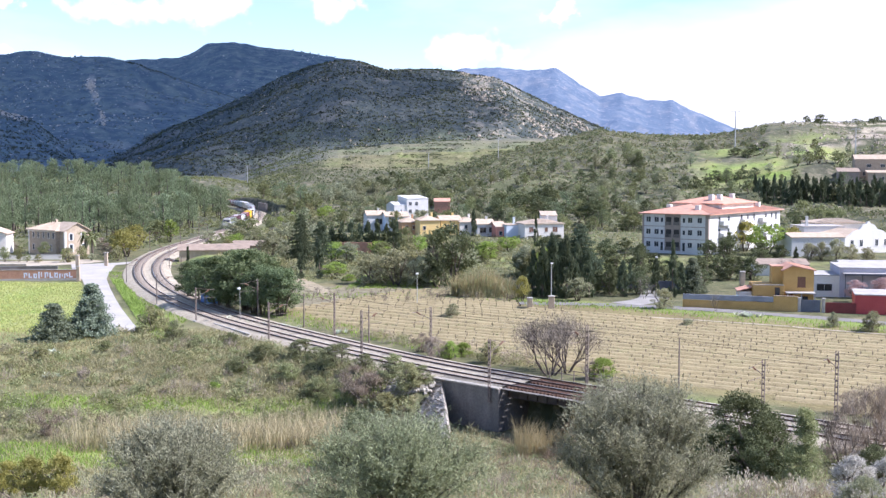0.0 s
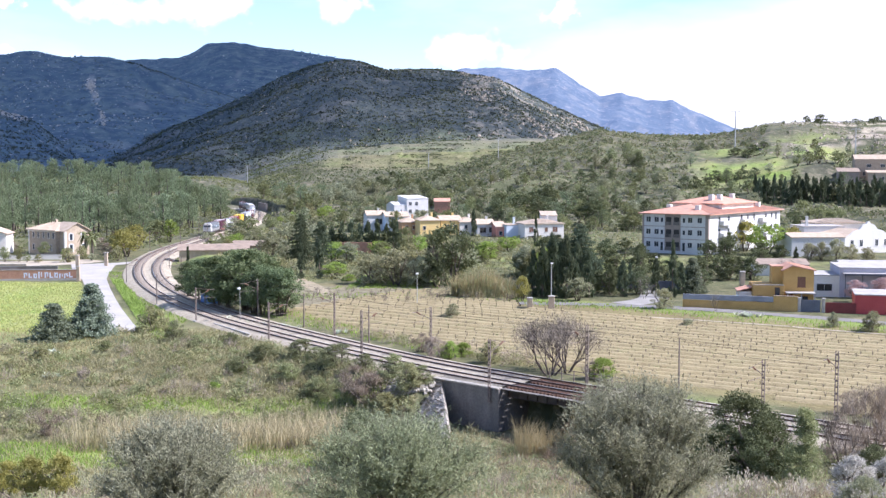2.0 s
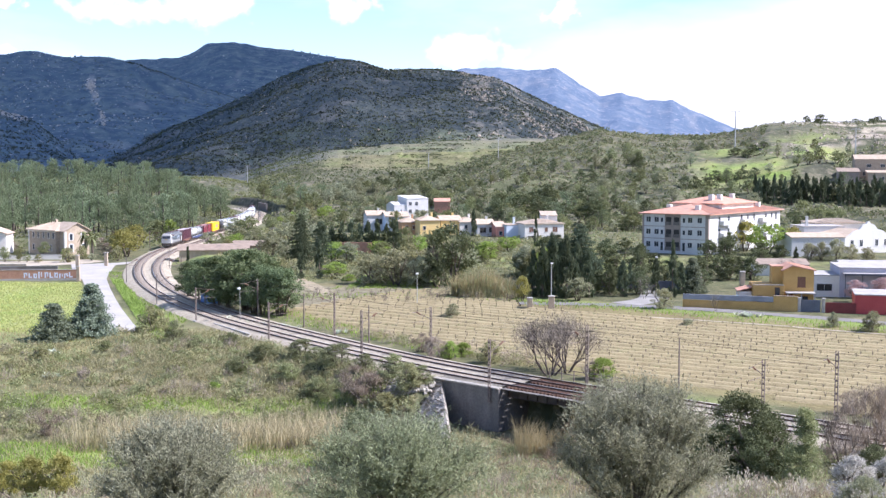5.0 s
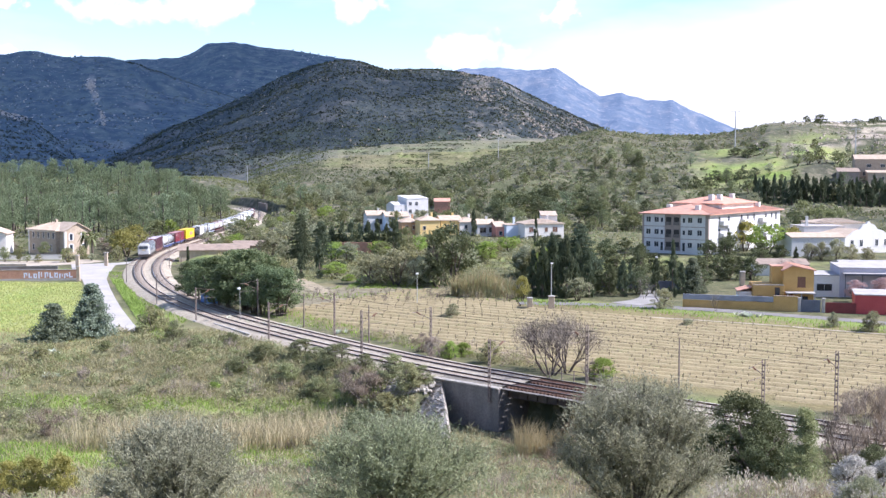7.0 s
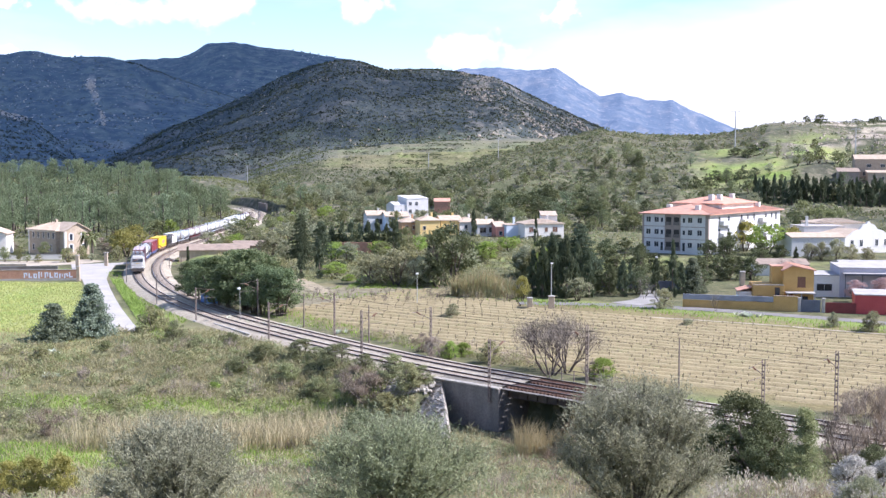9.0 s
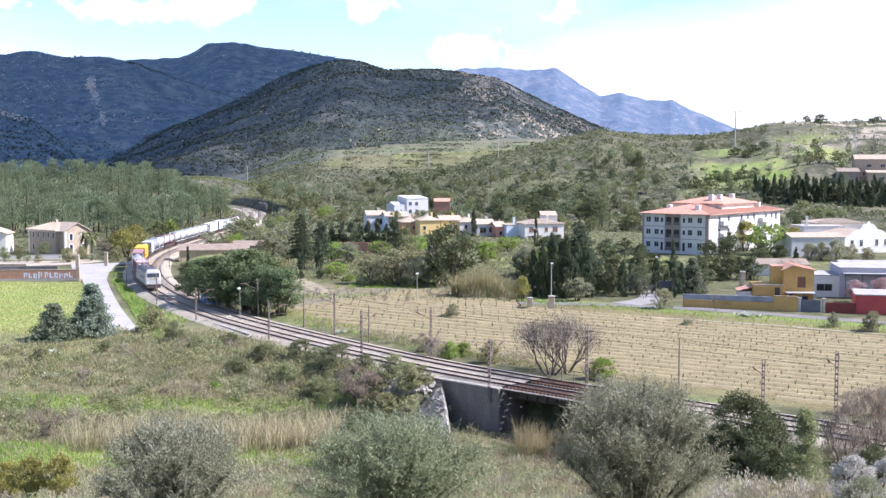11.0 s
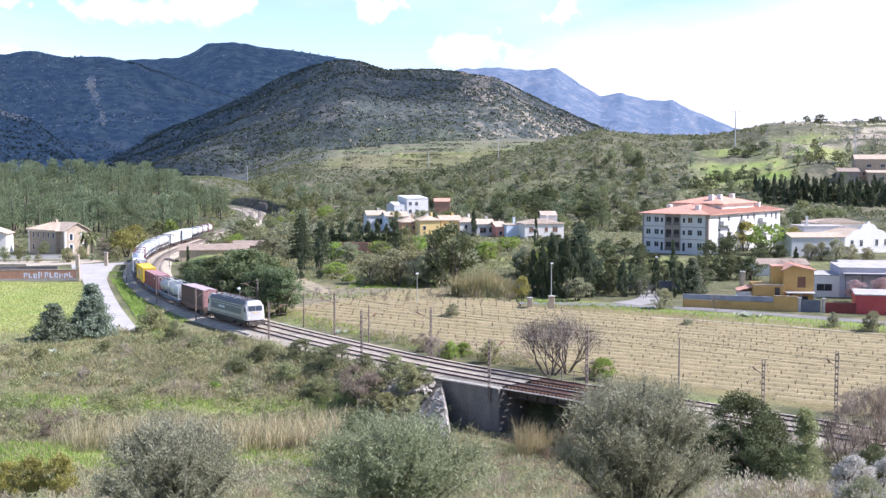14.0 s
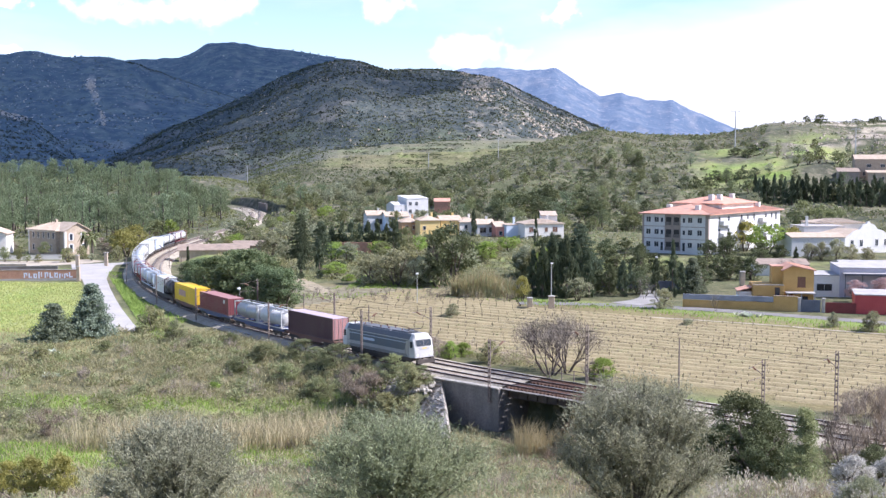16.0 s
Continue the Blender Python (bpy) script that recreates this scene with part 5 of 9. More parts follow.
def house(name, m, w, d, h, wall, label, roof="hip", tile="pale_tile", rise=1.6, over=0.45, wins=(), chimneys=(), along="x"):
    t = thing(name, m, label, "house", group="houses of the village")
    body = Geo().box(0, 0, -3.0, w, d, h - 0.2 if roof == "hip" else h)
    if roof == "gable":
        if along == "x":
            body.loft([[(x, 0, h), (x, d, h), (x, d / 2, h + rise)] for x in (0, w)])
        else:
            body.loft([[(0, y, h), (w, y, h), (w / 2, y, h + rise)] for y in (0, d)])
    if roof == "shed":
        body.loft([[(x, 0, h), (x, d, h), (x, d, h + rise)] for x in (0, w)])
    part("wall", body, M[wall], t)
    if roof == "hip":
        r = part("roof", hip_roof(w, d, h, over, rise), M[tile], t)
        tile_rows(r, w, d, h, over, rise, M[tile])
    elif roof == "gable":
        r = part("roof", gable_roof(w, d, h + 0.02, over, rise, along), M[tile], t)
    elif roof == "shed":
        r = part("roof", Geo().loft([[(x, -over, h - 0.02), (x, d + over, h + rise + 0.1), (x, d + over, h + rise + 0.3), (x, -over, h + 0.18)] for x in (-over, w + over)]), M[tile], t)
    else:
        r = part("roof", Geo().box(-0.1, -0.1, h, w + 0.1, d + 0.1, h + 0.18), M[tile], t)
    for cx, cy, ch in chimneys:
        c = part("chimney", Geo().soft_box(cx - 0.3, cy - 0.3, h - 0.1, cx + 0.3, cy + 0.3, h + ch, 0.04).box(cx - 0.38, cy - 0.38, h + ch + 0.04, cx + 0.38, cy + 0.38, h + ch + 0.14), M[wall], r)
    for win in wins:
        window(t, win[0], (w, d), *win[1:])
    return t


def hotel():
    m = pose(51.4, 305.2, 2.0, 0, 0, -37.6)
    w, d, h = 18.2, 46.0, 9.2
    t = thing("apartment_building", m, "white three-storey apartment building with red tile roof", "apartment building")
    part("wall", Geo().box(0, 0, -3, w, d, h), M["white_wall"], t)
    r = part("roof", hip_roof(w, d, h + 0.22, 0.9, 2.2, 9.0), M["roof_tile"], t)
    tile_rows(r, w, d, h + 0.22, 0.9, 2.2, M["roof_tile"])
    for cx, cy in ((4.5, 6), (13.5, 4), (14.5, 16), (14, 27), (15, 38)):
        part("chimney", Geo().soft_box(cx - 0.6, cy - 0.6, h + 0.3, cx + 0.6, cy + 0.6, h + 2.3, 0.05), M["white_wall"], r)
    # upper set-back storey
    up = part("upper_storey", Geo().box(1.5, 14, h, 15.5, 34, h + 2.3), M["cream_wall"], t)
    roof = hip_roof(14, 20, h + 2.5, 0.8, 1.7)
    ob = part("upper_roof", roof, M["roof_tile"], up)
    ob.matrix_basis = pose(1.5, 14, 0)
    for cx, cy in ((11, 17), (12, 20), (11, 30)):
        part("chimney", Geo().soft_box(cx - 0.6, cy - 0.6, h + 2.6, cx + 0.6, cy + 0.6, h + 4.7, 0.05), M["white_wall"], up)
    for z in (2.95, 6.05):
        part("string_course", Geo().box(-0.05, -0.05, z, w + 0.05, 0.0, z + 0.16), M["taupe_wall"], t, "brown band between storeys")
    part("corner_strip", Geo().box(w - 0.75, -0.07, 0, w + 0.07, 0.6, h), M["taupe_wall"], t, "brown corner strip")
    part("corner_strip", Geo().box(-0.06, -0.06, 0, 0.45, 0.4, h), M["taupe_wall"], t, "brown corner strip")
    part("bay", Geo().box(6.3, -0.06, 0, 10.7, 0.0, h), M["taupe_wall"], t, "brown central bay")
    for k, z in enumerate((0.9, 4.1, 7.2)):
        for u in (1.7, 4.0, 13.3, 15.9):
            window(t, "front", (w, d), u, z, 1.15, 1.25)
        for u in (5.5, 11.6):
            window(t, "front", (w, d), u, z - (0.9 if k == 0 else 0), 0.65, 1.1 if k else 2.1, door=(k == 0))
        for u in (7.4, 9.6):
            # a dark plate on the wall stands in for the balcony's shade
            b = part("balcony_opening", Geo().box(u - 0.75, -0.10, z - 0.6, u + 0.75, -0.06, z + 1.3), M["opening_shade"], t, "dark plate painted as a shaded balcony opening")
            part("balustrade", Geo().box(u - 0.8, -0.30, z - 0.7, u + 0.8, -0.22, z + 0.1), M["old_concrete"], b)
        for u in (6.5, 12.0, 20.0, 24.0, 28.0, 36.0, 40.0, 43.0):
            window(t, "right", (w, d), u, z - 0.5, 1.1, 1.9)
        for u in (9.3, 22.0, 34.0):
            b = part("balcony", Geo().box(w, u - 3.0, z - 0.75, w + 1.3, u + 3.0, z - 0.6), M["white_wall"], t)
            part("balustrade", Geo().box(w + 1.2, u - 3.0, z - 0.6, w + 1.3, u + 3.0, z + 0.35).box(w, u - 3.0, z - 0.6, w + 1.3, u - 2.9, z + 0.35), M["white_wall"], b)


hotel()

# the station master's house on the left and its neighbour
def station_house():
    t = house("station_house", pose(-114.3, 326.7, 0.0, 0, 0, -40), 13.5, 9.5, 6.1, "sand_wall", "two-storey sandy stone house with a pale hipped roof", tile="pale_tile", rise=1.9, over=0.6,
              wins=[("front", 2.5, 3.9, 0.8, 1.5), ("front", 5.0, 3.9, 0.8, 1.5), ("front", 7.5, 3.9, 0.8, 1.5), ("front", 10.0, 3.9, 0.8, 1.5), ("front", 12.3, 3.9, 0.8, 1.5),
                    ("front", 2.5, 0.6, 0.9, 1.5), ("front", 7.5, 0.4, 1.0, 2.0), ("front", 11.0, 0.6, 0.9, 1.5)], chimneys=[(6.6, 4.6, 2.6), (1.2, 7, 1.6)])
    # gabled wing towards the railway
    w0, w1, x1 = 1.0, 8.5, 16.2
    wing = part("gable_wing", Geo().box(13.4, w0, -3, x1, w1, 5.9).loft([[(x, w0, 5.9), (x, w1, 5.9), (x, (w0 + w1) / 2, 7.9)] for x in (10.0, x1)]), M["sand_wall"], t)
    part("wing_roof", Geo().loft([[(x, y, z) for y, z in ((w0 - 0.5, 5.72), ((w0 + w1) / 2, 8.0), (w1 + 0.5, 5.72), (w1 + 0.5, 5.92), ((w0 + w1) / 2, 8.22), (w0 - 0.5, 5.92))] for x in (9.5, x1 + 0.5)]), M["pale_tile"], wing)
    for u in (2.9, 6.6):
        for z, hh in ((3.4, 1.9), (0.3, 2.1)):
            arch = [(u - 0.75, z), (u + 0.75, z)] + [(u + 0.75 * math.cos(k * math.pi / 8), z + hh - 0.3 + 0.45 * math.sin(k * math.pi / 8)) for k in range(9)]
            fr = part("window", Geo().loft([[(x, y, zz) for y, zz in arch] for x in (x1 - 0.02, x1 + 0.07)]), M["white_wall"], wing, "white arched surround")
            part("pane", Geo().box(x1 + 0.07, u - 0.42, z + 0.15, x1 + 0.10, u + 0.42, z + hh - 0.1), M["glass"], fr)
    part("quoin", Geo().box(x1 - 0.5, w0 - 0.06, -1, x1 + 0.06, w0 + 0.5, 5.9), M["cream_wall"], wing, "pale corner stones")
    part("quoin", Geo().box(-0.06, -0.06, -1, 0.5, 0.5, 5.9), M["cream_wall"], t, "pale corner stones")
    part("cornice", Geo().box(-0.1, -0.12, 5.62, 13.6, 0.0, 5.88), M["cream_wall"], t, "pale cornice")


station_house()
house("house", pose(-127, 320, 0.3, 0, 0, 8), 8.6, 9.0, 4.6, "cream_wall", "small cream house with a gable roof", roof="gable", rise=1.6, along="y", wins=[("front", 6.0, 1.2, 1.0, 1.2)])
# long low roofs behind the pines
house("long_shed", pose(-66, 296, -0.3, 0, 0, 10), 17, 7, 2.6, "sand_wall", "low shed with a faded tile roof", roof="gable", tile="shed_tile", rise=1.2, along="x")
house("long_shed", pose(-55, 309, -0.3, 0, 0, -3), 12, 6, 2.9, "sand_wall", "low shed with a faded tile roof", roof="gable", tile="shed_tile", rise=1.0, along="x")
wall_run("garden_wall", (-26, 300), (-18, 299), 3.0, M["brick"], "dark reddish brick wall behind the orchard")

# the village row
V = [
    ("white_wall", -25.2, 395, 6.2, 8, 2.2, 4.6, "gable", "pale_tile", "small white house with an arched porch", [("front", 4.0, 1.6, 2.0, 1.8, None, M["opening_shade"])]),
    ("blue_wall", -18.8, 390, 7.6, 8, 2.2, 4.4, "gable", "pale_tile", "pale blue-white house with a tile roof", [("front", 3.0, 2.0, 0.9, 1.1)]),
    ("orange_wall", -13.2, 381, 6.0, 8, 0.3, 5.0, "hip", "pale_tile", "orange rendered house with a tile roof", [("front", 1.6, 2.6, 0.9, 1.2, None, M["wood"]), ("front", 4.0, 2.6, 0.9, 1.2, None, M["wood"])]),
    ("yellow_wall", -7.2, 374, 6.5, 8, 0.0, 6.2, "hip", "pale_tile", "bright yellow rendered house with a tile roof", [("front", 1.4, 3.2, 0.8, 1.1), ("right", 3.0, 3.4, 0.9, 1.1)]),
    ("yellow_wall", -0.6, 378, 6.6, 8, 0.3, 5.6, "gable", "pale_tile", "pale yellow terraced house with chimney", [("front", 2.0, 3.0, 0.9, 1.2), ("front", 4.6, 3.0, 0.9, 1.2)]),
    ("cream_wall", 5.4, 378, 5.6, 8, 0.3, 5.2, "hip", "pale_tile", "cream terraced house with chimney", [("front", 2.0, 3.0, 0.9, 1.2)]),
    ("white_wall", 10.8, 372, 5.6, 8, 0.6, 4.4, "gable", "pale_tile", "white terraced house with a balcony", [("front", 1.8, 1.8, 2.0, 1.6, None, M["opening_shade"]), ("front", 4.4, 1.8, 1.2, 1.6, None, M["opening_shade"])]),
    ("pink_wall", 16.5, 368, 3.1, 8, 0.0, 4.4, "gable", "pale_tile", "pink-red rendered terraced house", [("front", 1.5, 1.8, 0.9, 1.2)]),
    ("blue_wall", 19.6, 366, 5.2, 9, -0.2, 5.2, "flat", "pale_tile", "pale blue rendered house end", []),
    ("cream_wall", 24.9, 360, 12.4, 10, -0.4, 6.2, "hip", "pale_tile", "pinkish white house with arcade and tile roof", [("front", 2.0, 3.6, 1.3, 1.5, None, M["wood"]), ("front", 6.8, 3.7, 0.9, 1.3, None, M["wood"]), ("front", 9.6, 3.6, 1.5, 1.5, None, M["wood"]),
                                                                            ("front", 1.8, 0.5, 1.5, 2.0, None, M["opening_shade"]), ("front", 4.4, 0.5, 1.5, 2.0, None, M["opening_shade"]), ("front", 7.6, 0.5, 1.5, 2.0, None, M["opening_shade"])]),
]
for wall, x, y, w, d, z, h, roof, tile, label, wins in V:
    house("house", pose(x, y, z, 0, 0, 13), w, d, h, wall, label, roof, tile, 1.3, 0.35, wins, [(w * 0.7, d * 0.5, 2.2)] if w > 5 else [])
house("house", pose(30.5, 368.5, 5.6), 5.0, 6, 2.2, "white_wall", "white attic gable above a tile roof", "shed", "pale_tile", 1.0, 0.1)
# white house higher up
house("house", pose(-13.4, 440, 4.4, 0, 0, 24), 8.6, 9, 6.6, "white_wall", "white two-storey house on the slope", "shed", "white_wall", 0.8, 0.15,
      [("front", 1.4, 4.2, 1.1, 1.2), ("front", 3.9, 4.2, 1.1, 1.2), ("front", 1.4, 1.3, 1.1, 1.3), ("front", 3.9, 1.3, 1.1, 1.3)])
house("house", pose(-18.0, 438.4, 4.2, 0, 0, 24), 4.8, 8, 4.4, "white_wall", "white single-storey wing with sloping roof", "gable", "white_wall", 1.0, 0.1, [("front", 2.4, 1.6, 1.0, 1.2)])
house("house", pose(-3.6, 480, 5.6), 6.4, 8, 3.0, "brick", "red-brown brick outbuilding on the slope", "shed", "roof_tile", 1.0, 0.2)
# farm on the hill
house("farmhouse", pose(187, 540, ground_at(194, 538) - 0.5, 0, 0, -12), 20, 10, 9.0, "sand_wall", "brown stone farmhouse on the hill", "gable", "pale_tile", 2.0, 0.4,
      [("front", 6, 5.5, 2.0, 1.3), ("front", 12, 5.5, 2.0, 1.3), ("front", 4, 1.8, 1.0, 1.5), ("front", 9, 1.8, 1.0, 1.5)])
house("farmhouse", pose(177.5, 534, max(16.2, ground_at(182, 534)) - 0.3, 0, 0, -12), 9, 7, 4.4, "taupe_wall", "low dark barn with a sloping roof", "shed", "shed_tile", 1.6, 0.4)
house("farmhouse", pose(190, 531, max(15.6, ground_at(195, 531)) - 0.3, 0, 0, -8), 12, 6, 4.6, "sand_wall", "low stone wing with tiled roof", "shed", "pale_tile", 0.9, 0.4, [("front", 3, 1.6, 0.9, 1.2), ("front", 6.4, 1.6, 0.9, 1.2), ("front", 9.4, 1.6, 0.9, 1.2)])


def winery():
    """The white hall with a stepped, curved gable."""
    t = thing("white_hall", pose(100.8, 299, 1.6, 0, 0, 27), "white rendered hall with an ornate curved gable", "hall")
    out = [(0, -3), (26, -3), (26, 4.0), (24.5, 4.6), (22, 5.3), (19.5, 6.6), (17.0, 7.0), (15.5, 8.4), (13.5, 8.9), (13.0, 9.6), (12.2, 9.6), (11.6, 8.9), (9.6, 8.4), (8.2, 7.0), (5.6, 6.6), (3.4, 5.3), (1.2, 4.6), (0, 4.0)]
    out = [(x * 0.72, z * 0.80 if z > 0 else z) for x, z in out]
    part("gable", Geo().prism(out, 0, 0.5), M["white_wall"], t)
    part("body", Geo().box(0.4, 0.5, -3, 18.2, 24, 3.2), M["white_wall"], t)
    part("roof", Geo().put([(0, 0.5, 3.2), (18.7, 0.5, 3.2), (18.7, 24, 3.2), (0, 24, 3.2), (9.3, 0.5, 5.6), (9.3, 24, 5.6)], [(0, 4, 5, 3), (1, 2, 5, 4), (0, 1, 4), (2, 3, 5)]), M["pale_tile"], t)
    for u in (3.4, 6.6, 12.0, 15.2):
        window(t, "front", (18, 24), u, 1.4, 1.0, 1.6)
    house("outbuilding", pose(86, 292, 1.8, 0, 0, 4), 13.5, 10, 4.0, "white_wall", "low white outbuilding with pale tile roof", "gable", "pale_tile", 0.8, 0.2)
    house("outbuilding", pose(95, 312, 2.4, 0, 0, 4), 11, 10, 5.0, "white_wall", "white outbuilding with a tank on its flat roof", "flat", "grey_roof", 0.8, 0.2, chimneys=[(1.5, 2, 2.6)])
    house("outbuilding", pose(101, 322, 2.4, 0, 0, 4), 14, 10, 5.6, "cream_wall", "cream outbuilding with faded tile roof", "hip", "pale_tile", 1.0, 0.3)


winery()


def yellow_house():
    t = thing("yellow_house", pose(54.6, 196.6, 0.0, 0, 0, -8), "ochre-yellow two-storey house with flat side terrace", "house")
    w, d, h = 6.9, 7.0, 6.3
    body = Geo().box(2.0, 0, -2, w, d, h)
    body.loft([[(2.0, y, h), (w, y, h), (3.4, y, h + 0.7)] for y in (0, d)])
    part("wall", body, M["ochre_wall"], t)
    r = part("roof", Geo().loft([[(x, y, z) for x, z in ((1.7, h - 0.1), (3.4, h + 0.75), (w + 0.3, h - 0.05), (w + 0.3, h + 0.10), (3.4, h + 0.92), (1.7, h + 0.08))] for y in (-0.35, d + 0.35)]), M["roof_tile"], t)
    for k in range(14):
        y = -0.3 + k * 0.55
        part("tile_row", Geo().tube([(3.4, y, h + 0.93), (w + 0.28, y, h + 0.11)], 0.07, 5), M["roof_tile"], r)
    part("stair_tower", Geo().soft_box(0.3, 1.2, -2, 2.1, 4.5, h + 0.55), M["ochre_wall"], t)
    part("tower_coping", Geo().box(0.22, 1.12, h + 0.55, 2.1, 4.58, h + 0.65), M["roof_tile"], t)
    part("terrace_block", Geo().soft_box(-3.0, -1.0, -2, 2.0, 5.5, 3.9), M["ochre_wall"], t)
    part("parapet", Geo().box(-3.06, -1.06, 3.9, 2.0, -0.84, 4.02), M["concrete"], t)
    part("side_shed", Geo().soft_box(-5.2, 0.5, -2, -3.0, 4.5, 2.7), M["cream_wall"], t)
    part("shed_roof", Geo().loft([[(x, y, z) for x, z in ((-5.4, 2.65), (-3.0, 3.3), (-3.0, 3.45), (-5.4, 2.8))] for y in (0.3, 4.7)]), M["roof_tile"], t)
    window(t, "front", (w, d), 4.9, 3.6, 1.1, 1.6, M["wood"], M["wood"])
    window(t, "front", (w, d), 3.0, 0.4, 0.9, 2.0, M["wood"], M["wood"], True)
    window(t, "front", (w, d), 5.4, 0.8, 1.1, 1.2, M["wood"])
    for u, z, ww, hh in ((0.9, 2.1, 0.7, 1.4), (-0.6, 0.8, 1.2, 1.0), (-1.9, 0.8, 0.8, 1.3)):
        g = part("window", Geo().box(u - ww / 2 - 0.08, -1.06, z - 0.08, u + ww / 2 + 0.08, -1.0, z + hh + 0.08), M["wood"], t)
        part("pane", Geo().box(u - ww / 2, -1.08, z, u + ww / 2, -1.06, z + hh), M["glass"], g)
    window(t, "right", (w, d), 3.0, 3.6, 1.1, 1.4, M["wood"])
    part("porch_roof", Geo().box(2.2, -2.6, 2.7, 6.9, 0.0, 2.85), M["grey_roof"], t)
    for x in (2.4, 4.6, 6.7):
        part("porch_post", Geo().box(x - 0.08, -2.5, -0.5, x + 0.08, -2.34, 2.7), M["concrete"], t)


yellow_house()
wall_run("garden_wall", (40.2, 197.9), (54.2, 193.4), 1.35, M["ochre_wall"], "long ochre garden wall with a blue-grey band", band=(0.85, M["mesh_band"]))
wall_run("garden_wall", (54.2, 193.4), (57.8, 192.2), 2.45, M["ochre_wall"], "taller ochre gate wall with mail boxes", cap=M["pale_tile"])
wall_run("metal_gate", (58.2, 192.1), (61.2, 191.2), 2.0, M["slate_gate"], "closed slate-grey sheet metal gate", 0.1, category="gate")
wall_run("fence", (61.9, 191.0), (66.4, 189.6), 1.7, M["dark_red"], "dark red sheet fence beside the lane", 0.1, category="fence")
pillar(58.0, 192.15, 0.45, 2.2, M["concrete"], "pale concrete gate pillar")
pillar(61.6, 191.1, 0.45, 2.2, M["concrete"], "pale concrete gate pillar")
house("workshop", pose(66.3, 189.8, -0.1, 0, 0, -16), 16, 9, 3.0, "red_panel", "low red sheet-clad workshop", "flat", "grey_roof", 0.2, 0.1)
house("workshop", pose(71.5, 213, 0.2, 0, 0, -10), 24, 12, 5.0, "purple_wall", "grey-violet rendered warehouse wall", "flat", "grey_roof", 0.2, 0.1)
house("workshop", pose(78.5, 231, 0.2, 0, 0, -8), 26, 14, 3.5, "white_wall", "white warehouse with a pale sheet roof", "gable", "grey_roof", 0.8, 0.3)
house("workshop", pose(66.5, 214, 0.2, 0, 0, -10), 5.2, 9, 3.6, "cream_wall", "cream shed beside the warehouse", "flat", "grey_roof", 0.2, 0.2, [("front", 2.5, 0.9, 2.6, 1.2, None, M["opening_shade"])])
house("workshop", pose(66.0, 250, 1.0, 0, 0, -6), 11, 9, 1.7, "cream_wall", "long low shed with a brown-grey roof", "gable", "shed_tile", 0.8, 0.3)
canopy = thing("canopy", pose(71.5, 210.4, 0.2, 0, 0, -10), "long dark canopy along the warehouse wall", "canopy")
part("roof_sheet", Geo().box(0, 0, 4.15, 24, 2.3, 4.27), M["grey_roof"], canopy)
part("fascia", Geo().box(0, -0.06, 3.95, 24, 0.0, 4.3), M["slate_gate"], canopy)
for k in range(9):
    part("post", Geo().box(0.1 + k * 2.95, 0.05, -0.6, 0.24 + k * 2.95, 0.19, 4.15), M["slate_gate"], canopy)
wall_run("fence", (24, 226), (46, 222), 2.0, M["slate_gate"], "dark green mesh fence before the gardens", 0.08, category="fence")


def pole(name, x, y, h, r, mat, label, lamp=False, cross=False, cat="pole"):
    t = thing(name, pose(x, y, ground_at(x, y)), label, cat, group="poles and lamps of the valley")
    part("shaft", Geo().tube([(0, 0, -0.4), (0, 0, h)], [r, r * 0.6], 8), mat, t)
    if lamp:
        part("arm", Geo().tube([(0, 0, h), (0.0, -0.3, h + 0.15), (0, -0.9, h + 0.2)], 0.035, 5), mat, t)
        part("lamp_head", Geo().soft_box(-0.22, -1.25, h + 0.12, 0.22, -0.55, h + 0.34, 0.06), M["lamp_head"], t)
    if cross:
        part("crossarm", Geo().box(-cross, -0.1, h - 0.7, cross, 0.1, h - 0.4), mat, t)
        for k in (-1, 0, 1):
            part("insulator", Geo().tube([(k * cross * 0.9, 0, h - 0.4), (k * cross * 0.9, 0, h + 0.3)], 0.09, 6), M["wood"], t)


pole("street_lamp", 18.6, 203, 6.8, 0.09, M["pole"], "tall galvanised street lamp by the lane", True, cat="street lamp")
pole("street_lamp", -4.4, 201, 5.2, 0.08, M["pole"], "galvanised street lamp behind the orchard", True, cat="street lamp")
pole("street_lamp", 40.6, 226, 6.0, 0.09, M["pole"], "galvanised street lamp beside the gardens", True, cat="street lamp")
pole("street_lamp", -31.5, 183.0, 5.2, 0.05, M["pole"], "galvanised street lamp beside the tracks", True, cat="street lamp")
for x, y, h in ((-21.0, 178, 5.2), (-10.1, 160.6, 5.4), (25.1, 125, 6.2)):
    pole("wooden_pole", x, y, h, 0.11, M["mast"], "thin dark brown upright pole", cat="pole")
pole("power_pole", 171.7, 700, 21, 0.42, M["pole"], "tall grey power pole on the hill", cross=2.6, cat="power pole")
pole("power_pole", 214.8, 620, 15, 0.32, M["pole"], "tall grey power pole on the hill", cross=2.6, cat="power pole")
pole("power_pole", 32.5, 700, 12, 0.25, M["pole"], "grey power pole on the hillside", cross=1.6, cat="power pole")
for x, y, h in ((-10.5, 870, 16), (-148, 900, 14), (100, 900, 14), (-330, 860, 22)):
    pole("power_pole", x, y, h, 0.3, M["pole"], "grey power pole on the hillside", cross=1.8, cat="power pole")

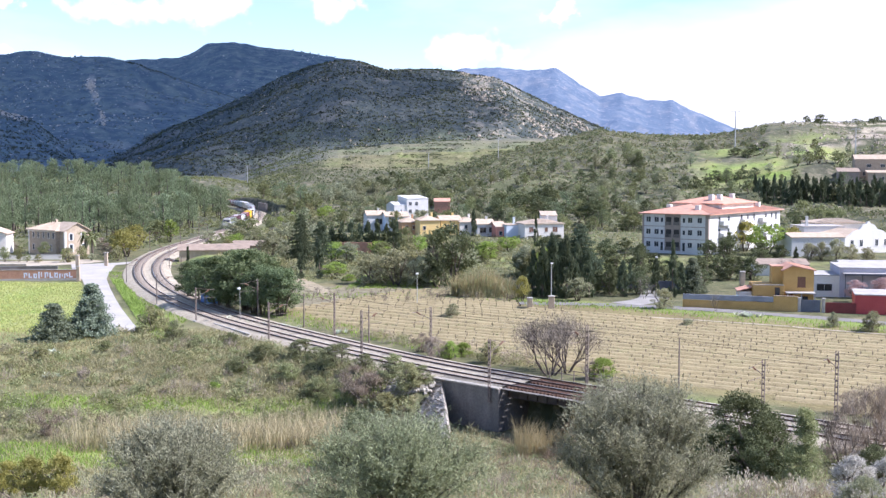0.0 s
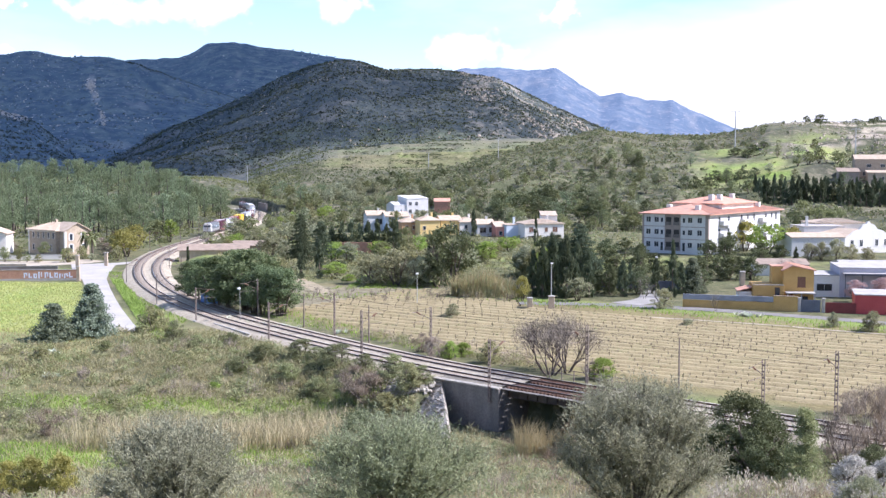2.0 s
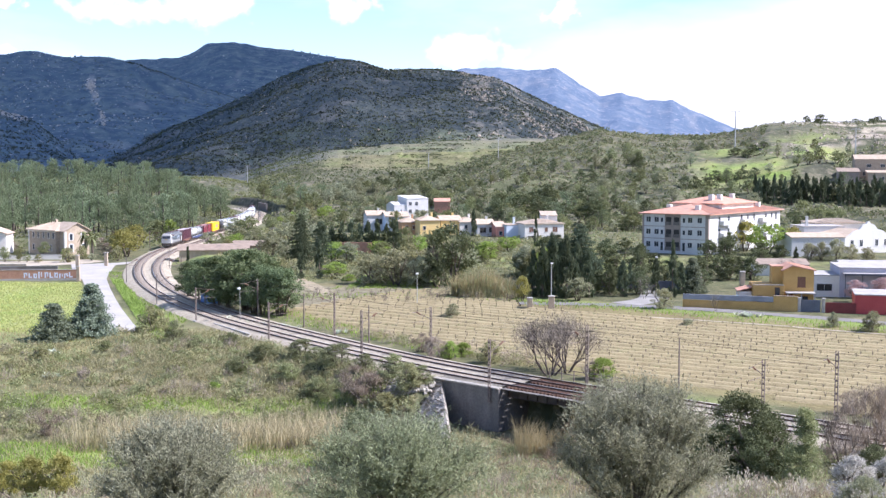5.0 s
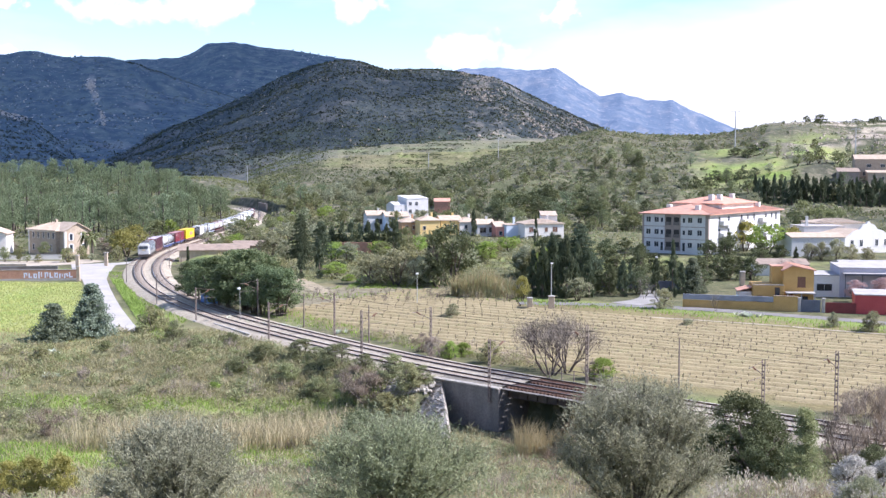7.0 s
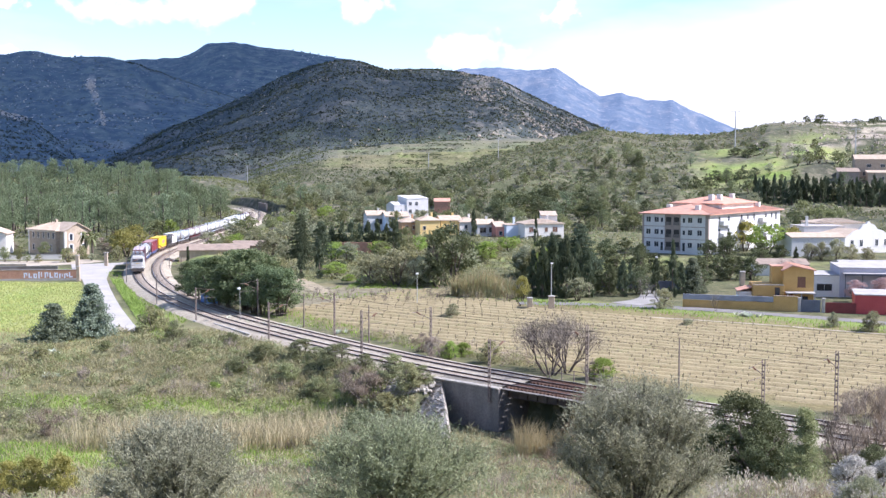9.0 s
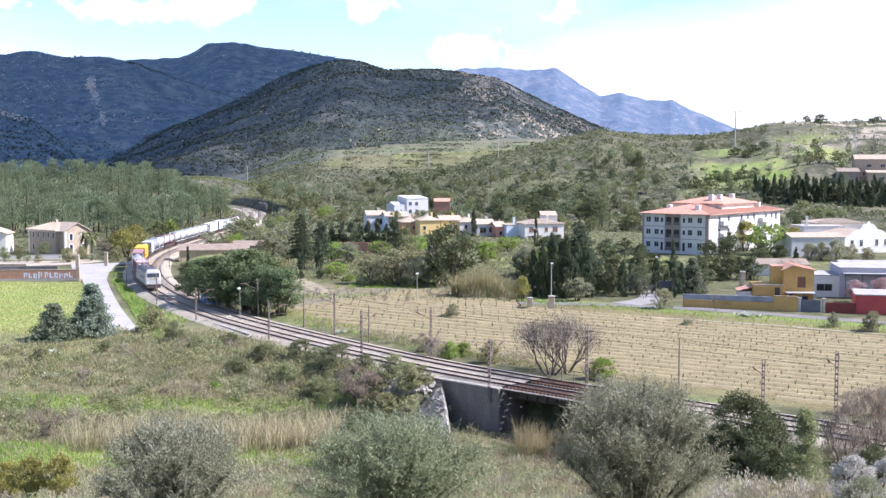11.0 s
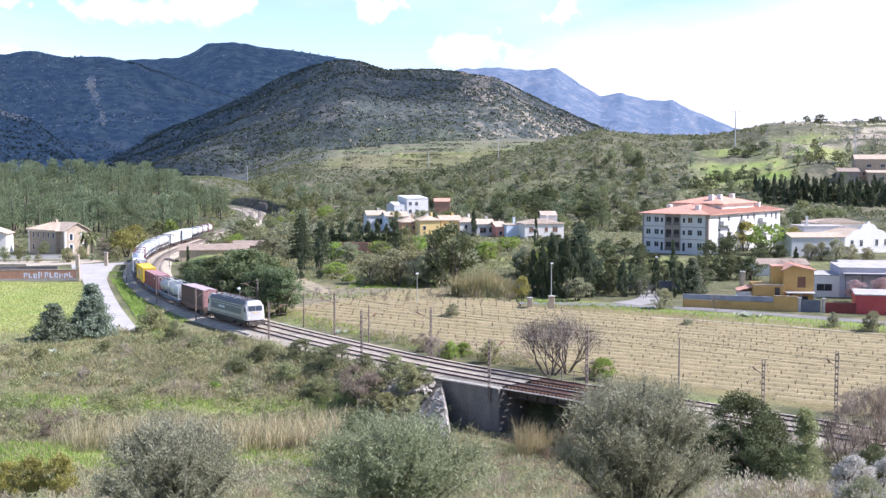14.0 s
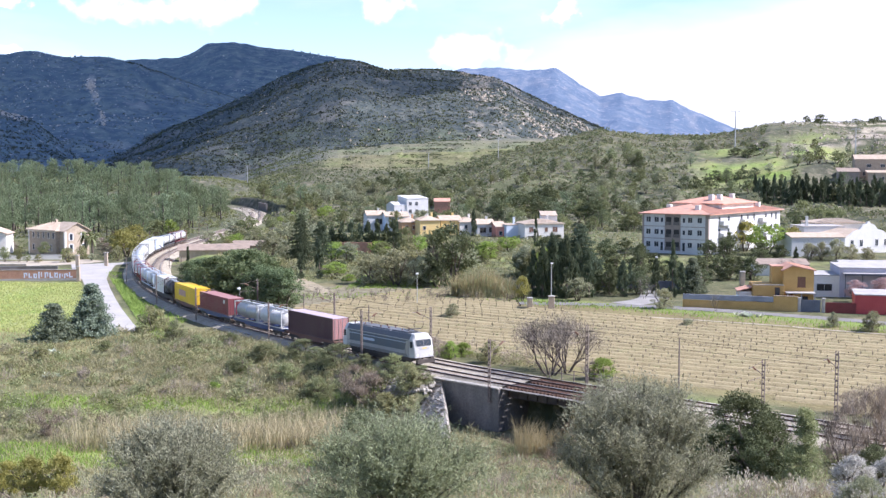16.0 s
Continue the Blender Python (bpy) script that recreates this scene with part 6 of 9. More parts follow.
# cutting wall beyond the bend, a low kerb beside the near track, and a blue cabin under the pines
for a, b in ((486, 520),):
    pts = []
    for k in (a, b):
        p, q = on_line(k), on_line(k + 1)
        d = (q - p).normalized()
        pts.append(p + Vector((d.y, -d.x, 0)) * (TRACK_GAP + 4.6))
    wall_run("cutting_wall", (pts[0].x, pts[0].y), (pts[1].x, pts[1].y), 4.0, M["old_concrete"], "dark stone retaining wall beside the bend", 0.8, cap=M["old_concrete"])
wall_run("kerb_wall", (-34.8, 179.6), (-27.6, 168.2), 0.40, M["concrete"], "low pale concrete edge beside the near track", 0.4)
wall_run("rail_stack", (-33.4, 179.2), (-28.2, 171.2), 0.3, M["rail"], "rusty spare rails lying beside the near track", 0.25, category="rail stack")
cabin = thing("site_cabin", pose(-40.6, 206, ground_at(-40.6, 206), 0, 0, -50), "small blue metal site cabin under the pines", "cabin")
part("body", Geo().soft_box(-1.6, -1.0, -0.2, 1.6, 1.0, 2.1, 0.05), T["blue"], cabin)
part("roof", Geo().soft_box(-1.7, -1.1, 2.1, 1.7, 1.1, 2.22, 0.03), T["slate"], cabin)
part("door", Geo().box(-0.4, -1.04, 0, 0.4, -1.0, 1.9), T["slate"], cabin)
part("window", Geo().box(0.7, -1.04, 1.0, 1.3, -1.0, 1.6), M["glass"], cabin)

# ---- plants ----
def rand(seed):
    return np.random.default_rng(seed)


def leaf_quads(rng, centers, size, aspect=0.45, up=0.0, fine=False):
    """A leaf of about the size given at each centre, turned at random; up > 0 makes them stand. Fine leaves are rhombs, others triangles."""
    n = len(centers)
    size = np.broadcast_to(size, (n,))[:, None]
    a = rng.normal(size=(n, 3))
    a[:, 2] += up * np.sign(a[:, 2] + 1e-6) * 2
    a /= np.linalg.norm(a, axis=1)[:, None]
    b = np.cross(a, rng.normal(size=(n, 3)))
    b /= np.linalg.norm(b, axis=1)[:, None] + 1e-9
    k = rng.uniform(0.7, 1.3, (n, 1)) * size * 0.5
    if not fine:
        v = np.stack([centers - a * k - b * k * aspect * 0.6, centers + a * k - b * k * aspect * 0.6, centers + a * k * 0.2 + b * k * aspect * 1.4], 1).reshape(-1, 3)
        return v, np.arange(3 * n).reshape(-1, 3)
    v = np.stack([centers - a * k, centers + b * k * aspect, centers + a * k, centers - b * k * aspect], 1).reshape(-1, 3)
    return v, np.arange(4 * n).reshape(-1, 4)


def in_clumps(rng, clumps, n, shell=0.55):
    """Points in ellipsoids (x, y, z, rx, ry, rz), thicker towards their skins."""
    c = np.asarray(clumps, float)
    vol = (c[:, 3] * c[:, 4] * c[:, 5]) ** 0.7
    k = rng.choice(len(c), n, p=vol / vol.sum())
    d = rng.normal(size=(n, 3))
    d /= np.linalg.norm(d, axis=1)[:, None]
    r = (shell + (1 - shell) * rng.random(n)) * rng.uniform(0.75, 1.06, n)
    return c[k, :3] + d * r[:, None] * c[k, 3:]


def crown_mesh(name, seed, clumps, n, size, mat, aspect=0.5, shell=0.5, up=0.0):
    rng = rand(seed)
    v, f = leaf_quads(rng, in_clumps(rng, clumps, n, shell), size, aspect, up)
    return raw_mesh(name, v, f, mat)


def limbs(g, rng, p, d, length, r, depth, tips, spread=0.6, lift=0.15, forks=(2, 3), sides=5):
    """Forking limbs; gathers their tips."""
    mid = p + d * length * 0.5 + Vector((rng.uniform(-1, 1), rng.uniform(-1, 1), rng.uniform(-0.3, 0.6))) * length * 0.07
    end = p + d * length
    g.tube([p, mid, end], [r, r * 0.85, r * 0.68], sides)
    if depth == 0:
        tips.append(end)
        return
    for _ in range(rng.randint(*forks)):
        nd = (d + Vector((rng.uniform(-1, 1), rng.uniform(-1, 1), rng.uniform(-0.5, 0.8))) * spread + Vector((0, 0, lift))).normalized()
        limbs(g, rng, end if rng.random() < 0.7 else mid, nd, length * rng.uniform(0.62, 0.86), r * 0.62, depth - 1, tips, spread, lift, forks, max(3, sides - 1))


def clumps_in(seed, n, shape, r0, r1):
    """n clumps in a unit crown; shape(height 0..1) gives the radius there."""
    rng = random.Random(seed)
    out = []
    while len(out) < n:
        z = rng.random()
        R = shape(z)
        a, q = rng.uniform(0, 6.283), math.sqrt(rng.random())
        r = rng.uniform(r0, r1)
        q = q * max(R - r * 0.6, 0.01)
        out.append((q * math.cos(a), q * math.sin(a), z, r, r, r * rng.uniform(0.7, 1.0)))
    return out


def template(kind, seed, lod=1):
    """Trunk and crown of a plant one metre high and one metre wide."""
    rng = random.Random(seed)
    g = Geo()
    wob = [(rng.uniform(-0.03, 0.03), rng.uniform(-0.03, 0.03)) for _ in range(6)]
    if kind == "cypress":
        g.tube([(0, 0, -0.02), (0, 0, 0.5)], [0.07, 0.04], 6)
        cl = clumps_in(seed, 46, lambda z: 0.48 * (1 - (abs(z - 0.3) / 0.75) ** 1.7) + 0.02, 0.10, 0.20)
        cl = [(x, y, 0.04 + 0.90 * z, a, b, 0.07) for x, y, z, a, b, c in cl] + [(0, 0, 0.93, 0.07, 0.07, 0.08)]
        return g, crown_mesh("crown", seed, cl, 2300 if lod < 2 else 800, 0.075 if lod < 2 else 0.115, M["cypress"], 0.6, 0.35, 0.8)
    if kind in ("spruce", "fir", "nearfir"):
        g.tube([(0, 0, -0.02), (0, 0, 0.9)], [0.04, 0.01], 6)
        cl = []
        for i in range(170):
            z = 0.02 + 0.92 * rng.random() ** 1.2
            if kind == "fir":
                z = 0.30 + 0.66 * (int(z * 12) + rng.uniform(0.1, 0.6)) / 12
            R = (0.50 * (1 - z) ** (0.9 if kind in ("nearfir", "spruce") else 0.66) + 0.02) * rng.uniform(0.8, 1.06) * (1 if kind == "spruce" else rng.uniform(0.55, 1.2))
            if kind == "fir":       # an uneven crown, bare at its foot
                R = 0.5 * min(1.0, max(0.0, 1 - z) / 0.52) ** 0.85 * rng.uniform(0.5, 1.15) + 0.015
            a = rng.uniform(0, 6.283)
            for q in (0.35, 0.7, 1.0):
                cl.append((R * q * math.cos(a), R * q * math.sin(a), z + (0.03 if kind != "fir" else -0.02) * q, (0.13 if kind != "fir" else 0.09) * (1.25 - 0.5 * q), (0.13 if kind != "fir" else 0.09) * (1.25 - 0.5 * q), 0.065 if kind != "fir" else 0.018))
        return g, crown_mesh("crown", seed, cl, 9000 if kind == "nearfir" else 14000, 0.036 if kind in ("nearfir", "fir") else 0.050, {"spruce": M["spruce"], "fir": M["cypress"], "nearfir": M["bank_leaf"]}[kind], 0.45, 0.35)
    if kind == "umbrella":
        for i in range(4):
            a = i * 1.6 + rng.uniform(-0.4, 0.4)
            g.tube([(0.03 * math.cos(a), 0.03 * math.sin(a), -0.02), (0.08 * math.cos(a), 0.08 * math.sin(a), 0.3), (0.24 * math.cos(a), 0.24 * math.sin(a), 0.62)], [0.022, 0.018, 0.009], 5)
        cl = clumps_in(seed, 80, lambda z: 0.50 * math.sqrt(max(0, 1 - (z - 0.30) ** 2 / 0.56)), 0.08, 0.14)
        cl = [(x, y, 0.24 + 0.70 * z, a, b, c * 0.8) for x, y, z, a, b, c in cl]
        return g, crown_mesh("crown", seed, cl, 9000, 0.036, M["stone_pine"], 0.5, 0.45)
    if kind == "pine":
        g.tube([(0, 0, -0.03), (wob[0][0], wob[0][1], 0.4), (wob[1][0], wob[1][1], 0.92)], [0.035, 0.028, 0.01], 5)
        cl = []
        for i in range(66):
            z = 0.32 + 0.62 * rng.random()
            R = 0.48 * math.sqrt(max(0.02, 1 - ((z - 0.55) / 0.47) ** 2)) * rng.uniform(0.1, 0.95)
            a = rng.uniform(0, 6.283)
            cl.append((R * math.cos(a), R * math.sin(a), z, 0.10, 0.10, 0.07))
        return g, crown_mesh("crown", seed, cl, 1500, 0.046, M["pine"], 0.45, 0.35, 0.3)
    if kind == "palm":
        g.tube([(0, 0, -0.02), (0, 0, 0.72)], [0.07, 0.055], 8)
        v, f = [], []
        for i in range(34):
            a, e = rng.uniform(0, 6.283), rng.uniform(-0.2, 1.3)
            prev = None
            for s in range(6):
                t = s / 5
                R = 0.5 * t
                z = 0.73 + 0.26 * math.sin(e) * t * 1.5 - 0.34 * t * t
                w = 0.05 * math.sin(math.pi * min(1, t * 0.9 + 0.12))
                p = [(R * math.cos(a) - w * math.sin(a), R * math.sin(a) + w * math.cos(a), z), (R * math.cos(a) + w * math.sin(a), R * math.sin(a) - w * math.cos(a), z)]
                v += p
                if s:
                    k = len(v) - 4
                    f.append((k, k + 1, k + 3, k + 2))
        return g, raw_mesh("crown", v, f, M["oak"])
    if kind == "bareTree":
        tips = []
        for i in range(5 if lod == 0 else 2):
            a = i * (1.3 if lod == 0 else 2.6) + rng.uniform(-0.4, 0.4)
            limbs(g, rng, Vector((0.03 * math.cos(a), 0.03 * math.sin(a), -0.02)), Vector((0.62 * math.cos(a), 0.62 * math.sin(a), 1)).normalized(), 0.27, 0.0125, 4 if lod == 0 else 3, tips, 0.5, 0.12, (2, 3), 5)
        n = rand(seed)
        base = np.array([tuple(t) for t in tips])
        k = n.integers(0, len(base), 2600 if lod == 0 else 700)
        pts = base[k] + n.normal(size=(len(k), 3)) * 0.07
        v, f = leaf_quads(n, pts, 0.12, 0.022, 0.35)
        return g, raw_mesh("crown", v, f, M["twig"])
    if kind == "purple":
        tips = []
        for i in range(9):
            a = rng.uniform(0, 6.283)
            limbs(g, rng, Vector((0.1 * math.cos(a), 0.1 * math.sin(a), -0.02)), Vector((0.5 * math.cos(a), 0.5 * math.sin(a), 1)).normalized(), 0.38, 0.012, 2, tips, 0.5, 0.2, (2, 3), 4)
        cl = clumps_in(seed, 26, lambda z: 0.48 * math.sqrt(max(0.05, 1 - (z - 0.4) ** 2 / 0.4)), 0.10, 0.2)
        return g, crown_mesh("crown", seed, [(x, y, 0.08 + 0.82 * z, a, b, c) for x, y, z, a, b, c in cl], 2300, 0.13, M["purple_scrub"], 0.05, 0.2, 0.4)
    # broad-leaved trees and bushes
    tone = {"oak": "oak", "darkoak": "holm", "bright": "bright", "gold": "gold", "olivetree": "olive_far", "scrubtree": "scrub", "olivebush": "olive_far", "brightbush": "bright", "willow": "willow", "greybush": "olive_far", "whitebush": "white_bloom", "roundoak": "holm", "nearbush": "holm", "bankbush": "bank_leaf", "almond": "blossom"}[kind]
    low = kind in ("nearbush", "whitebush", "scrubtree", "olivebush", "brightbush", "greybush", "darkoak", "willow", "bankbush")
    tips = []
    for i in range(3):
        a = i * 2.1 + rng.uniform(-0.5, 0.5)
        limbs(g, rng, Vector((0.03 * math.cos(a), 0.03 * math.sin(a), -0.02)), Vector((0.35 * math.cos(a), 0.35 * math.sin(a), 1)).normalized(), 0.34, 0.026, 2 if lod < 2 else 1, tips, 0.55, 0.1, (2, 3), 5 if lod < 2 else 4)
    z0 = 0.02 if low else 0.20
    cl = clumps_in(seed, 60 if not low else 64, lambda z: 0.50 * math.sqrt(max(0.04, 1 - (z - (0.25 if low else 0.42)) ** 2 / (0.60 if low else 0.36))), 0.09, 0.18)
    cl = [(x, y, z0 + 0.06 + (0.86 - z0) * z, a, b, c * 0.8) for x, y, z, a, b, c in cl]
    n, size = (10000, 0.030) if kind in ("nearbush", "greybush", "whitebush") else (8000, 0.034) if kind == "bankbush" else (5600, 0.043) if lod == 0 else (2800, 0.056) if lod == 1 else (950, 0.085)
    return g, crown_mesh("crown", seed, cl, n, size, M[tone], 0.5, 0.35)


TEMPLATES = {}


def plant(kind, x, y, h, w, name, label, group, z=None, turn=None):
    key = (kind, (int(x * 10) * 7 + int(y * 10) * 3) % 3, 0 if y < 165 else 1 if y < 290 else 3)
    if key not in TEMPLATES:
        g, crown = template(kind, 100 + key[1] * 17 + sum(map(ord, kind)), key[2])
        TEMPLATES[key] = (g.mesh("trunk", M["twig"] if kind == "purple" else M["pine_bark"] if kind in ("pine", "bareTree") else M["bark"], True), crown)
    trunk, crown = TEMPLATES[key]
    t = thing(name, pose(x, y, ground_at(x, y) - 0.08 if z is None else z, 0, 0, (x * 37 + y * 91) % 360 if turn is None else turn), label, "tree" if h > 3 else "shrub", group)
    for nm, me in (("trunk", trunk), ("crown", crown)):
        ob = part(nm, me, None, t)
        ob.scale = (w, w, h)
    return t


PLANTS = {
    "fir": ("fir_tree", "tall dark irregular fir among the gardens", "trees of the valley", [(-29.5, 246.0, 14.2, 5.6), (26.5, 228, 13.2, 8.0), (22.2, 229, 11.0, 6.5), (-27.0, 262, 11.5, 5.5)]),
    "cypress": ("cypress", "slim dark green cypress of the gardens", "cypresses of the valley", [
        (-29.3, 244.0, 8.4, 2.6), (-26.0, 248.4, 8.0, 2.6), (-47.6, 220.6, 9.4, 1.6), (-28.6, 304.5, 7.2, 3.2), (-25.9, 304.5, 8.2, 3.4), (-23.4, 302.6, 8.6, 3.4), (-21.4, 304.5, 7.6, 3.4), (-19.2, 304.5, 8.2, 3.4), (-16.8, 302.6, 8.8, 3.4), (-14.5, 304.5, 7.6, 3.4), (-12.0, 305.5, 8.0, 3.2),
        (-12.5, 299.7, 9.0, 3.6), (9.5, 366, 9.2, 2.4), (25.8, 329.0, 8.8, 1.7), (16.3, 213.9, 8.6, 3.0), (17.9, 212.1, 10.1, 3.3), (19.7, 213.3, 11.9, 4.0), (22.0, 210.3, 11.5, 4.0), (24.2, 212.1, 10.1, 3.4),
        (26.2, 212.1, 8.5, 3.0), (30.5, 231.0, 5.5, 2.2), (32.6, 213.9, 6.9, 3.0), (38.0, 231.0, 6.6, 1.3), (39.2, 217.7, 6.9, 2.4), (41.2, 212.1, 10.6, 2.1), (43.9, 217.7, 6.0, 2.4), (82.4, 276.2, 4.0, 1.7), (28.5, 222, 5.6, 2.6), (35.5, 224, 5.2, 2.4)]),
    "umbrella": ("stone_pine", "broad umbrella-shaped stone pine beside the tracks", "pines beside the tracks", [(-26.6, 190.8, 6.2, 7.4), (-31.2, 194.6, 6.6, 9.0), (-36.4, 200.5, 6.0, 8.0), (-33.2, 198.7, 10.6, 14.4), (-38.8, 202.4, 9.0, 10.6), (-25.8, 190.4, 8.0, 8.0), (-29.4, 192.4, 8.4, 8.4), (-43.4, 211.0, 8.0, 7.0), (-36.0, 207, 9.8, 10.0), (-46.5, 216, 7.0, 6.0)]),
    "gold": ("tree", "rounded tree with yellow-green spring leaves", "trees of the valley", [(-83.6, 312.3, 7.4, 9.0), (-86.0, 322, 7.4, 9.0), (-88.5, 342, 7.4, 9.0), (-90, 331, 6.5, 8.0), (13.9, 206.7, 4.6, 3.6), (78.7, 308.3, 8.2, 9.1), (90.1, 304.3, 6.9, 6.7)]),
    "bright": ("tree", "fresh bright green broadleaf tree in the gardens", "trees of the valley", [(-85.7, 372, 7.5, 6.4), (-99.6, 312.3, 2.6, 2.7), (-6.3, 299.8, 5.0, 5.7), (-22.6, 246.0, 3.6, 6.3), (-21.6, 276.2, 4.0, 4.0), (-15.9, 292.6, 4.2, 6.3),
                                                                                            (10.0, 276.2, 5.3, 7.9), (17.1, 308.3, 4.4, 7.4), (81.6, 297.5, 8.4, 11.0)]),
    "oak": ("tree", "dense green holm oak in the valley", "trees of the valley", [(-89.6, 372, 7.5, 8.0), (-106.0, 314.7, 4.2, 4.0), (-95.0, 312.3, 3.3, 2.1), (-111.1, 299.7, 4.0, 3.7), (-107.4, 299.8, 4.3, 3.2), (-104.7, 297.8, 2.6, 2.3), (-115.9, 304.3, 4.4, 2.9), (-60.9, 372, 6.6, 8.9),
                                                                     (-9.1, 289.2, 7.9, 5.5), (121.1, 400, 11.1, 11.4), (127.8, 400, 9.5, 9.5), (132.6, 400, 8.8, 8.6), (-44.5, 155.2, 1.6, 2.1)]),
    "scrubtree": ("bush", "grey-green scrub bush on the slope", "bushes of the valley", [(-82.5, 299.8, 4.3, 3.6), (5.8, 145.2, 2.9, 3.6), (-3.8, 131.6, 3.4, 4.3), (-23.5, 150.9, 2.0, 2.9), (-42.6, 172.2, 4.2, 5.5), (-51.6, 151.4, 2.0, 2.6), (-41.6, 175.0, 2.1, 2.5), (-6.4, 129.5, 3.0, 4.0)]),
    "spruce": ("conifer", "broad bluish-green garden conifer on the meadow", "conifers on the meadow", [(-54.7, 165.3, 5.3, 7.2), (-50.2, 168.5, 7.7, 7.2), (46.4, 219.7, 6.7, 5.5)]),
    "palm": ("palm_tree", "palm tree beside the stone house", "palms beside the house", [(-94.6, 313.3, 8.2, 5.4), (-91.6, 309.3, 7.4, 5.0)]),
    "olivetree": ("olive_tree", "silvery olive tree in the gardens", "olives of the valley", [(-42.0, 289.2, 6.5, 8.3), (-36.8, 276.2, 5.3, 5.3), (-65.4, 372, 6.2, 8.0), (23.6, 206.7, 4.4, 5.7),
                                                                                             (-52, 330, 5, 7), (-60, 345, 5, 7), (-45, 350, 6, 8), (-34, 330, 5, 7), (-70, 355, 4.4, 7)]),
    "darkoak": ("bush", "dense dark evergreen bush or small tree", "bushes of the valley", [(56.5, 262, 3.2, 5.2), (40, 287, 5.0, 7.0), (44.5, 291, 5.0, 6.0), (37, 277, 4.5, 6.0), (33, 286, 5.5, 7.0), (29, 276, 5.0, 7.0), (46, 276, 3.6, 5.0), (25, 288, 5.5, 7.0), (31, 250, 6.0, 6.5), (36, 252, 5.6, 6.0), (41, 250, 5.4, 5.5), (45.5, 255, 4.6, 5.5), (50, 258, 4.0, 5.0), (60.5, 260, 3.0, 5.0), (64.5, 258, 3.4, 5.2), (68.5, 257, 3.2, 5.0), (62.5, 279, 5.4, 6.0), (67.0, 281, 5.8, 6.2), (47.5, 283, 4.2, 4.6), (75.5, 283, 4.6, 5.6), (80, 280, 4.2, 5.2), (-3.1, 231.0, 5.9, 6.2), (-1.0, 227.8, 5.2, 5.5), (30.6, 215.8, 6.0, 3.1), (52.7, 241.5, 4.5, 5.5), (58.4, 241.5, 5.1, 6.8), (63.5, 243, 5.0, 6.5), (73.4, 276.2, 3.6, 7.9), (71.5, 296.0, 6.0, 6.0),
                                                                               (-26.5, 303.6, 5.4, 5.5), (-22.5, 302.8, 5.6, 5.5), (-18.5, 303.5, 5.6, 5.5), (-15.0, 302.5, 5.4, 5.0), (16.5, 216, 4.4, 6.0), (21, 218, 5.0, 6.5), (25.5, 217, 5.0, 6.0), (31, 219, 4.6, 6.0), (36, 217, 4.4, 5.5), (34, 226, 4.5, 5.5), (38, 228, 4.5, 5.5), (42, 227, 4.6, 5.5), (46, 229, 4.2, 5.5), (50, 228, 4.0, 5.0), (29, 222, 4.4, 5.0)]),
    "bankbush": ("bush", "rounded olive-green bush on the railway bank", "bushes of the railway bank", [(-18.0, 150.0, 2.7, 4.6), (-12.9, 144.0, 3.0, 5.6), (-5.9, 136.5, 2.9, 4.4), (-23.0, 151.0, 2.1, 4.6), (-19.0, 143.0, 2.4, 4.4), (-28.9, 159.5, 2.0, 3.8),
                                                                                  (-14.6, 138.0, 2.3, 4.4), (-15.9, 147.5, 2.0, 3.6), (-37.1, 163.2, 3.4, 3.8), (-25.5, 146.5, 2.0, 3.6), (-9.4, 140.5, 2.2, 3.6), (-33.0, 158.0, 2.0, 3.4), (-2.4, 132.5, 2.2, 3.4)]),
    "nearbush": ("bush", "dense dark green bush on the near slope", "bushes of the near slope", [(30.2, 86, 2.6, 3.6), (32.6, 89, 3.2, 4.2), (34.5, 93, 3.0, 4.0), (24.4, 96, 7.6, 7.4), (26.6, 96.5, 6.0, 5.4), (22.6, 95, 5.2, 5.4), (24.6, 94, 4.6, 6.4), (21.5, 99, 5.0, 4.5), (27.5, 99, 5.5, 4.6), (-7.4, 106, 5.8, 7.2), (-4.0, 108, 4.0, 4.2)]),
    "bareTree": ("bare_tree", "leafless tree with spreading grey-brown twigs", "bare trees", [(85.5, 276.2, 7.3, 4.0), (68.6, 236.5, 6.8, 6.8), (35.7, 209.4, 5.3, 3.4), (58.0, 215.8, 3.1, 4.1), (44.6, 192.2, 4.0, 3.1), (12.5, 137.0, 8.4, 10.6), (14.6, 139, 8.0, 9.6), (79, 210.5, 3.8, 6.0), (85, 208, 4.0, 6)]),
    "willow": ("tree", "pale grey-green willow of the gardens", "trees of the valley", [(36.4, 195.5, 3.8, 4.3), (-9.2, 231.5, 7.6, 9.6), (-14.0, 234.3, 6.6, 8.0), (-4.8, 230.0, 6.4, 6.5), (93.5, 281, 5.5, 6.0), (88, 284, 4.4, 5.0), (90.5, 283, 4.6, 5.0), (97.5, 283, 4.0, 5.0), (102, 284, 3.2, 4.6)]),
    "almond": ("almond_tree", "almond tree in pale pink blossom beside the warehouse", "almonds beside the warehouse", [(71.6, 204.5, 4.2, 4.6), (75.6, 203, 4.6, 5.0), (79.2, 202, 4.4, 4.8)]),
    "brightbush": ("bush", "fresh yellow-green bush beside the railway", "bushes of the valley", [(18.2, 134.0, 2.7, 3.8), (0.9, 148.4, 2.5, 2.7), (-15.5, 237, 1.6, 4.6), (-11.6, 236, 1.5, 5.0), (-8.0, 235, 1.4, 4.4), (-4.4, 234.5, 1.3, 4.0), (-19, 240, 1.5, 3.4), (2.6, 150.5, 2.0, 3.0), (-27.5, 141.0, 0.8, 2.0)]),
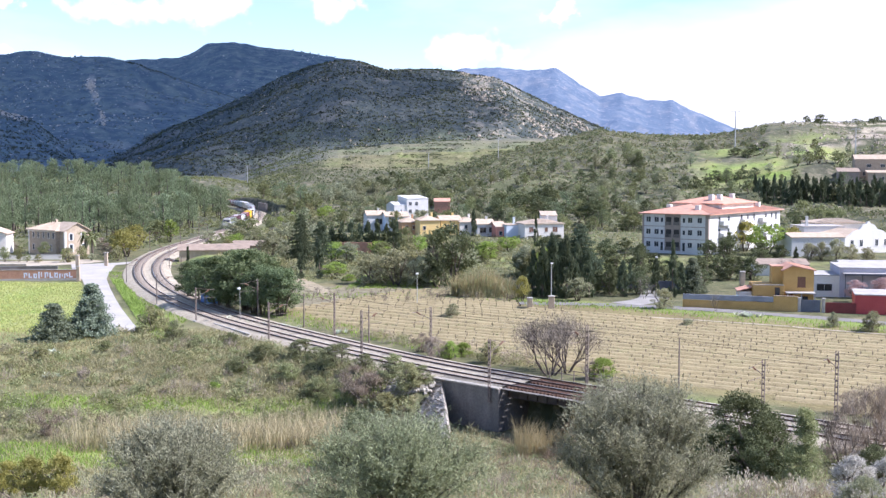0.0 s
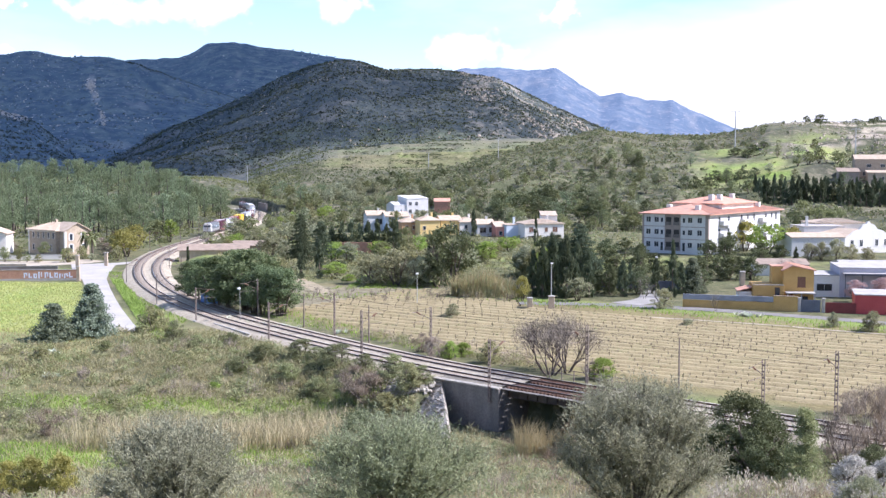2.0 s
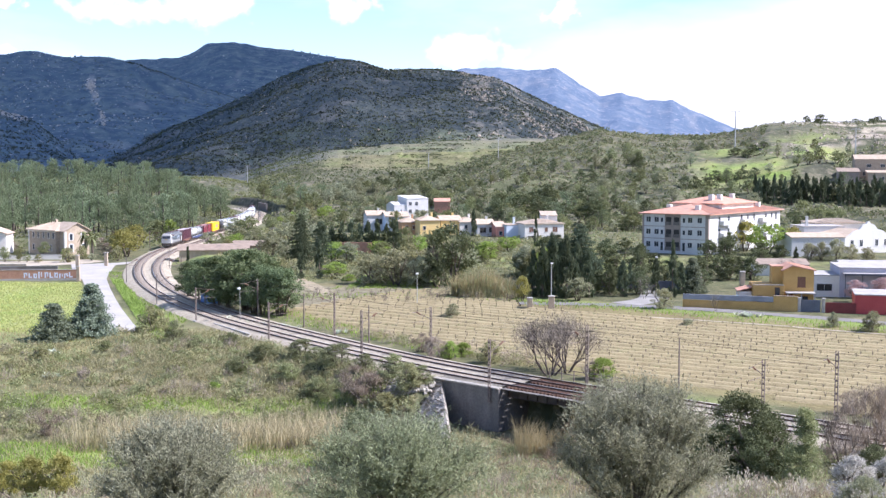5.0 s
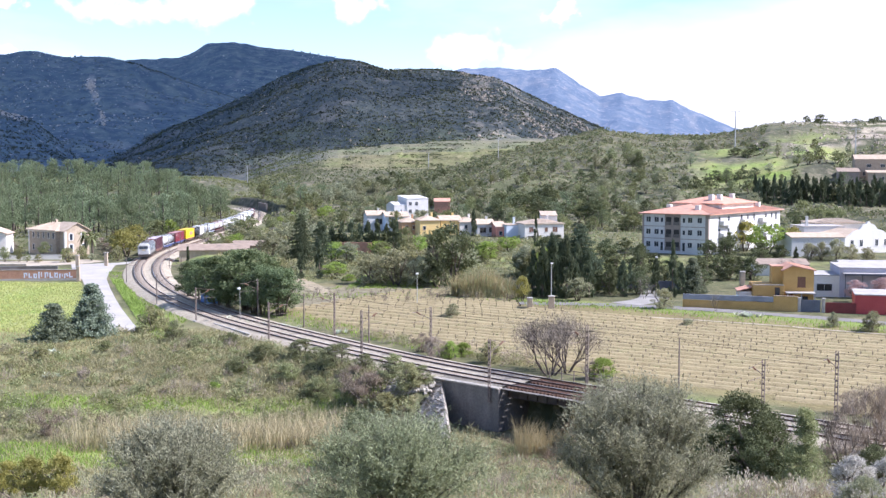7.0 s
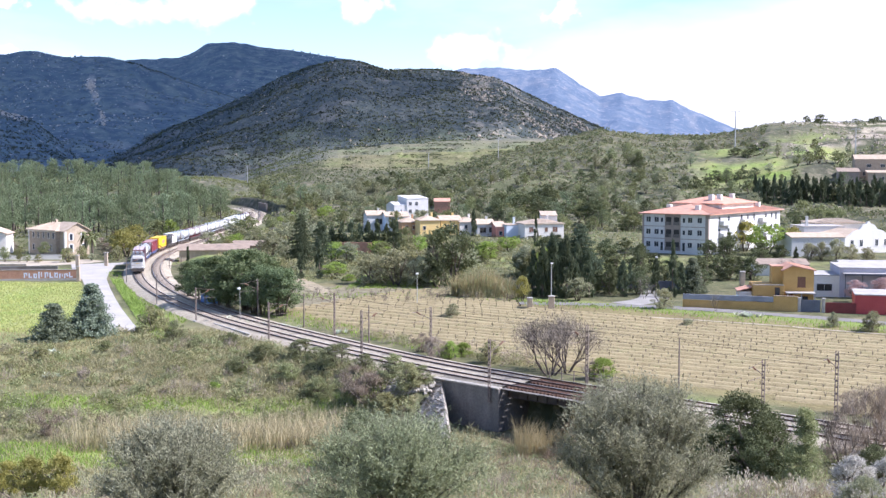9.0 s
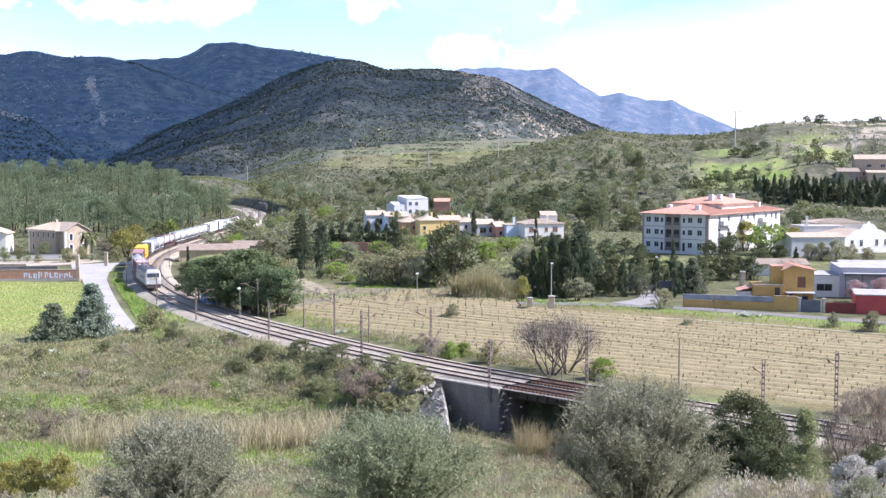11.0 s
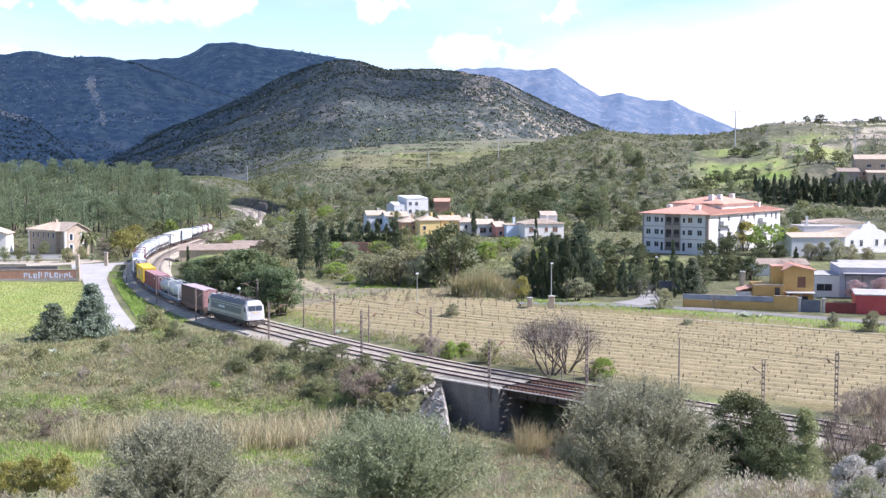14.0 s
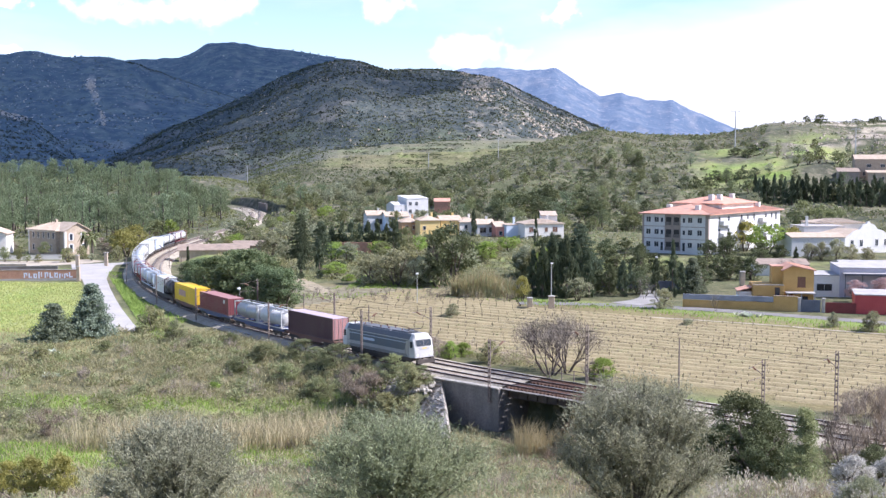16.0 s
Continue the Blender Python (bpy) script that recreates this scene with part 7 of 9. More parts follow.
    "purple": ("bush", "leafless purplish-brown thicket beside the railway", "thickets beside the railway", [(16.9, 134.5, 2.2, 2.6), (-1.0, 148.7, 3.0, 4.1), (-2.9, 153.9, 2.7, 3.0), (44.0, 114.0, 2.9, 5.2), (40.5, 115.5, 2.6, 3.6), (47.0, 111.5, 3.5, 4.4), (-9.8, 135.4, 3.5, 5.8), (-43.8, 143.5, 1.7, 2.1), (-41.9, 124.9, 3.0, 3.6),
                                                                                           (50.5, 106, 3.6, 5), (33.4, 97, 5.4, 5.0), (36.8, 100, 6.0, 5.6), (39.5, 103, 5.0, 5.0), (-8.6, 133.2, 3.6, 6.0)]),
    "olivebush": ("bush", "rounded grey-green bush beside the lane", "bushes of the valley", [(1.4, 185.7, 2.4, 3.2), (37.0, 178.0, 1.3, 2.0), (58.5, 176.7, 2.4, 2.5), (62.9, 172.8, 3.3, 3.9)]),
    "greybush": ("bush", "pale grey-green shrub on the near slope", "shrubs of the near slope", [(21.6, 60, 2.6, 3.0)]),
    "roundoak": ("holm_oak", "tall dark rounded holm oak behind the orchard", "trees of the valley", [(1.4, 231.0, 12.7, 12.2)]),
    "whitebush": ("bush", "bush in whitish blossom on the near slope", "shrubs of the near slope", [(24.6, 70, 3.4, 3.6), (27.6, 72, 3.2, 3.2)]),
    "nearfir": ("young_conifer", "young slender green conifer on the near slope", "conifers of the near slope", [(28.2, 91, 6.2, 5.2)]),
}
for kind, (name, label, group, places) in PLANTS.items():
    for x, y, h, w in places:
        plant(kind, x, y, h, w, name, label, group)
for x, y, h, w in ((-29.0, 82, 3.4, 3.4), (-26.6, 81, 3.6, 3.2), (-31.5, 84, 3.0, 3.0)):
    plant("gold", x, y, h, w, "bush", "yellowish gorse bush on the near slope", "shrubs of the near slope")
# rows of cypresses under the farm
rr = random.Random(12)
for i in range(48):
    x = 124 + i * 1.42 + rr.uniform(-0.6, 0.6)
    plant("cypress", x, 470 + rr.uniform(-4, 4), rr.uniform(9.0, 12.5), rr.uniform(3.4, 4.6), "cypress", "dark cypress in a windbreak row", "windbreak cypresses")
# trees on the hill
HILL_NAMES = {"oak": "holm_oak", "olivetree": "olive_tree", "pine": "pine", "darkoak": "evergreen_oak"}
for i in range(75):
    y = rr.uniform(330, 640)
    x = y * rr.uniform(-0.13, 0.36)
    k = rr.random()
    if 0.10 < x / y < 0.36 and y < 400 or (abs(x) < 45 and y < 385):
        continue
    kind = "oak" if k < 0.5 else "olivetree" if k < 0.8 else "pine"
    plant(kind, x, y, rr.uniform(4, 8.5), rr.uniform(4, 8), HILL_NAMES[kind], {"oak": "green holm oak on the hillside", "olivetree": "grey-green olive on the hillside", "pine": "pine on the hillside"}[kind], "trees of the hillside")
for x, y, h, w in ((248, 786, 7.5, 14), (241, 790, 6, 7), (273, 790, 4.5, 13), (288, 790, 5, 15), (301, 790, 6, 16), (283, 786, 4.5, 10), (150, 690, 6, 9)):
    plant("darkoak", x, y, h, w, "evergreen_oak", "dark rounded oak on the hilltop", "trees of the hillside", ground_at(x, y) - 1.6)
for x, y, h, w in ((167, 560, 6, 7), (173, 563, 7, 8), (179, 566, 7.5, 8), (186, 562, 6.5, 8), (95, 610, 11, 7)):
    plant("oak", x, y, h, w, "holm_oak", "rounded green oak beside the farm", "trees of the hillside")
for i in range(125):
    y = rr.uniform(388, 600)
    x = y * rr.uniform(-0.05, 0.185)
    if abs(x + 10) < 20 and y > 425 and y < 500:
        continue
    h = rr.uniform(3.5, 8)
    kind = ("oak", "olivetree", "oak", "darkoak")[i % 4]
    plant(kind, x, y, h, h * rr.uniform(0.8, 1.2), HILL_NAMES[kind], {"oak": "green holm oak on the hillside", "olivetree": "grey-green olive on the hillside", "darkoak": "dark evergreen oak on the hillside"}[kind], "trees of the hillside")
for i in range(20):        # a dark grove above the village
    y = rr.uniform(405, 480)
    x = y * rr.uniform(0.035, 0.135)
    h = rr.uniform(7, 10.5)
    plant(("roundoak", "roundoak", "pine")[i % 3], x, y, h, h * rr.uniform(0.85, 1.15), "pine" if i % 3 == 2 else "evergreen_oak", "tall dark evergreen tree above the village", "trees of the hillside")
# thickets and dark outcrop bushes on the hill
for x, y, h, w in ((128, 556, 5, 9), (134, 558, 5.5, 10), (140.5, 560, 5, 9), (147, 561, 4.5, 8), (157, 640, 4.5, 10), (163, 634, 4.5, 11), (169, 652, 4, 10), (175, 650, 3.5, 8), (116, 528, 5, 8), (111, 524, 5.5, 7), (106, 520, 6, 8), (120, 534, 4, 7)):
    plant("darkoak", x, y, h, w, "tree", "dark evergreen thicket on the hillside", "trees of the hillside")
for i in range(85):
    y = rr.uniform(560, 800)
    x = y * rr.uniform(-0.145, 0.0)
    z = ground_at(x, y)
    if z < 2 or z > 15 or float(track_distance(np.array([x]), np.array([y]))[0]) < 14:
        continue
    h = rr.uniform(4, 8)
    kind = ("darkoak", "oak", "olivetree")[i % 3] if x / y > -0.05 or z > 9 else "olivetree"
    plant(kind, x, y, h, h * rr.uniform(0.9, 1.3), HILL_NAMES[kind], {"oak": "green holm oak on the hillside", "olivetree": "grey-green olive on the hillside", "darkoak": "dark evergreen oak on the hillside"}[kind], "trees of the hillside")
# gardens of the village: low before the houses
n_fill = 0
while n_fill < 70:
    y = rr.uniform(236, 352)
    x = y * rr.uniform(-0.15, 0.125)
    if float(track_distance(np.array([x]), np.array([y]))[0]) < 13 or (-32 < x < -14 and y < 262):
        continue
    h = min(rr.uniform(3.0, 7.5), 23.4 - 0.066 * y)
    if h > 1.2:
        kind = ("olivetree", "scrubtree", "willow", "oak", "olivetree", "bright", "scrubtree")[n_fill % 7]
        plant(kind, x, y, h, max(h, 3) * rr.uniform(0.95, 1.35), "tree", {"olivetree": "silvery olive tree in the gardens", "scrubtree": "grey-green bushy tree in the gardens", "willow": "pale grey-green willow of the gardens", "oak": "dense green oak in the gardens", "bright": "fresh bright green tree in the gardens"}[kind], "trees of the gardens")
    n_fill += 1
for i in range(26):        # about the houses by the wood
    y = rr.uniform(290, 362)
    x = y * rr.uniform(-0.385, -0.272)
    if 302 < y < 340 and -0.40 < x / y < -0.29 and not (y < 312 and i % 2) or float(track_distance(np.array([x]), np.array([y]))[0]) < 14:
        continue
    h = rr.uniform(1.8, 4.2)
    kind = ("olivetree", "scrubtree", "purple", "oak")[i % 4]
    plant(kind, x, y, h, h * 1.2, "bush" if kind == "purple" else "tree", {"olivetree": "small grey-green olive by the stone house", "scrubtree": "grey-green bushy tree by the stone house", "purple": "leafless brown shrub by the stone house", "oak": "green bushy tree by the stone house"}[kind], "trees by the stone house")
# the pine wood
for i in range(26):
    y = rr.uniform(540, 720)
    x = y * rr.uniform(-0.165, -0.10)
    if float(track_distance(np.array([x]), np.array([y]))[0]) > 13 and x > -0.155 * y:
        h = rr.uniform(6, 11)
        plant("oak" if i % 3 else "pine", x, y, h, h * 0.8, "tree", "green tree above the railway cutting", "trees of the hillside")
for i in range(40):
    y = rr.uniform(300, 540)
    x = -62 - 0.045 * (y - 300) + rr.uniform(-3, 26)
    if float(track_distance(np.array([x]), np.array([y]))[0]) > 11:
        h = rr.uniform(2.6, 5.5)
        q = x / y                     # low ones before the bend, where the train shows over them
        if -0.22 < q < -0.15:
            h = min(h, EYE - (0.0648 if q < -0.19 else 0.0581) * y)
        if h < 1.0:
            continue
        kind = ("olivetree", "scrubtree", "oak", "olivetree", "bright")[i % 5]
        plant(kind, x, y, h, h * 1.25, "tree", "grey-green tree beside the railway bend", "trees beside the bend")
n_pines = 0
while n_pines < 280:
    y = rr.uniform(372, 690)
    a = rr.uniform(-0.41, -0.168)
    x = a * y
    d = float(track_distance(np.array([x]), np.array([y]))[0])
    if d < 14 or (y < 400 and a > -0.25):
        continue
    h = rr.uniform(9.5, 15)
    plant("pine", x, y, h, h * rr.uniform(0.52, 0.78), "pine", "tall green pine in the wood", "pines of the wood")
    n_pines += 1


def near_olive(x, y, top, width, seed, label, mat):
    """An olive close by: stems that fan out from the foot, and narrow leaves along their outer shoots."""
    z = ground_at(x, y)
    h, R = top - z, width / 2
    t = thing("olive_tree", pose(x, y, z - 0.05), label, "tree", "olives of the near slope")
    n = rand(seed)

    def bend(p, c, q, u):
        return p * (1 - u) ** 2 + c * 2 * u * (1 - u) + q * u ** 2
    # stems, evenly spread over the dome
    count = 64
    a = np.arange(count) * 2.39996 + n.normal(size=count) * 0.15
    rad = np.sqrt((np.arange(count) + 0.5) / count) * n.uniform(0.9, 1.06, count)
    lump = 1 + 0.10 * np.sin(2 * a + seed) + 0.08 * np.sin(5 * a + 2 * seed)
    high = 0.38 + 0.62 * np.sqrt(np.clip(1 - rad ** 2.6, 0, 1))
    tip = np.column_stack([R * rad * lump * np.cos(a), R * rad * lump * np.sin(a), h * high * n.uniform(0.88, 1.03, count)])
    foot = np.column_stack([0.30 * np.cos(a) * rad, 0.30 * np.sin(a) * rad, np.zeros(count)])
    knee = np.column_stack([tip[:, 0] * 0.42, tip[:, 1] * 0.42, tip[:, 2] * 0.62]) + n.normal(size=(count, 3)) * 0.15
    g = Geo()
    us = np.linspace(0, 1, 6)
    for i in range(count):
        g.tube([bend(foot[i], knee[i], tip[i], u) for u in us], [float(0.070 - 0.060 * u) * (1.2 if i % 5 == 0 else 0.7) for u in us], 4)
    part("trunk", g, M["olive_bark"], t, smooth=True)
    # shoots off the stems
    m = int(1450 * R * h / 5)
    k = n.integers(0, count, m)
    u = (0.36 + 0.66 * n.random(m) ** 0.8)[:, None]
    base = bend(foot[k], knee[k], tip[k], u)
    ahead = bend(foot[k], knee[k], tip[k], np.minimum(u + 0.05, 1.08)) - base
    ahead /= np.linalg.norm(ahead, axis=1)[:, None] + 1e-9
    d = ahead * 0.8 + n.normal(size=(m, 3)) * 0.55 + np.array([0, 0, 0.35])
    d /= np.linalg.norm(d, axis=1)[:, None]
    long = n.uniform(0.5, 1.15, m)[:, None] * (0.7 + 0.5 * u)
    per = 14
    kk = np.repeat(np.arange(m), per)
    s = np.tile(np.linspace(0.08, 1.0, per), m)[:, None]
    c = base[kk] + d[kk] * long[kk] * s - np.array([0, 0, 0.12]) * (s ** 2) * long[kk] + n.normal(size=(m * per, 3)) * 0.045
    c[:, 2] = np.maximum(c[:, 2], 0.15)
    ax = d[kk] * 0.8 + n.normal(size=(m * per, 3)) * 0.6
    ax /= np.linalg.norm(ax, axis=1)[:, None]
    w = np.cross(ax, n.normal(size=(m * per, 3)))
    w /= np.linalg.norm(w, axis=1)[:, None] + 1e-9
    half = n.uniform(0.05, 0.10, (m * per, 1))
    v = np.stack([c - ax * half - w * half * 0.16, c - ax * half * 0.1 + w * half * 0.34, c + ax * half], 1).reshape(-1, 3)
    part("crown", raw_mesh("crown", v, np.arange(3 * m * per).reshape(-1, 3), mat), None, t)
    sv = np.stack([base - [0.007, 0, 0], base + [0.007, 0, 0], base + d * long], 1).reshape(-1, 3)
    tagged(part("twig_spray", raw_mesh("twig_spray", sv, np.arange(3 * m).reshape(-1, 3), M["olive_bark"]), None, t), kind="stuff")


near_olive(8.3, 50, 14.4, 7.4, 5, "silvery olive tree with many slender stems on the near slope", M["olive"])
near_olive(-11.1, 48, 13.1, 5.9, 6, "silvery olive tree with a rounded crown on the near slope", M["olive"])
near_olive(-2.0, 46, 13.6, 7.0, 7, "silvery green olive tree with a dense crown on the near slope", M["green_olive"])


# ---- ground cover ----
def spots(seed, n, x0, x1, y0, y1, keep):
    rng = rand(seed)
    x, y = rng.uniform(x0, x1, n), rng.uniform(y0, y1, n)
    k = keep(x, y, rng)
    return x[k], y[k], rng


def cover(name, label, category, x, y, rng, lo, hi, per, mat, flat=0.8, size=0.75, aspect=0.6, up=0.0):
    """Low shrubs, each of a few leaf sprays, over a stretch of land; one object."""
    z = land(x, y)
    r = rng.uniform(lo, hi, len(x)) * rng.uniform(0.6, 1.0, len(x))
    k = np.repeat(np.arange(len(x)), per)
    d = rng.normal(size=(len(k), 3))
    d /= np.linalg.norm(d, axis=1)[:, None]
    d[:, 2] = np.abs(d[:, 2])
    c = np.column_stack([x, y, z])[k] + d * (r[k] * rng.uniform(0.45, 1.0, len(k)))[:, None] * np.array([1, 1, flat])
    v, f = leaf_quads(rng, c, r[k] * size, aspect, up)
    return tagged(new(name, raw_mesh(name, v, f, mat)), label, category, kind="stuff")


def blades(name, label, category, x, y, rng, h0, h1, w, lean, mat, z=None):
    """Upright stalks or blades, one tapering strip each."""
    n = len(x)
    z = land(x, y) if z is None else z
    h = rng.uniform(h0, h1, n) * (1 + 0.45 * fbm(x, y, 4.0, 3, 57))
    a = rng.uniform(0, 6.283, n)
    l = rng.normal(size=(n, 2)) * lean * h[:, None]
    p = np.column_stack([x, y, z - 0.05])
    o = np.column_stack([np.cos(a), np.sin(a), np.zeros(n)]) * w * 0.5
    mid = p + np.column_stack([l * 0.35, h * 0.6])
    tip = p + np.column_stack([l, h])
    v = np.stack([p - o, p + o, mid + o * 0.9, mid - o * 0.9, tip], 1).reshape(-1, 3)
    i = np.arange(n)[:, None] * 5
    tri = np.concatenate([i + np.array([[0, 1, 2]]), i + np.array([[0, 2, 3]]), i + np.array([[3, 2, 4]])])
    return tagged(new(name, raw_mesh(name, v, tri, mat)), label, category, kind="stuff")


def rocks(name, label, x, y, rng, lo, hi, mat="field_rock"):
    """Angular half-buried boulders over a stretch of land; one object."""
    n = len(x)
    r = rng.uniform(lo, hi, n) * rng.uniform(0.5, 1.0, n)
    a = rng.uniform(0, 6.283, (n, 1)) + np.arange(5) * 1.2566
    k = rng.uniform(0.6, 1.25, (n, 5)) * r[:, None]
    z = land(x, y)
    foot = np.stack([x[:, None] + k * np.cos(a), y[:, None] + k * np.sin(a), np.broadcast_to((z - 0.5 * r)[:, None], (n, 5))], -1)
    k = k * rng.uniform(0.45, 0.8, (n, 5))
    top = np.stack([x[:, None] + k * np.cos(a + 0.3), y[:, None] + k * np.sin(a + 0.3), (z + r * rng.uniform(0.4, 0.9, n))[:, None] + rng.uniform(-0.2, 0.2, (n, 5)) * r[:, None]], -1)
    v = np.concatenate([foot, top], 1).reshape(-1, 3)
    j = np.arange(5)
    q = (j + 1) % 5
    f = np.concatenate([np.stack([j, q, q + 5], -1), np.stack([j, q + 5, j + 5], -1), [[5, 6, 7], [5, 7, 8], [5, 8, 9]]])
    faces = (np.arange(n)[:, None, None] * 10 + f[None]).reshape(-1, 3)
    return tagged(new(name, raw_mesh(name, v, faces, M[mat])), label, "rocks", kind="stuff")


def clear_of_track(x, y, d):
    return track_distance(x, y) > d


def plant_cover():
    ok = lambda x, y, rng, s, d=7.0: clear_of_track(x, y, d) & ((track_side(x, y) > 0) == (s > 0))
    # scrub on the slope between the meadow and the stream
    x, y, g = spots(201, 12000, -85, 6, 121, 174, lambda x, y, r: ok(x, y, r, -1, 5.8) & (np.abs(x) / y < 0.42) & (fbm(x, y, 16, 3, 5) + 0.010 * (160 - y) > r.uniform(-0.45, 0.35, len(x))) & ~((y > 160) & (x < -48)))
    h = len(x) // 2
    cover("scrub", "low grey-brown scrub on the valley slope", "scrub", x[:h], y[:h], g, 0.4, 1.15, 10, M["grey_scrub"], 1.0, 0.9, 0.10, 0.4)
    cover("scrub", "low olive-green scrub on the valley slope", "scrub", x[h:], y[h:], g, 0.3, 0.95, 10, M["scrub"], 0.9, 0.6, 0.35)
    # larger twiggy bushes among the scrub
    x, y, g = spots(231, 4800, -72, 2, 126, 172, lambda x, y, r: ok(x, y, r, -1, 6.5) & (np.abs(x) / y < 0.41) & (fbm(x, y, 14, 3, 6) > r.uniform(-0.5, 0.4, len(x))) & ~((y > 158) & (x < -44)))
    h = len(x) // 3
    cover("scrub", "knee-high grey twiggy bushes on the valley slope", "scrub", x[:h], y[:h], g, 0.8, 1.5, 60, M["grey_scrub"], 1.0, 0.65, 0.07, 0.5)
    cover("scrub", "knee-high dark green bushes on the valley slope", "scrub", x[h:2 * h], y[h:2 * h], g, 0.7, 1.4, 50, M["bank_leaf"], 1.0, 0.35, 0.4)
    cover("scrub", "knee-high green bushes on the valley slope", "scrub", x[2 * h:], y[2 * h:], g, 0.6, 1.4, 50, M["scrub"], 1.0, 0.35, 0.4)
    x, y, g = spots(252, 1700, -26, 12, 138, 182, lambda x, y, r: ok(x, y, r, 1, 7.5) & (track_distance(x, y) < 15 + 4 * fbm(x, y, 8, 2, 60)) & (fbm(x, y, 9, 3, 61) > r.uniform(-0.3, 0.5, len(x))))
    a, b = len(x) // 3, len(x) * 2 // 3
    cover("scrub", "grey-green bushes beside the far track", "scrub", x[:a], y[:a], g, 0.6, 1.6, 80, M["scrub"], 1.0, 0.25, 0.4)
    cover("scrub", "leafless brown bushes beside the far track", "scrub", x[a:b], y[a:b], g, 0.6, 1.5, 90, M["purple_scrub"], 1.0, 0.5, 0.06, 0.5)
    cover("scrub", "green weeds beside the far track", "scrub", x[b:], y[b:], g, 0.4, 1.0, 80, M["bank_leaf"], 0.9, 0.25, 0.4)
    x, y, g = spots(253, 900, 14, 80, 160, 214, lambda x, y, r: (x / y < 0.41) & (np.abs(y + 0.62 * np.maximum(x, 0) - 213) < 4.5) & (fbm(x, y, 7, 3, 62) > r.uniform(-0.4, 0.4, len(x))))
    h = len(x) // 2
    cover("scrub", "green weeds and brambles on the lane's verge", "scrub", x[:h], y[:h], g, 0.3, 0.9, 50, M["bank_leaf"], 0.8, 0.3, 0.45)
    cover("scrub", "withered brown weeds on the lane's verge", "scrub", x[h:], y[h:], g, 0.3, 0.7, 50, M["grey_scrub"], 0.9, 0.5, 0.08, 0.4)
    # big bushes that stand out of the scrub
    x, y, g = spots(250, 620, -66, -4, 125, 167, lambda x, y, r: ok(x, y, r, -1, 7.5) & (np.abs(x) / y < 0.41) & (fbm(x, y, 11, 3, 9) > r.uniform(-0.3, 0.45, len(x))) & ~((y > 156) & (x < -42)))
    a, b = len(x) * 2 // 5, len(x) * 7 // 10
    cover("scrub", "rounded dark green bushes standing out of the scrub", "scrub", x[:a], y[:a], g, 0.9, 2.0, 130, M["bank_leaf"], 0.9, 0.22, 0.45)
    cover("scrub", "leafless grey-brown bushes standing out of the scrub", "scrub", x[a:b], y[a:b], g, 0.9, 2.0, 130, M["purple_scrub"], 1.0, 0.5, 0.05, 0.5)
    cover("scrub", "grey-green bushes standing out of the scrub", "scrub", x[b:], y[b:], g, 0.8, 1.7, 130, M["scrub"], 0.9, 0.24, 0.4)
    x, y, g = spots(251, 420, -36, 32, 66, 110, lambda x, y, r: ok(x, y, r, -1, 8) & (np.abs(x) / y < 0.41) & (fbm(x, y, 8, 3, 10) > r.uniform(-0.3, 0.45, len(x))))
    a, b = len(x) // 3, len(x) * 2 // 3
    cover("scrub", "dark green bushes on the near slope", "scrub", x[:a], y[:a], g, 0.7, 1.5, 200, M["bank_leaf"], 0.9, 0.16, 0.45)
    cover("scrub", "russet twiggy bushes on the near slope", "scrub", x[a:b], y[a:b], g, 0.7, 1.5, 180, M["russet"], 1.0, 0.4, 0.05, 0.5)
    cover("scrub", "grey-green thorn bushes on the near slope", "scrub", x[b:], y[b:], g, 0.7, 1.4, 200, M["hill_leaf"], 0.9, 0.17, 0.4)
    x, y, g = spots(232, 1300, -32, 34, 62, 108, lambda x, y, r: ok(x, y, r, -1, 8) & (np.abs(x) / y < 0.41) & (fbm(x, y, 10, 3, 7) > r.uniform(-0.6, 0.3, len(x))))
    h = len(x) // 3
    cover("scrub", "waist-high grey brush on the near slope", "scrub", x[:h], y[:h], g, 0.7, 1.5, 60, M["grey_scrub"], 1.0, 0.6, 0.07, 0.5)
    cover("scrub", "waist-high brown brush on the near slope", "scrub", x[h:2 * h], y[h:2 * h], g, 0.7, 1.5, 60, M["purple_scrub"], 1.0, 0.6, 0.07, 0.5)
    cover("scrub", "waist-high green brush on the near slope", "scrub", x[2 * h:], y[2 * h:], g, 0.6, 1.3, 60, M["bank_leaf"], 1.0, 0.32, 0.4)
    x, y, g = spots(233, 150, 15, 40, 68, 95, lambda x, y, r: (x / y > 0.22) & (x / y < 0.41) & (fbm(x, y, 6, 3, 8) > r.uniform(-0.7, 0.2, len(x))))
    cover("scrub", "pale woolly flowering brush on the near slope", "scrub", x, y, g, 0.6, 1.5, 150, M["woolly"], 1.2, 0.24, 0.4, 1.0)
    # scrub and grass on the near slope
    x, y, g = spots(202, 7000, -34, 40, 62, 118, lambda x, y, r: (np.abs(x) / y < 0.42) & (fbm(x, y, 9, 3, 15) > r.uniform(-0.4, 0.35, len(x))) & ok(x, y, r, -1, 6.5))
    h = len(x) // 3
    cover("scrub", "grey thorny scrub on the near slope", "scrub", x[:h], y[:h], g, 0.4, 1.2, 16, M["grey_scrub"], 1.0, 0.8, 0.12, 0.4)
    cover("scrub", "green scrub on the near slope", "scrub", x[h:2 * h], y[h:2 * h], g, 0.25, 0.7, 18, M["scrub"], 0.9, 0.45, 0.5)
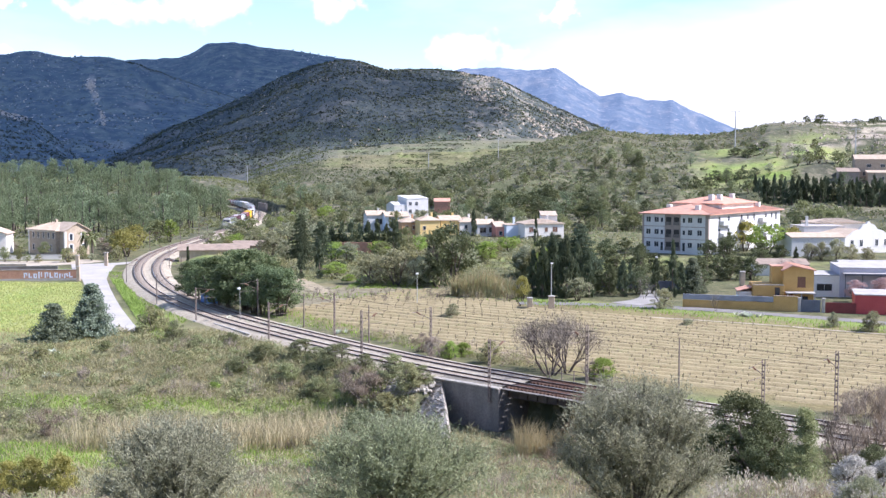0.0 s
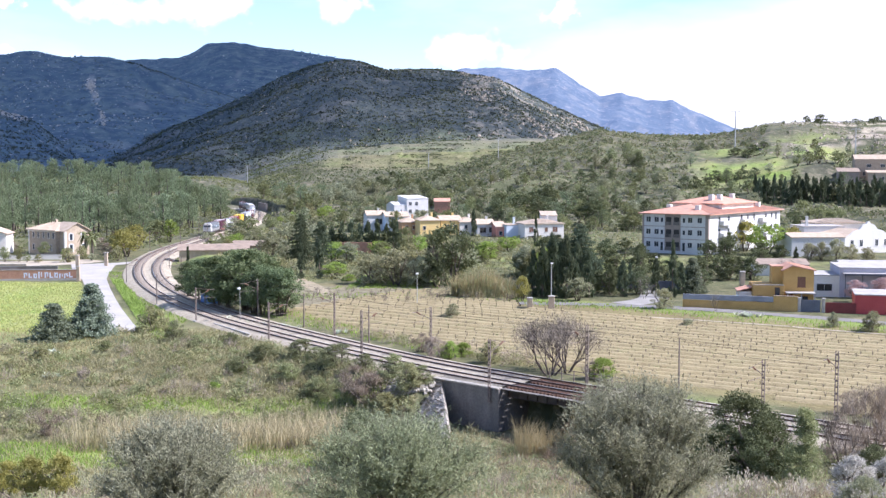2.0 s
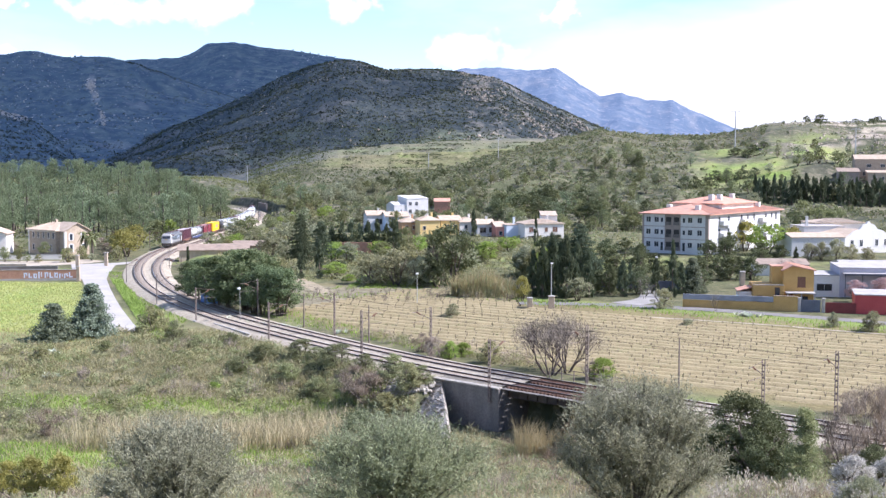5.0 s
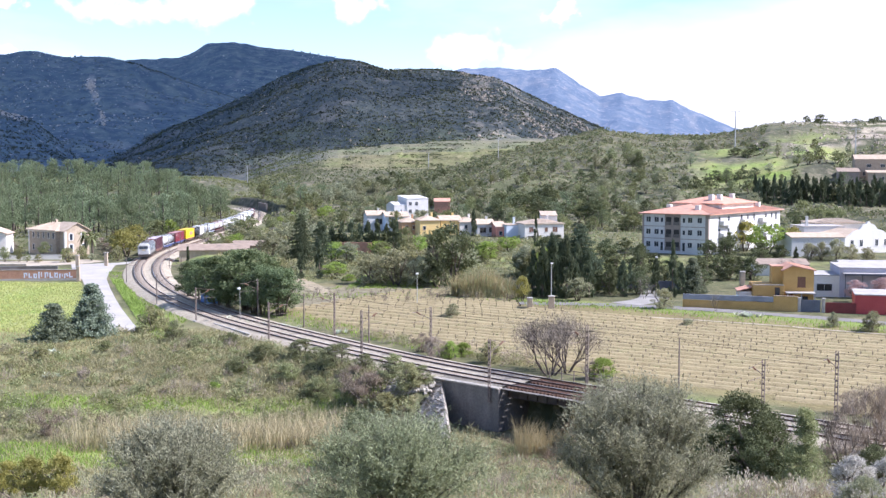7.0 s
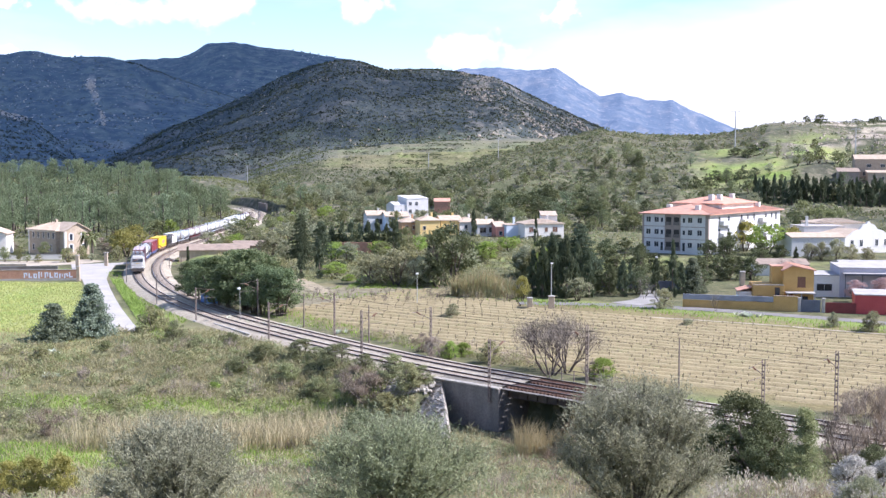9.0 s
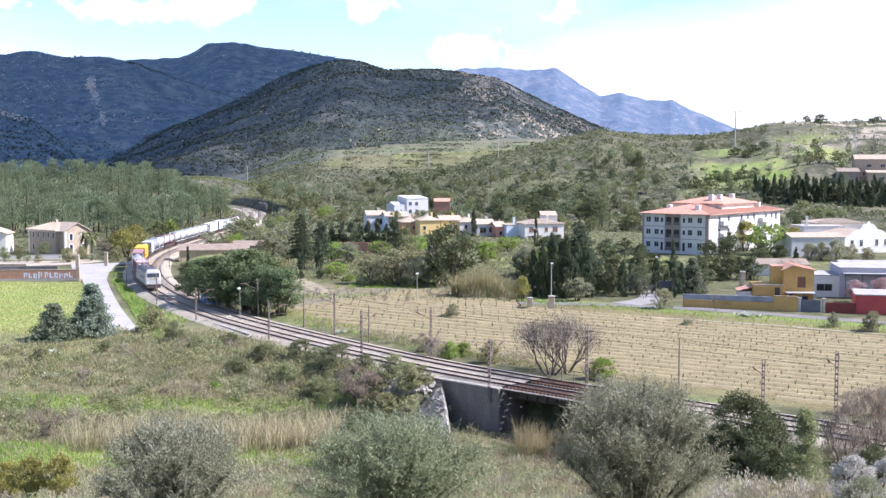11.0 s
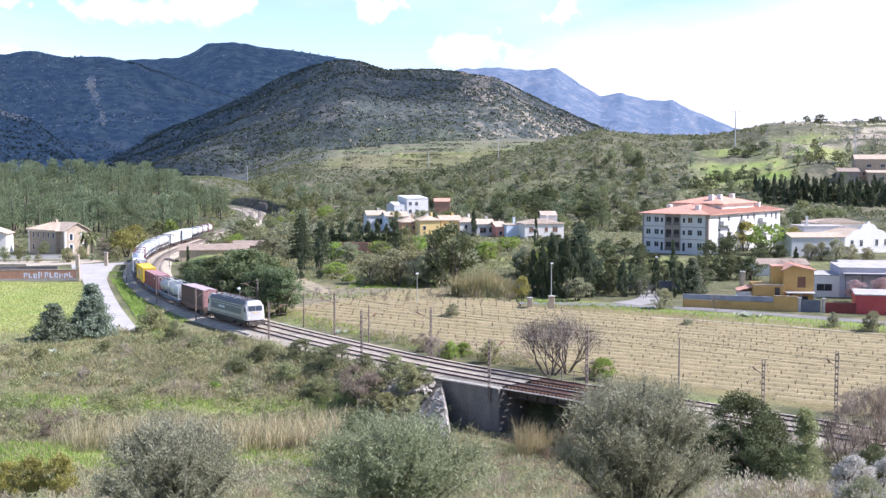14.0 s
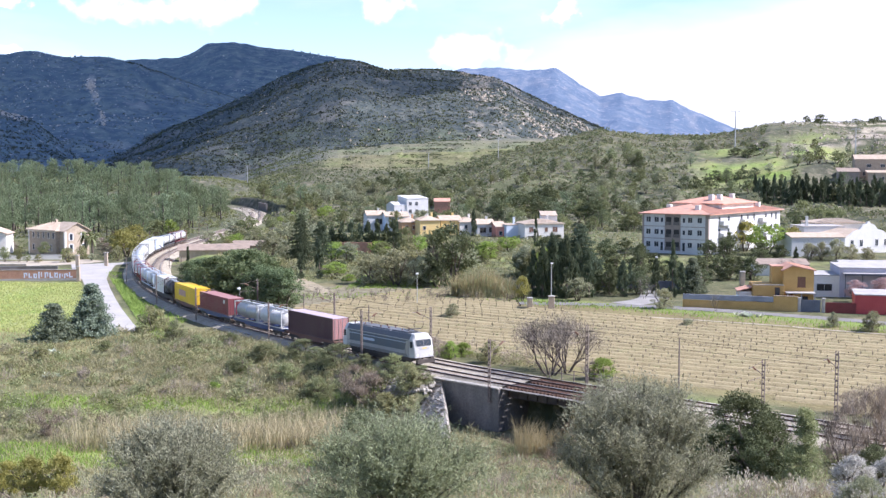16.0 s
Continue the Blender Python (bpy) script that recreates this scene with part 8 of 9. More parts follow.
    cover("scrub", "brown withered scrub on the near slope", "scrub", x[2 * h:], y[2 * h:], g, 0.3, 0.8, 14, M["purple_scrub"], 1.0, 0.9, 0.08, 0.5)
    x, y, g = spots(203, 60000, -50, 45, 74, 128, lambda x, y, r: (np.abs(x) / y < 0.42) & (fbm(x, y, 5, 3, 25) > r.uniform(-0.5, 0.5, len(x))) & ok(x, y, r, -1, 6))
    blades("dry_grass", "pale dry grass on the near slope", "grass", x, y, g, 0.25, 0.7, 0.05, 0.35, M["dry_grass"])
    x, y, g = spots(204, 60000, -60, 8, 104, 146, lambda x, y, r: (np.abs(x) / y < 0.42) & ((np.abs(y + 0.06 * x - 113) < 6) & (x < -11 + 5 * fbm(x, y, 6, 2, 59)) | (np.abs(y + 0.05 * x - 134) < 2.2)) & ok(x, y, r, -1, 6))
    blades("grass", "fresh green grass by the stream", "grass", x, y, g, 0.2, 0.5, 0.07, 0.4, M["grass"])
    # field of low green crop beside the yard wall
    x, y, g = spots(205, 50000, -110, -48, 172, 246, lambda x, y, r: ok(x, y, r, -1, 9) & (x / y > -0.43) & (x < -46.6 - 0.345 * (y - 172) - 3.4))
    blades("grass", "sunlit green grass of the meadow", "grass", x, y, g, 0.15, 0.4, 0.14, 0.5, M["meadow"])
    x, y, g = spots(206, 13000, -75, -8, 138, 176, lambda x, y, r: (np.abs(x) / y < 0.42) & ok(x, y, r, -1, 6))
    blades("dry_grass", "dry grass between the scrub", "grass", x, y, g, 0.15, 0.5, 0.10, 0.4, M["dry_grass"])
    # green bank between the lane and the tracks, and verges
    x, y, g = spots(207, 16000, -85, -40, 168, 300, lambda x, y, r: ok(x, y, r, -1, 5.6) & (track_distance(x, y) < 13) & (x > -46.6 - 0.345 * (y - 172) + 3.2) & (y < 268))
    blades("grass", "fresh green grass on the railway bank", "grass", x, y, g, 0.2, 0.7, 0.12, 0.4, M["grass"])
    edge = lambda y: -46.6 - 0.345 * (y - 172) + 3.3
    x, y, g = spots(213, 60000, -80, -38, 166, 250, lambda x, y, r: ok(x, y, r, -1, 5.6) & (x > edge(y)) & (x < edge(y) + 2.4 + 0.8 * fbm(x, y, 6, 2, 58)))
    blades("grass", "lush bright green herbs beside the lane", "grass", x, y, g, 0.3, 0.8, 0.16, 0.4, M["bright"])
    x, y, g = spots(208, 22000, -32, 80, 150, 224, lambda x, y, r: ok(x, y, r, 1, 7) & ((track_distance(x, y) < 12) | (np.abs(y + 0.62 * np.maximum(x, 0) - 214) < 4)) & (x / y < 0.42))
    blades("grass", "fresh green grass of the verge", "grass", x, y, g, 0.2, 0.6, 0.12, 0.4, M["grass"])
    # weeds between the vine rows and in the orchard
    x, y, g = spots(212, 9000, -34, 84, 96, 236, lambda x, y, r: ok(x, y, r, 1, 9) & (x / y < 0.41) & (y < 212 + 20 * (x < 12) - 0.62 * np.maximum(x, 0)) & (fbm(x, y, 12, 3, 51) > r.uniform(-0.6, 0.4, len(x))))
    h = len(x) // 2
    cover("weeds", "dry weeds between the vine rows", "weeds", x[:h], y[:h], g, 0.12, 0.42, 5, M["dry_grass"], 0.9, 0.9, 0.2, 0.4)
    cover("weeds", "low green weeds between the vine rows", "weeds", x[h:], y[h:], g, 0.10, 0.36, 5, M["scrub"], 0.7, 0.7, 0.4, 0.2)
    # reeds
    x, y, g = spots(209, 12500, -52, -8, 117.5, 128, lambda x, y, r: (fbm(x, y, 7, 2, 33) > r.uniform(-0.7, 0.1, len(x))) & (y < 127 + 0.07 * x + 2 * fbm(x, y, 6, 2, 34)) & (x / y > -0.42) & (x > -40 + 6 * r.random(len(x))))
    h = len(x) * 3 // 5
    blades("reeds", "tall dry tan reeds along the stream", "reeds", x[:h], y[:h], g, 0.9, 3.2, 0.06, 0.24, M["reed"])
    blades("reeds", "withered grey-brown stalks along the stream", "reeds", x[h:], y[h:], g, 0.7, 2.6, 0.07, 0.32, M["grey_scrub"])
    x, y, g = spots(234, 240, -54, -5, 116, 131, lambda x, y, r: (x / y > -0.42) & ok(x, y, r, -1, 8) & (fbm(x, y, 9, 3, 37) > r.uniform(-0.4, 0.3, len(x))))
    h = len(x) // 2
    cover("scrub", "brown twiggy bushes among the reeds", "scrub", x[:h], y[:h], g, 0.8, 1.7, 60, M["purple_scrub"], 1.1, 0.6, 0.07, 0.5)
    cover("scrub", "olive-green bushes among the reeds", "scrub", x[h:], y[h:], g, 0.7, 1.5, 60, M["scrub"], 1.1, 0.3, 0.35, 0.3)
    x, y, g = spots(210, 800, 7.4, 13.0, 114.5, 121.5, lambda x, y, r: ok(x, y, r, -1, 5.2))
    blades("reeds", "tall dry tan reeds before the bridge", "reeds", x, y, g, 1.0, 3.6, 0.055, 0.26, M["pale_reed"])
    x, y, g = spots(255, 60, 5.0, 14.5, 112, 121, lambda x, y, r: ok(x, y, r, -1, 5.5))
    h = len(x) // 2
    cover("scrub", "brown brush before the bridge", "scrub", x[:h], y[:h], g, 0.7, 1.5, 130, M["russet"], 1.0, 0.45, 0.05, 0.5)
    cover("scrub", "green bushes before the bridge", "scrub", x[h:], y[h:], g, 0.6, 1.4, 130, M["bank_leaf"], 0.9, 0.22, 0.4)
    x, y, g = spots(211, 3400, 1.5, 15.5, 209, 217, lambda x, y, r: np.hypot((x - 8) / 6.5, (y - 213) / 3.5) < 1)
    h = len(x) // 2
    blades("reeds", "clump of tall pale reeds behind the orchard", "reeds", x[:h], y[:h], g, 2.0, 4.8, 0.09, 0.12, M["pale_reed"])
    blades("reeds", "clump of greenish reeds behind the orchard", "reeds", x[h:], y[h:], g, 1.6, 4.6, 0.12, 0.16, M["scrub"])
    x, y, g = spots(254, 70, 1.5, 15, 208.5, 217, lambda x, y, r: np.hypot((x - 8) / 6.8, (y - 212.5) / 4) < 1)
    h = len(x) // 2
    cover("reeds", "feathery olive tops of the reed clump", "reeds", x[:h], y[:h], g, 1.6, 3.2, 110, M["hill_leaf"], 1.3, 0.30, 0.16, 0.8)
    cover("reeds", "feathery tan tops of the reed clump", "reeds", x[h:], y[h:], g, 1.6, 3.4, 110, M["pale_reed"], 1.3, 0.34, 0.12, 0.8)
    x, y, g = spots(256, 420, -24, -1, 226, 238, lambda x, y, r: (fbm(x, y, 5, 2, 63) > r.uniform(-0.6, 0.3, len(x))) & (x > -22 + 0.5 * (y - 226)))
    cover("garden_plants", "fresh green garden plants behind the orchard", "plants", x, y, g, 0.35, 0.85, 45, M["bright"], 0.8, 0.32, 0.5)
    x, y, g = spots(257, 260, -4, 22, 205, 224, lambda x, y, r: (y + 0.3 * x > 218) & (y + 0.3 * x < 224))
    cover("hedge", "low grey-green hedge along the orchard's edge", "hedge", x, y, g, 0.5, 1.1, 60, M["olive_far"], 0.9, 0.3, 0.4)
    # trees and scrub of the hills
    hillside = lambda x, y, r, dens, sc, sd: fbm(x, y, sc, 4, sd) > r.uniform(-0.75, dens, len(x))
    open_land = lambda x, y, r: ((x / y > 0.205) & (x / y < 0.33) & (y > 540) & (y < 690) | (x / y > 0.27) & (y > 640)) & (r.random(len(x)) < 0.85)
    x, y, g = spots(221, 60000, -160, 420, 310, 860, lambda x, y, r: (x / y < 0.40) & ~open_land(x, y, r) & (x / y > -0.16) & hillside(x, y, r, 0.30, 45, 43) & clear_of_track(x, y, 12) & (land(x, y) > 0.4))
    h = len(x) // 2
    cover("hill_scrub", "grey-green scrub on the near hillside", "scrub", x[:h], y[:h], g, 0.4, 1.3, 3, M["scrub"], 1.0, 0.8, 0.7)
    cover("hill_scrub", "dark green bushes on the near hillside", "scrub", x[h:], y[h:], g, 0.4, 1.4, 3, M["oak"], 1.0, 0.8, 0.7)
    # rounded bushes, thick on the slope behind the village and thin on the open pasture
    dense = lambda x, y: np.where((x / y > 0.20) & (y > 530) & (y < 700), -0.55, np.where(x / y > 0.235, -0.05, np.where(x / y > 0.19, 0.12, 0.42)))
    x, y, g = spots(241, 20500, -160, 330, 395, 830, lambda x, y, r: (x / y < 0.40) & (x / y > -0.13) & ~open_land(x, y, r) & (fbm(x, y, 28, 4, 47) > r.uniform(-0.8, 0.35, len(x)) - 0.5 * dense(x, y)) & clear_of_track(x, y, 14) & (land(x, y) > 1.0))
    a, b = len(x) * 2 // 5, len(x) * 7 // 10
    cover("hill_scrub", "rounded olive-green bushes on the near hillside", "scrub", x[:a], y[:a], g, 1.0, 2.3, 11, M["hill_leaf"], 1.15, 0.62, 0.8)
    cover("hill_scrub", "rounded dark evergreen bushes on the near hillside", "scrub", x[a:b], y[a:b], g, 1.0, 2.6, 12, M["holm"], 1.2, 0.62, 0.8)
    cover("hill_scrub", "grey leafless bushes on the near hillside", "scrub", x[b:], y[b:], g, 0.9, 2.0, 9, M["hill_grey"], 1.1, 0.7, 0.5)
    on_middle = lambda x, y: land(x, y) < hill(x / y, y, MIDDLE_HILL, 900, 1700, 13, x, 31, 1.1) + 5
    x, y, g = spots(222, 62000, -620, 420, 1080, 1750, lambda x, y, r: (np.abs(x / y) < 0.42) & hillside(x, y, r, 0.35, 60, 44) & on_middle(x, y))
    h = len(x) // 2
    cover("hill_scrub", "dark scrub on the rounded hill", "scrub", x[:h], y[:h], g, 1.2, 3.4, 4, M["heath"], 0.8, 0.8, 0.75)
    cover("hill_scrub", "olive-green scrub on the rounded hill", "scrub", x[h:], y[h:], g, 1.0, 2.8, 3, M["holm"], 0.8, 0.9, 0.75)
    # scrub on the dark mountains
    x, y, g = spots(242, 15000, -1100, 60, 1150, 2700, lambda x, y, r: (x / y > -0.41) & (x / y < -0.02) & hillside(x, y, r, 0.25, 90, 48) & ~on_middle(x, y))
    cover("hill_scrub", "dark heath and bushes on the mountain", "scrub", x, y, g, 1.4, 3.4, 3, M["mountain_leaf"], 0.7, 0.9, 0.75)
    a = np.r_[np.linspace(-0.262, -0.236, 9), np.linspace(-0.238, -0.222, 4), np.linspace(-0.125, -0.09, 6)]
    yy = np.where(a < -0.2, 2400.0, 3200.0)
    cover("hill_scrub", "small trees standing on the mountain ridge", "scrub", a * yy, yy, g, 3.0, 5.5, 26, M["heath"], 1.0, 0.6, 0.75)
    # pale boulders
    rocks("boulders", "pale granite boulders on the sunny shoulder of the hill", *spots(243, 9000, 20, 190, 1150, 1720, lambda x, y, r: (x / y > 0.015) & (x / y < 0.125) & (fbm(x, y, 55, 4, 91) > r.uniform(0.0, 0.75, len(x))) & on_middle(x, y)), 0.8, 2.8)
    rocks("boulders", "pale granite boulders scattered over the rounded hill", *spots(244, 3000, -420, 60, 1120, 1730, lambda x, y, r: (fbm(x, y, 70, 4, 92) > r.uniform(-0.1, 0.7, len(x))) & on_middle(x, y)), 0.6, 1.9)
    scar_at = lambda x, y: np.abs(x / y + 0.296 - 0.011 * (170 - land(x, y)) / 90 + 0.003 * fbm(x, y, 60, 3, 87)) < 0.0018 + 0.0026 * ease((land(x, y) - 110) / 60)
    rocks("boulders", "pale rock rib down the mountain", *spots(245, 30000, -760, -380, 1350, 2350, lambda x, y, r: scar_at(x, y) & (land(x, y) > 76) & (land(x, y) < 176) & (fbm(x, y, 40, 3, 88) > r.uniform(-0.5, 0.4, len(x)))), 1.2, 3.8, "stone")
    rocks("boulders", "pale outcrops scattered over the mountain", *spots(246, 8000, -1000, 0, 1250, 3150, lambda x, y, r: (x / y > -0.41) & (fbm(x, y, 110, 5, 93) > r.uniform(0.12, 0.75, len(x))) & ~on_middle(x, y)), 0.8, 2.6, "stone")
    x, y, g = spots(248, 9000, -640, -330, 1050, 1560, lambda x, y, r: (x / y > -0.41) & (x / y < -0.27) & (land(x, y) > 6) & (hillside(x, y, r, 0.3, 50, 49)))
    cover("hill_scrub", "dark heath on the low spur", "scrub", x, y, g, 1.4, 3.2, 3, M["heath"], 0.7, 0.9, 0.75)
    rocks("boulders", "pale rocks along the crest of the low spur", *spots(249, 900, -580, -490, 1455, 1510, lambda x, y, r: (x / y < -0.352 + 0.006 * r.normal(size=len(x))) & (fbm(x, y, 18, 3, 95) > r.uniform(-0.2, 0.4, len(x)))), 0.9, 2.6, "stone")
    rocks("boulders", "bleached rock slabs on the hilltop", *spots(247, 3200, 165, 300, 585, 790, lambda x, y, r: (x / y > 0.255) & (x / y < 0.42) & (fbm(x, y, 24, 4, 94) > r.uniform(-0.1, 0.6, len(x)))), 0.4, 1.3)
    near_terrace = lambda x, y: (soft_in(x / y, -0.10, 0.09, 0.04) * soft_in(land(x, y), 20, 44, 6) > 0.15 + 0.7 * np.mod(x * 7.31 + y * 3.17, 1.0)) & (y > 770)
    x, y, g = spots(226, 26000, -190, 40, 480, 1250, lambda x, y, r: (x / y < 0.035 - 0.05 * r.random(len(x))) & (x / y > -0.165) & clear_of_track(x, y, 14) & ~near_terrace(x, y) & (land(x, y) > 0.5))
    low = (y < 740) & (x / y < -0.04)
    cover("hill_scrub", "dense dark scrub below the rounded hill", "scrub", x[~low], y[~low], g, 0.7, 2.1, 3, M["holm"], 1.0, 0.85, 0.7)
    cover("hill_scrub", "pale grey-green scrub at the foot of the hill", "scrub", x[low], y[low], g, 0.6, 1.6, 3, M["olive_far"], 1.0, 0.85, 0.7)
    # scrub along the edges of the old terraces, level by level
    tx, ty, g = [], [], rand(227)
    reach = np.arange(770.0, 1110.0, 1.0)
    for level in np.arange(20.8, 43.0, 2.6):
        for a in np.arange(-0.084, 0.075, 0.0008):
            up = np.maximum.accumulate(land(a * reach, reach)) >= level + 0.5 * math.sin(a * 60 + level)
            if up.any() and g.random() < 0.55 + 0.45 * math.sin(a * 90 + level * 2.3) and reach[up.argmax()] > 772:
                tx.append(a * reach[up.argmax()] + g.normal() * 0.25)
                ty.append(reach[up.argmax()] + g.normal() * 0.4)
    cover("hill_scrub", "dark scrub along the terrace edges", "scrub", np.array(tx), np.array(ty), g, 0.8, 1.9, 6, M["holm"], 0.8, 0.8, 0.7)
    # undergrowth in the wood and in the gardens
    x, y, g = spots(224, 11000, -330, -60, 300, 960, lambda x, y, r: (x / y > -0.42) & (x / y < -0.12) & clear_of_track(x, y, 9) & ~((x < -88) & (y < 345)))
    cover("undergrowth", "dark undergrowth below the pines", "scrub", x, y, g, 0.8, 2.4, 9, M["oak"], 1.0, 0.7, 0.6)
    x, y, g = spots(225, 9000, -60, 66, 239, 372, lambda x, y, r: ok(x, y, r, 1, 12) & (fbm(x, y, 18, 3, 46) > r.uniform(-0.6, 0.4, len(x))) & ~((x > 44) & (y > 280)) & (x > -0.24 * y + 6))
    h = len(x) // 2
    cover("undergrowth", "grey-green garden shrubs of the village", "scrub", x[:h], y[:h], g, 0.5, 1.7, 10, M["scrub"], 0.9, 0.5, 0.5)
    cover("undergrowth", "olive-green garden shrubs of the village", "scrub", x[h:], y[h:], g, 0.5, 1.6, 10, M["hill_leaf"], 1.0, 0.5, 0.5)


plant_cover()

# ---- the vineyard ----
ROW = Vector((0.853, -0.522))            # the rows' way
ACROSS = Vector((0.522, 0.853))


def vineyard():
    rng = random.Random(31)
    ridge_v, ridge_f, vine_v, vine_f, weed_at = [], [], [], [], []
    stump = [(-0.05, -0.04, -0.05), (0.05, -0.04, -0.05), (0, 0.05, -0.05), (-0.02, -0.03, 0.34), (0.07, -0.02, 0.36), (0.02, 0.05, 0.35),
             (-0.22, 0.05, 0.66), (-0.18, 0.07, 0.64), (0.25, -0.04, 0.70), (0.22, 0.0, 0.66), (0.03, 0.14, 0.74), (0.06, 0.12, 0.70)]
    sf = [(0, 1, 4, 3), (1, 2, 5, 4), (2, 0, 3, 5), (3, 5, 7, 6), (4, 3, 9, 8), (5, 4, 11, 10)]
    for r in range(44):
        base = Vector((28.6, 150.0)) + ACROSS * (r * 2.55 - 48)
        pts = []
        for k in range(-46, 56):
            p = base + ROW * (k * 1.5)
            pts.append(p)
        arr = np.array([tuple(p) for p in pts])
        inside = (track_side(arr[:, 0], arr[:, 1]) > 0) & (track_distance(arr[:, 0], arr[:, 1]) > 12) & (arr[:, 1] < np.where(arr[:, 0] < 13, 224, 207) - 0.62 * np.maximum(arr[:, 0], 0) + np.where(arr[:, 0] < 13, 0.62, 0) * np.maximum(arr[:, 0], 0)) & (np.abs(arr[:, 0] / arr[:, 1]) < 0.43) & (arr[:, 1] > 90) & (arr[:, 0] > -24 - 0.2 * (arr[:, 1] - 180))
        zz = land(arr[:, 0], arr[:, 1])
        wob = [rng.uniform(-0.16, 0.16) + 0.22 * math.sin(0.23 * k + 1.7 * r) for k in range(len(pts))]
        for k in range(len(pts)):
            if not inside[k]:
                continue
            p, z = pts[k] + ACROSS * wob[k], zz[k]
            if k + 1 < len(pts) and inside[k + 1]:
                q, zq = pts[k + 1] + ACROSS * wob[k + 1], zz[k + 1]
                n = len(ridge_v)
                hh = 0.34
                for c, cz in ((p, z), (q, zq)):
                    ridge_v += [(*(c - ACROSS * 0.75), cz - 0.03), (*(c - ACROSS * 0.3), cz + hh), (*(c + ACROSS * 0.3), cz + hh), (*(c + ACROSS * 0.75), cz - 0.03)]
                ridge_f += [(n, n + 4, n + 5, n + 1), (n + 1, n + 5, n + 6, n + 2), (n + 2, n + 6, n + 7, n + 3)]
            for q in (0.0, 0.5, 1.0):
                e = p - ACROSS * 0.72 + ROW * q
                weed_at.append((e.x, e.y))
            if rng.random() < 0.80:
                a, s = rng.uniform(0, 6.283), rng.uniform(0.65, 1.15)
                ca, sa = math.cos(a) * s, math.sin(a) * s
                n = len(vine_v)
                vine_v += [(p.x + vx * ca - vy * sa, p.y + vx * sa + vy * ca, z + 0.1 + vz * s) for vx, vy, vz in stump]
                vine_f += [tuple(n + i for i in q) for q in sf]
    wx, wy = np.array(weed_at).T
    g = rand(32)
    keep = g.random(len(wx)) < 0.35 + 0.5 * fbm(wx, wy, 14, 3, 52)
    wx, wy = wx[keep] + g.normal(size=keep.sum()) * 0.18, wy[keep] + g.normal(size=keep.sum()) * 0.18
    cover("weeds", "low olive-brown weeds along the vine rows", "weeds", wx, wy, g, 0.22, 0.5, 6, M["scrub"], 0.7, 0.7, 0.5)
    tagged(new("soil_ridges", raw_mesh("soil_ridges", ridge_v, ridge_f, M["soil"])), "low ridges of tilled soil along the vine rows", "soil", kind="stuff")
    tagged(new("vines", raw_mesh("vines", vine_v, vine_f, M["vine"])), "pruned dark vine stocks in rows", "vines", kind="stuff")


M["soil"] = surface("tilled_soil", (0.265, 0.218, 0.114), (0.37, 0.308, 0.170), 0.4, 0.95, fine=5, stain=(0.26, 0.235, 0.115), bumps=0.6, dist=0.05)
vineyard()
# orchard of low old vines behind
for i in range(26):
    x, y = -30 + (i % 13) * 3.4 + rr.uniform(-0.8, 0.8), 206 + (i // 13) * 8 + rr.uniform(-2.5, 2.5)
    plant("bareTree", x, y, rr.uniform(1.8, 2.6), rr.uniform(2.2, 3.4), "fruit_tree", "small pruned leafless fruit tree", "orchard trees")


# ---- agaves ----
def agave(x, y, r, seed):
    rng = random.Random(seed)
    t = thing("agave", pose(x, y, ground_at(x, y)), "pale grey-green prickly agave clump", "agave", "agaves beside the tracks")
    for k in range(5):
        ox, oy, g = rng.uniform(-1, 1) * r, rng.uniform(-0.6, 0.6) * r, Geo()
        for i in range(12):
            a, e = i * 2.4 + rng.uniform(-0.2, 0.2), rng.uniform(0.5, 1.3)
            l = rng.uniform(0.6, 1.0)
            d = Vector((math.cos(a) * math.cos(e), math.sin(a) * math.cos(e), math.sin(e)))
            s = Vector((-math.sin(a), math.cos(a), 0)) * 0.09
            p = Vector((ox, oy, -0.05))
            g.put([p - s * 0.6, p + s * 0.6, p + d * l * 0.5 + s, p + d * l * 0.5 - s, p + d * l], [(0, 1, 2, 3), (3, 2, 4)])
        part("rosette", g, M["agave"], t)


for i, (x, y, r) in enumerate(((-29.2, 181.5, 1.2), (-26.6, 178.8, 1.3), (-24.4, 176.4, 1.2), (-22.0, 174.2, 1.1), (-33.0, 186.5, 1.2), (-41.5, 203.5, 1.0), (48.5, 186.5, 1.6), (47.4, 187.3, 1.4), (49.4, 186.2, 1.3), (-50.6, 154.0, 1.0), (-47.8, 144.0, 0.9), (-14.6, 171.0, 0.8))):
    agave(x, y, r, 300 + i)

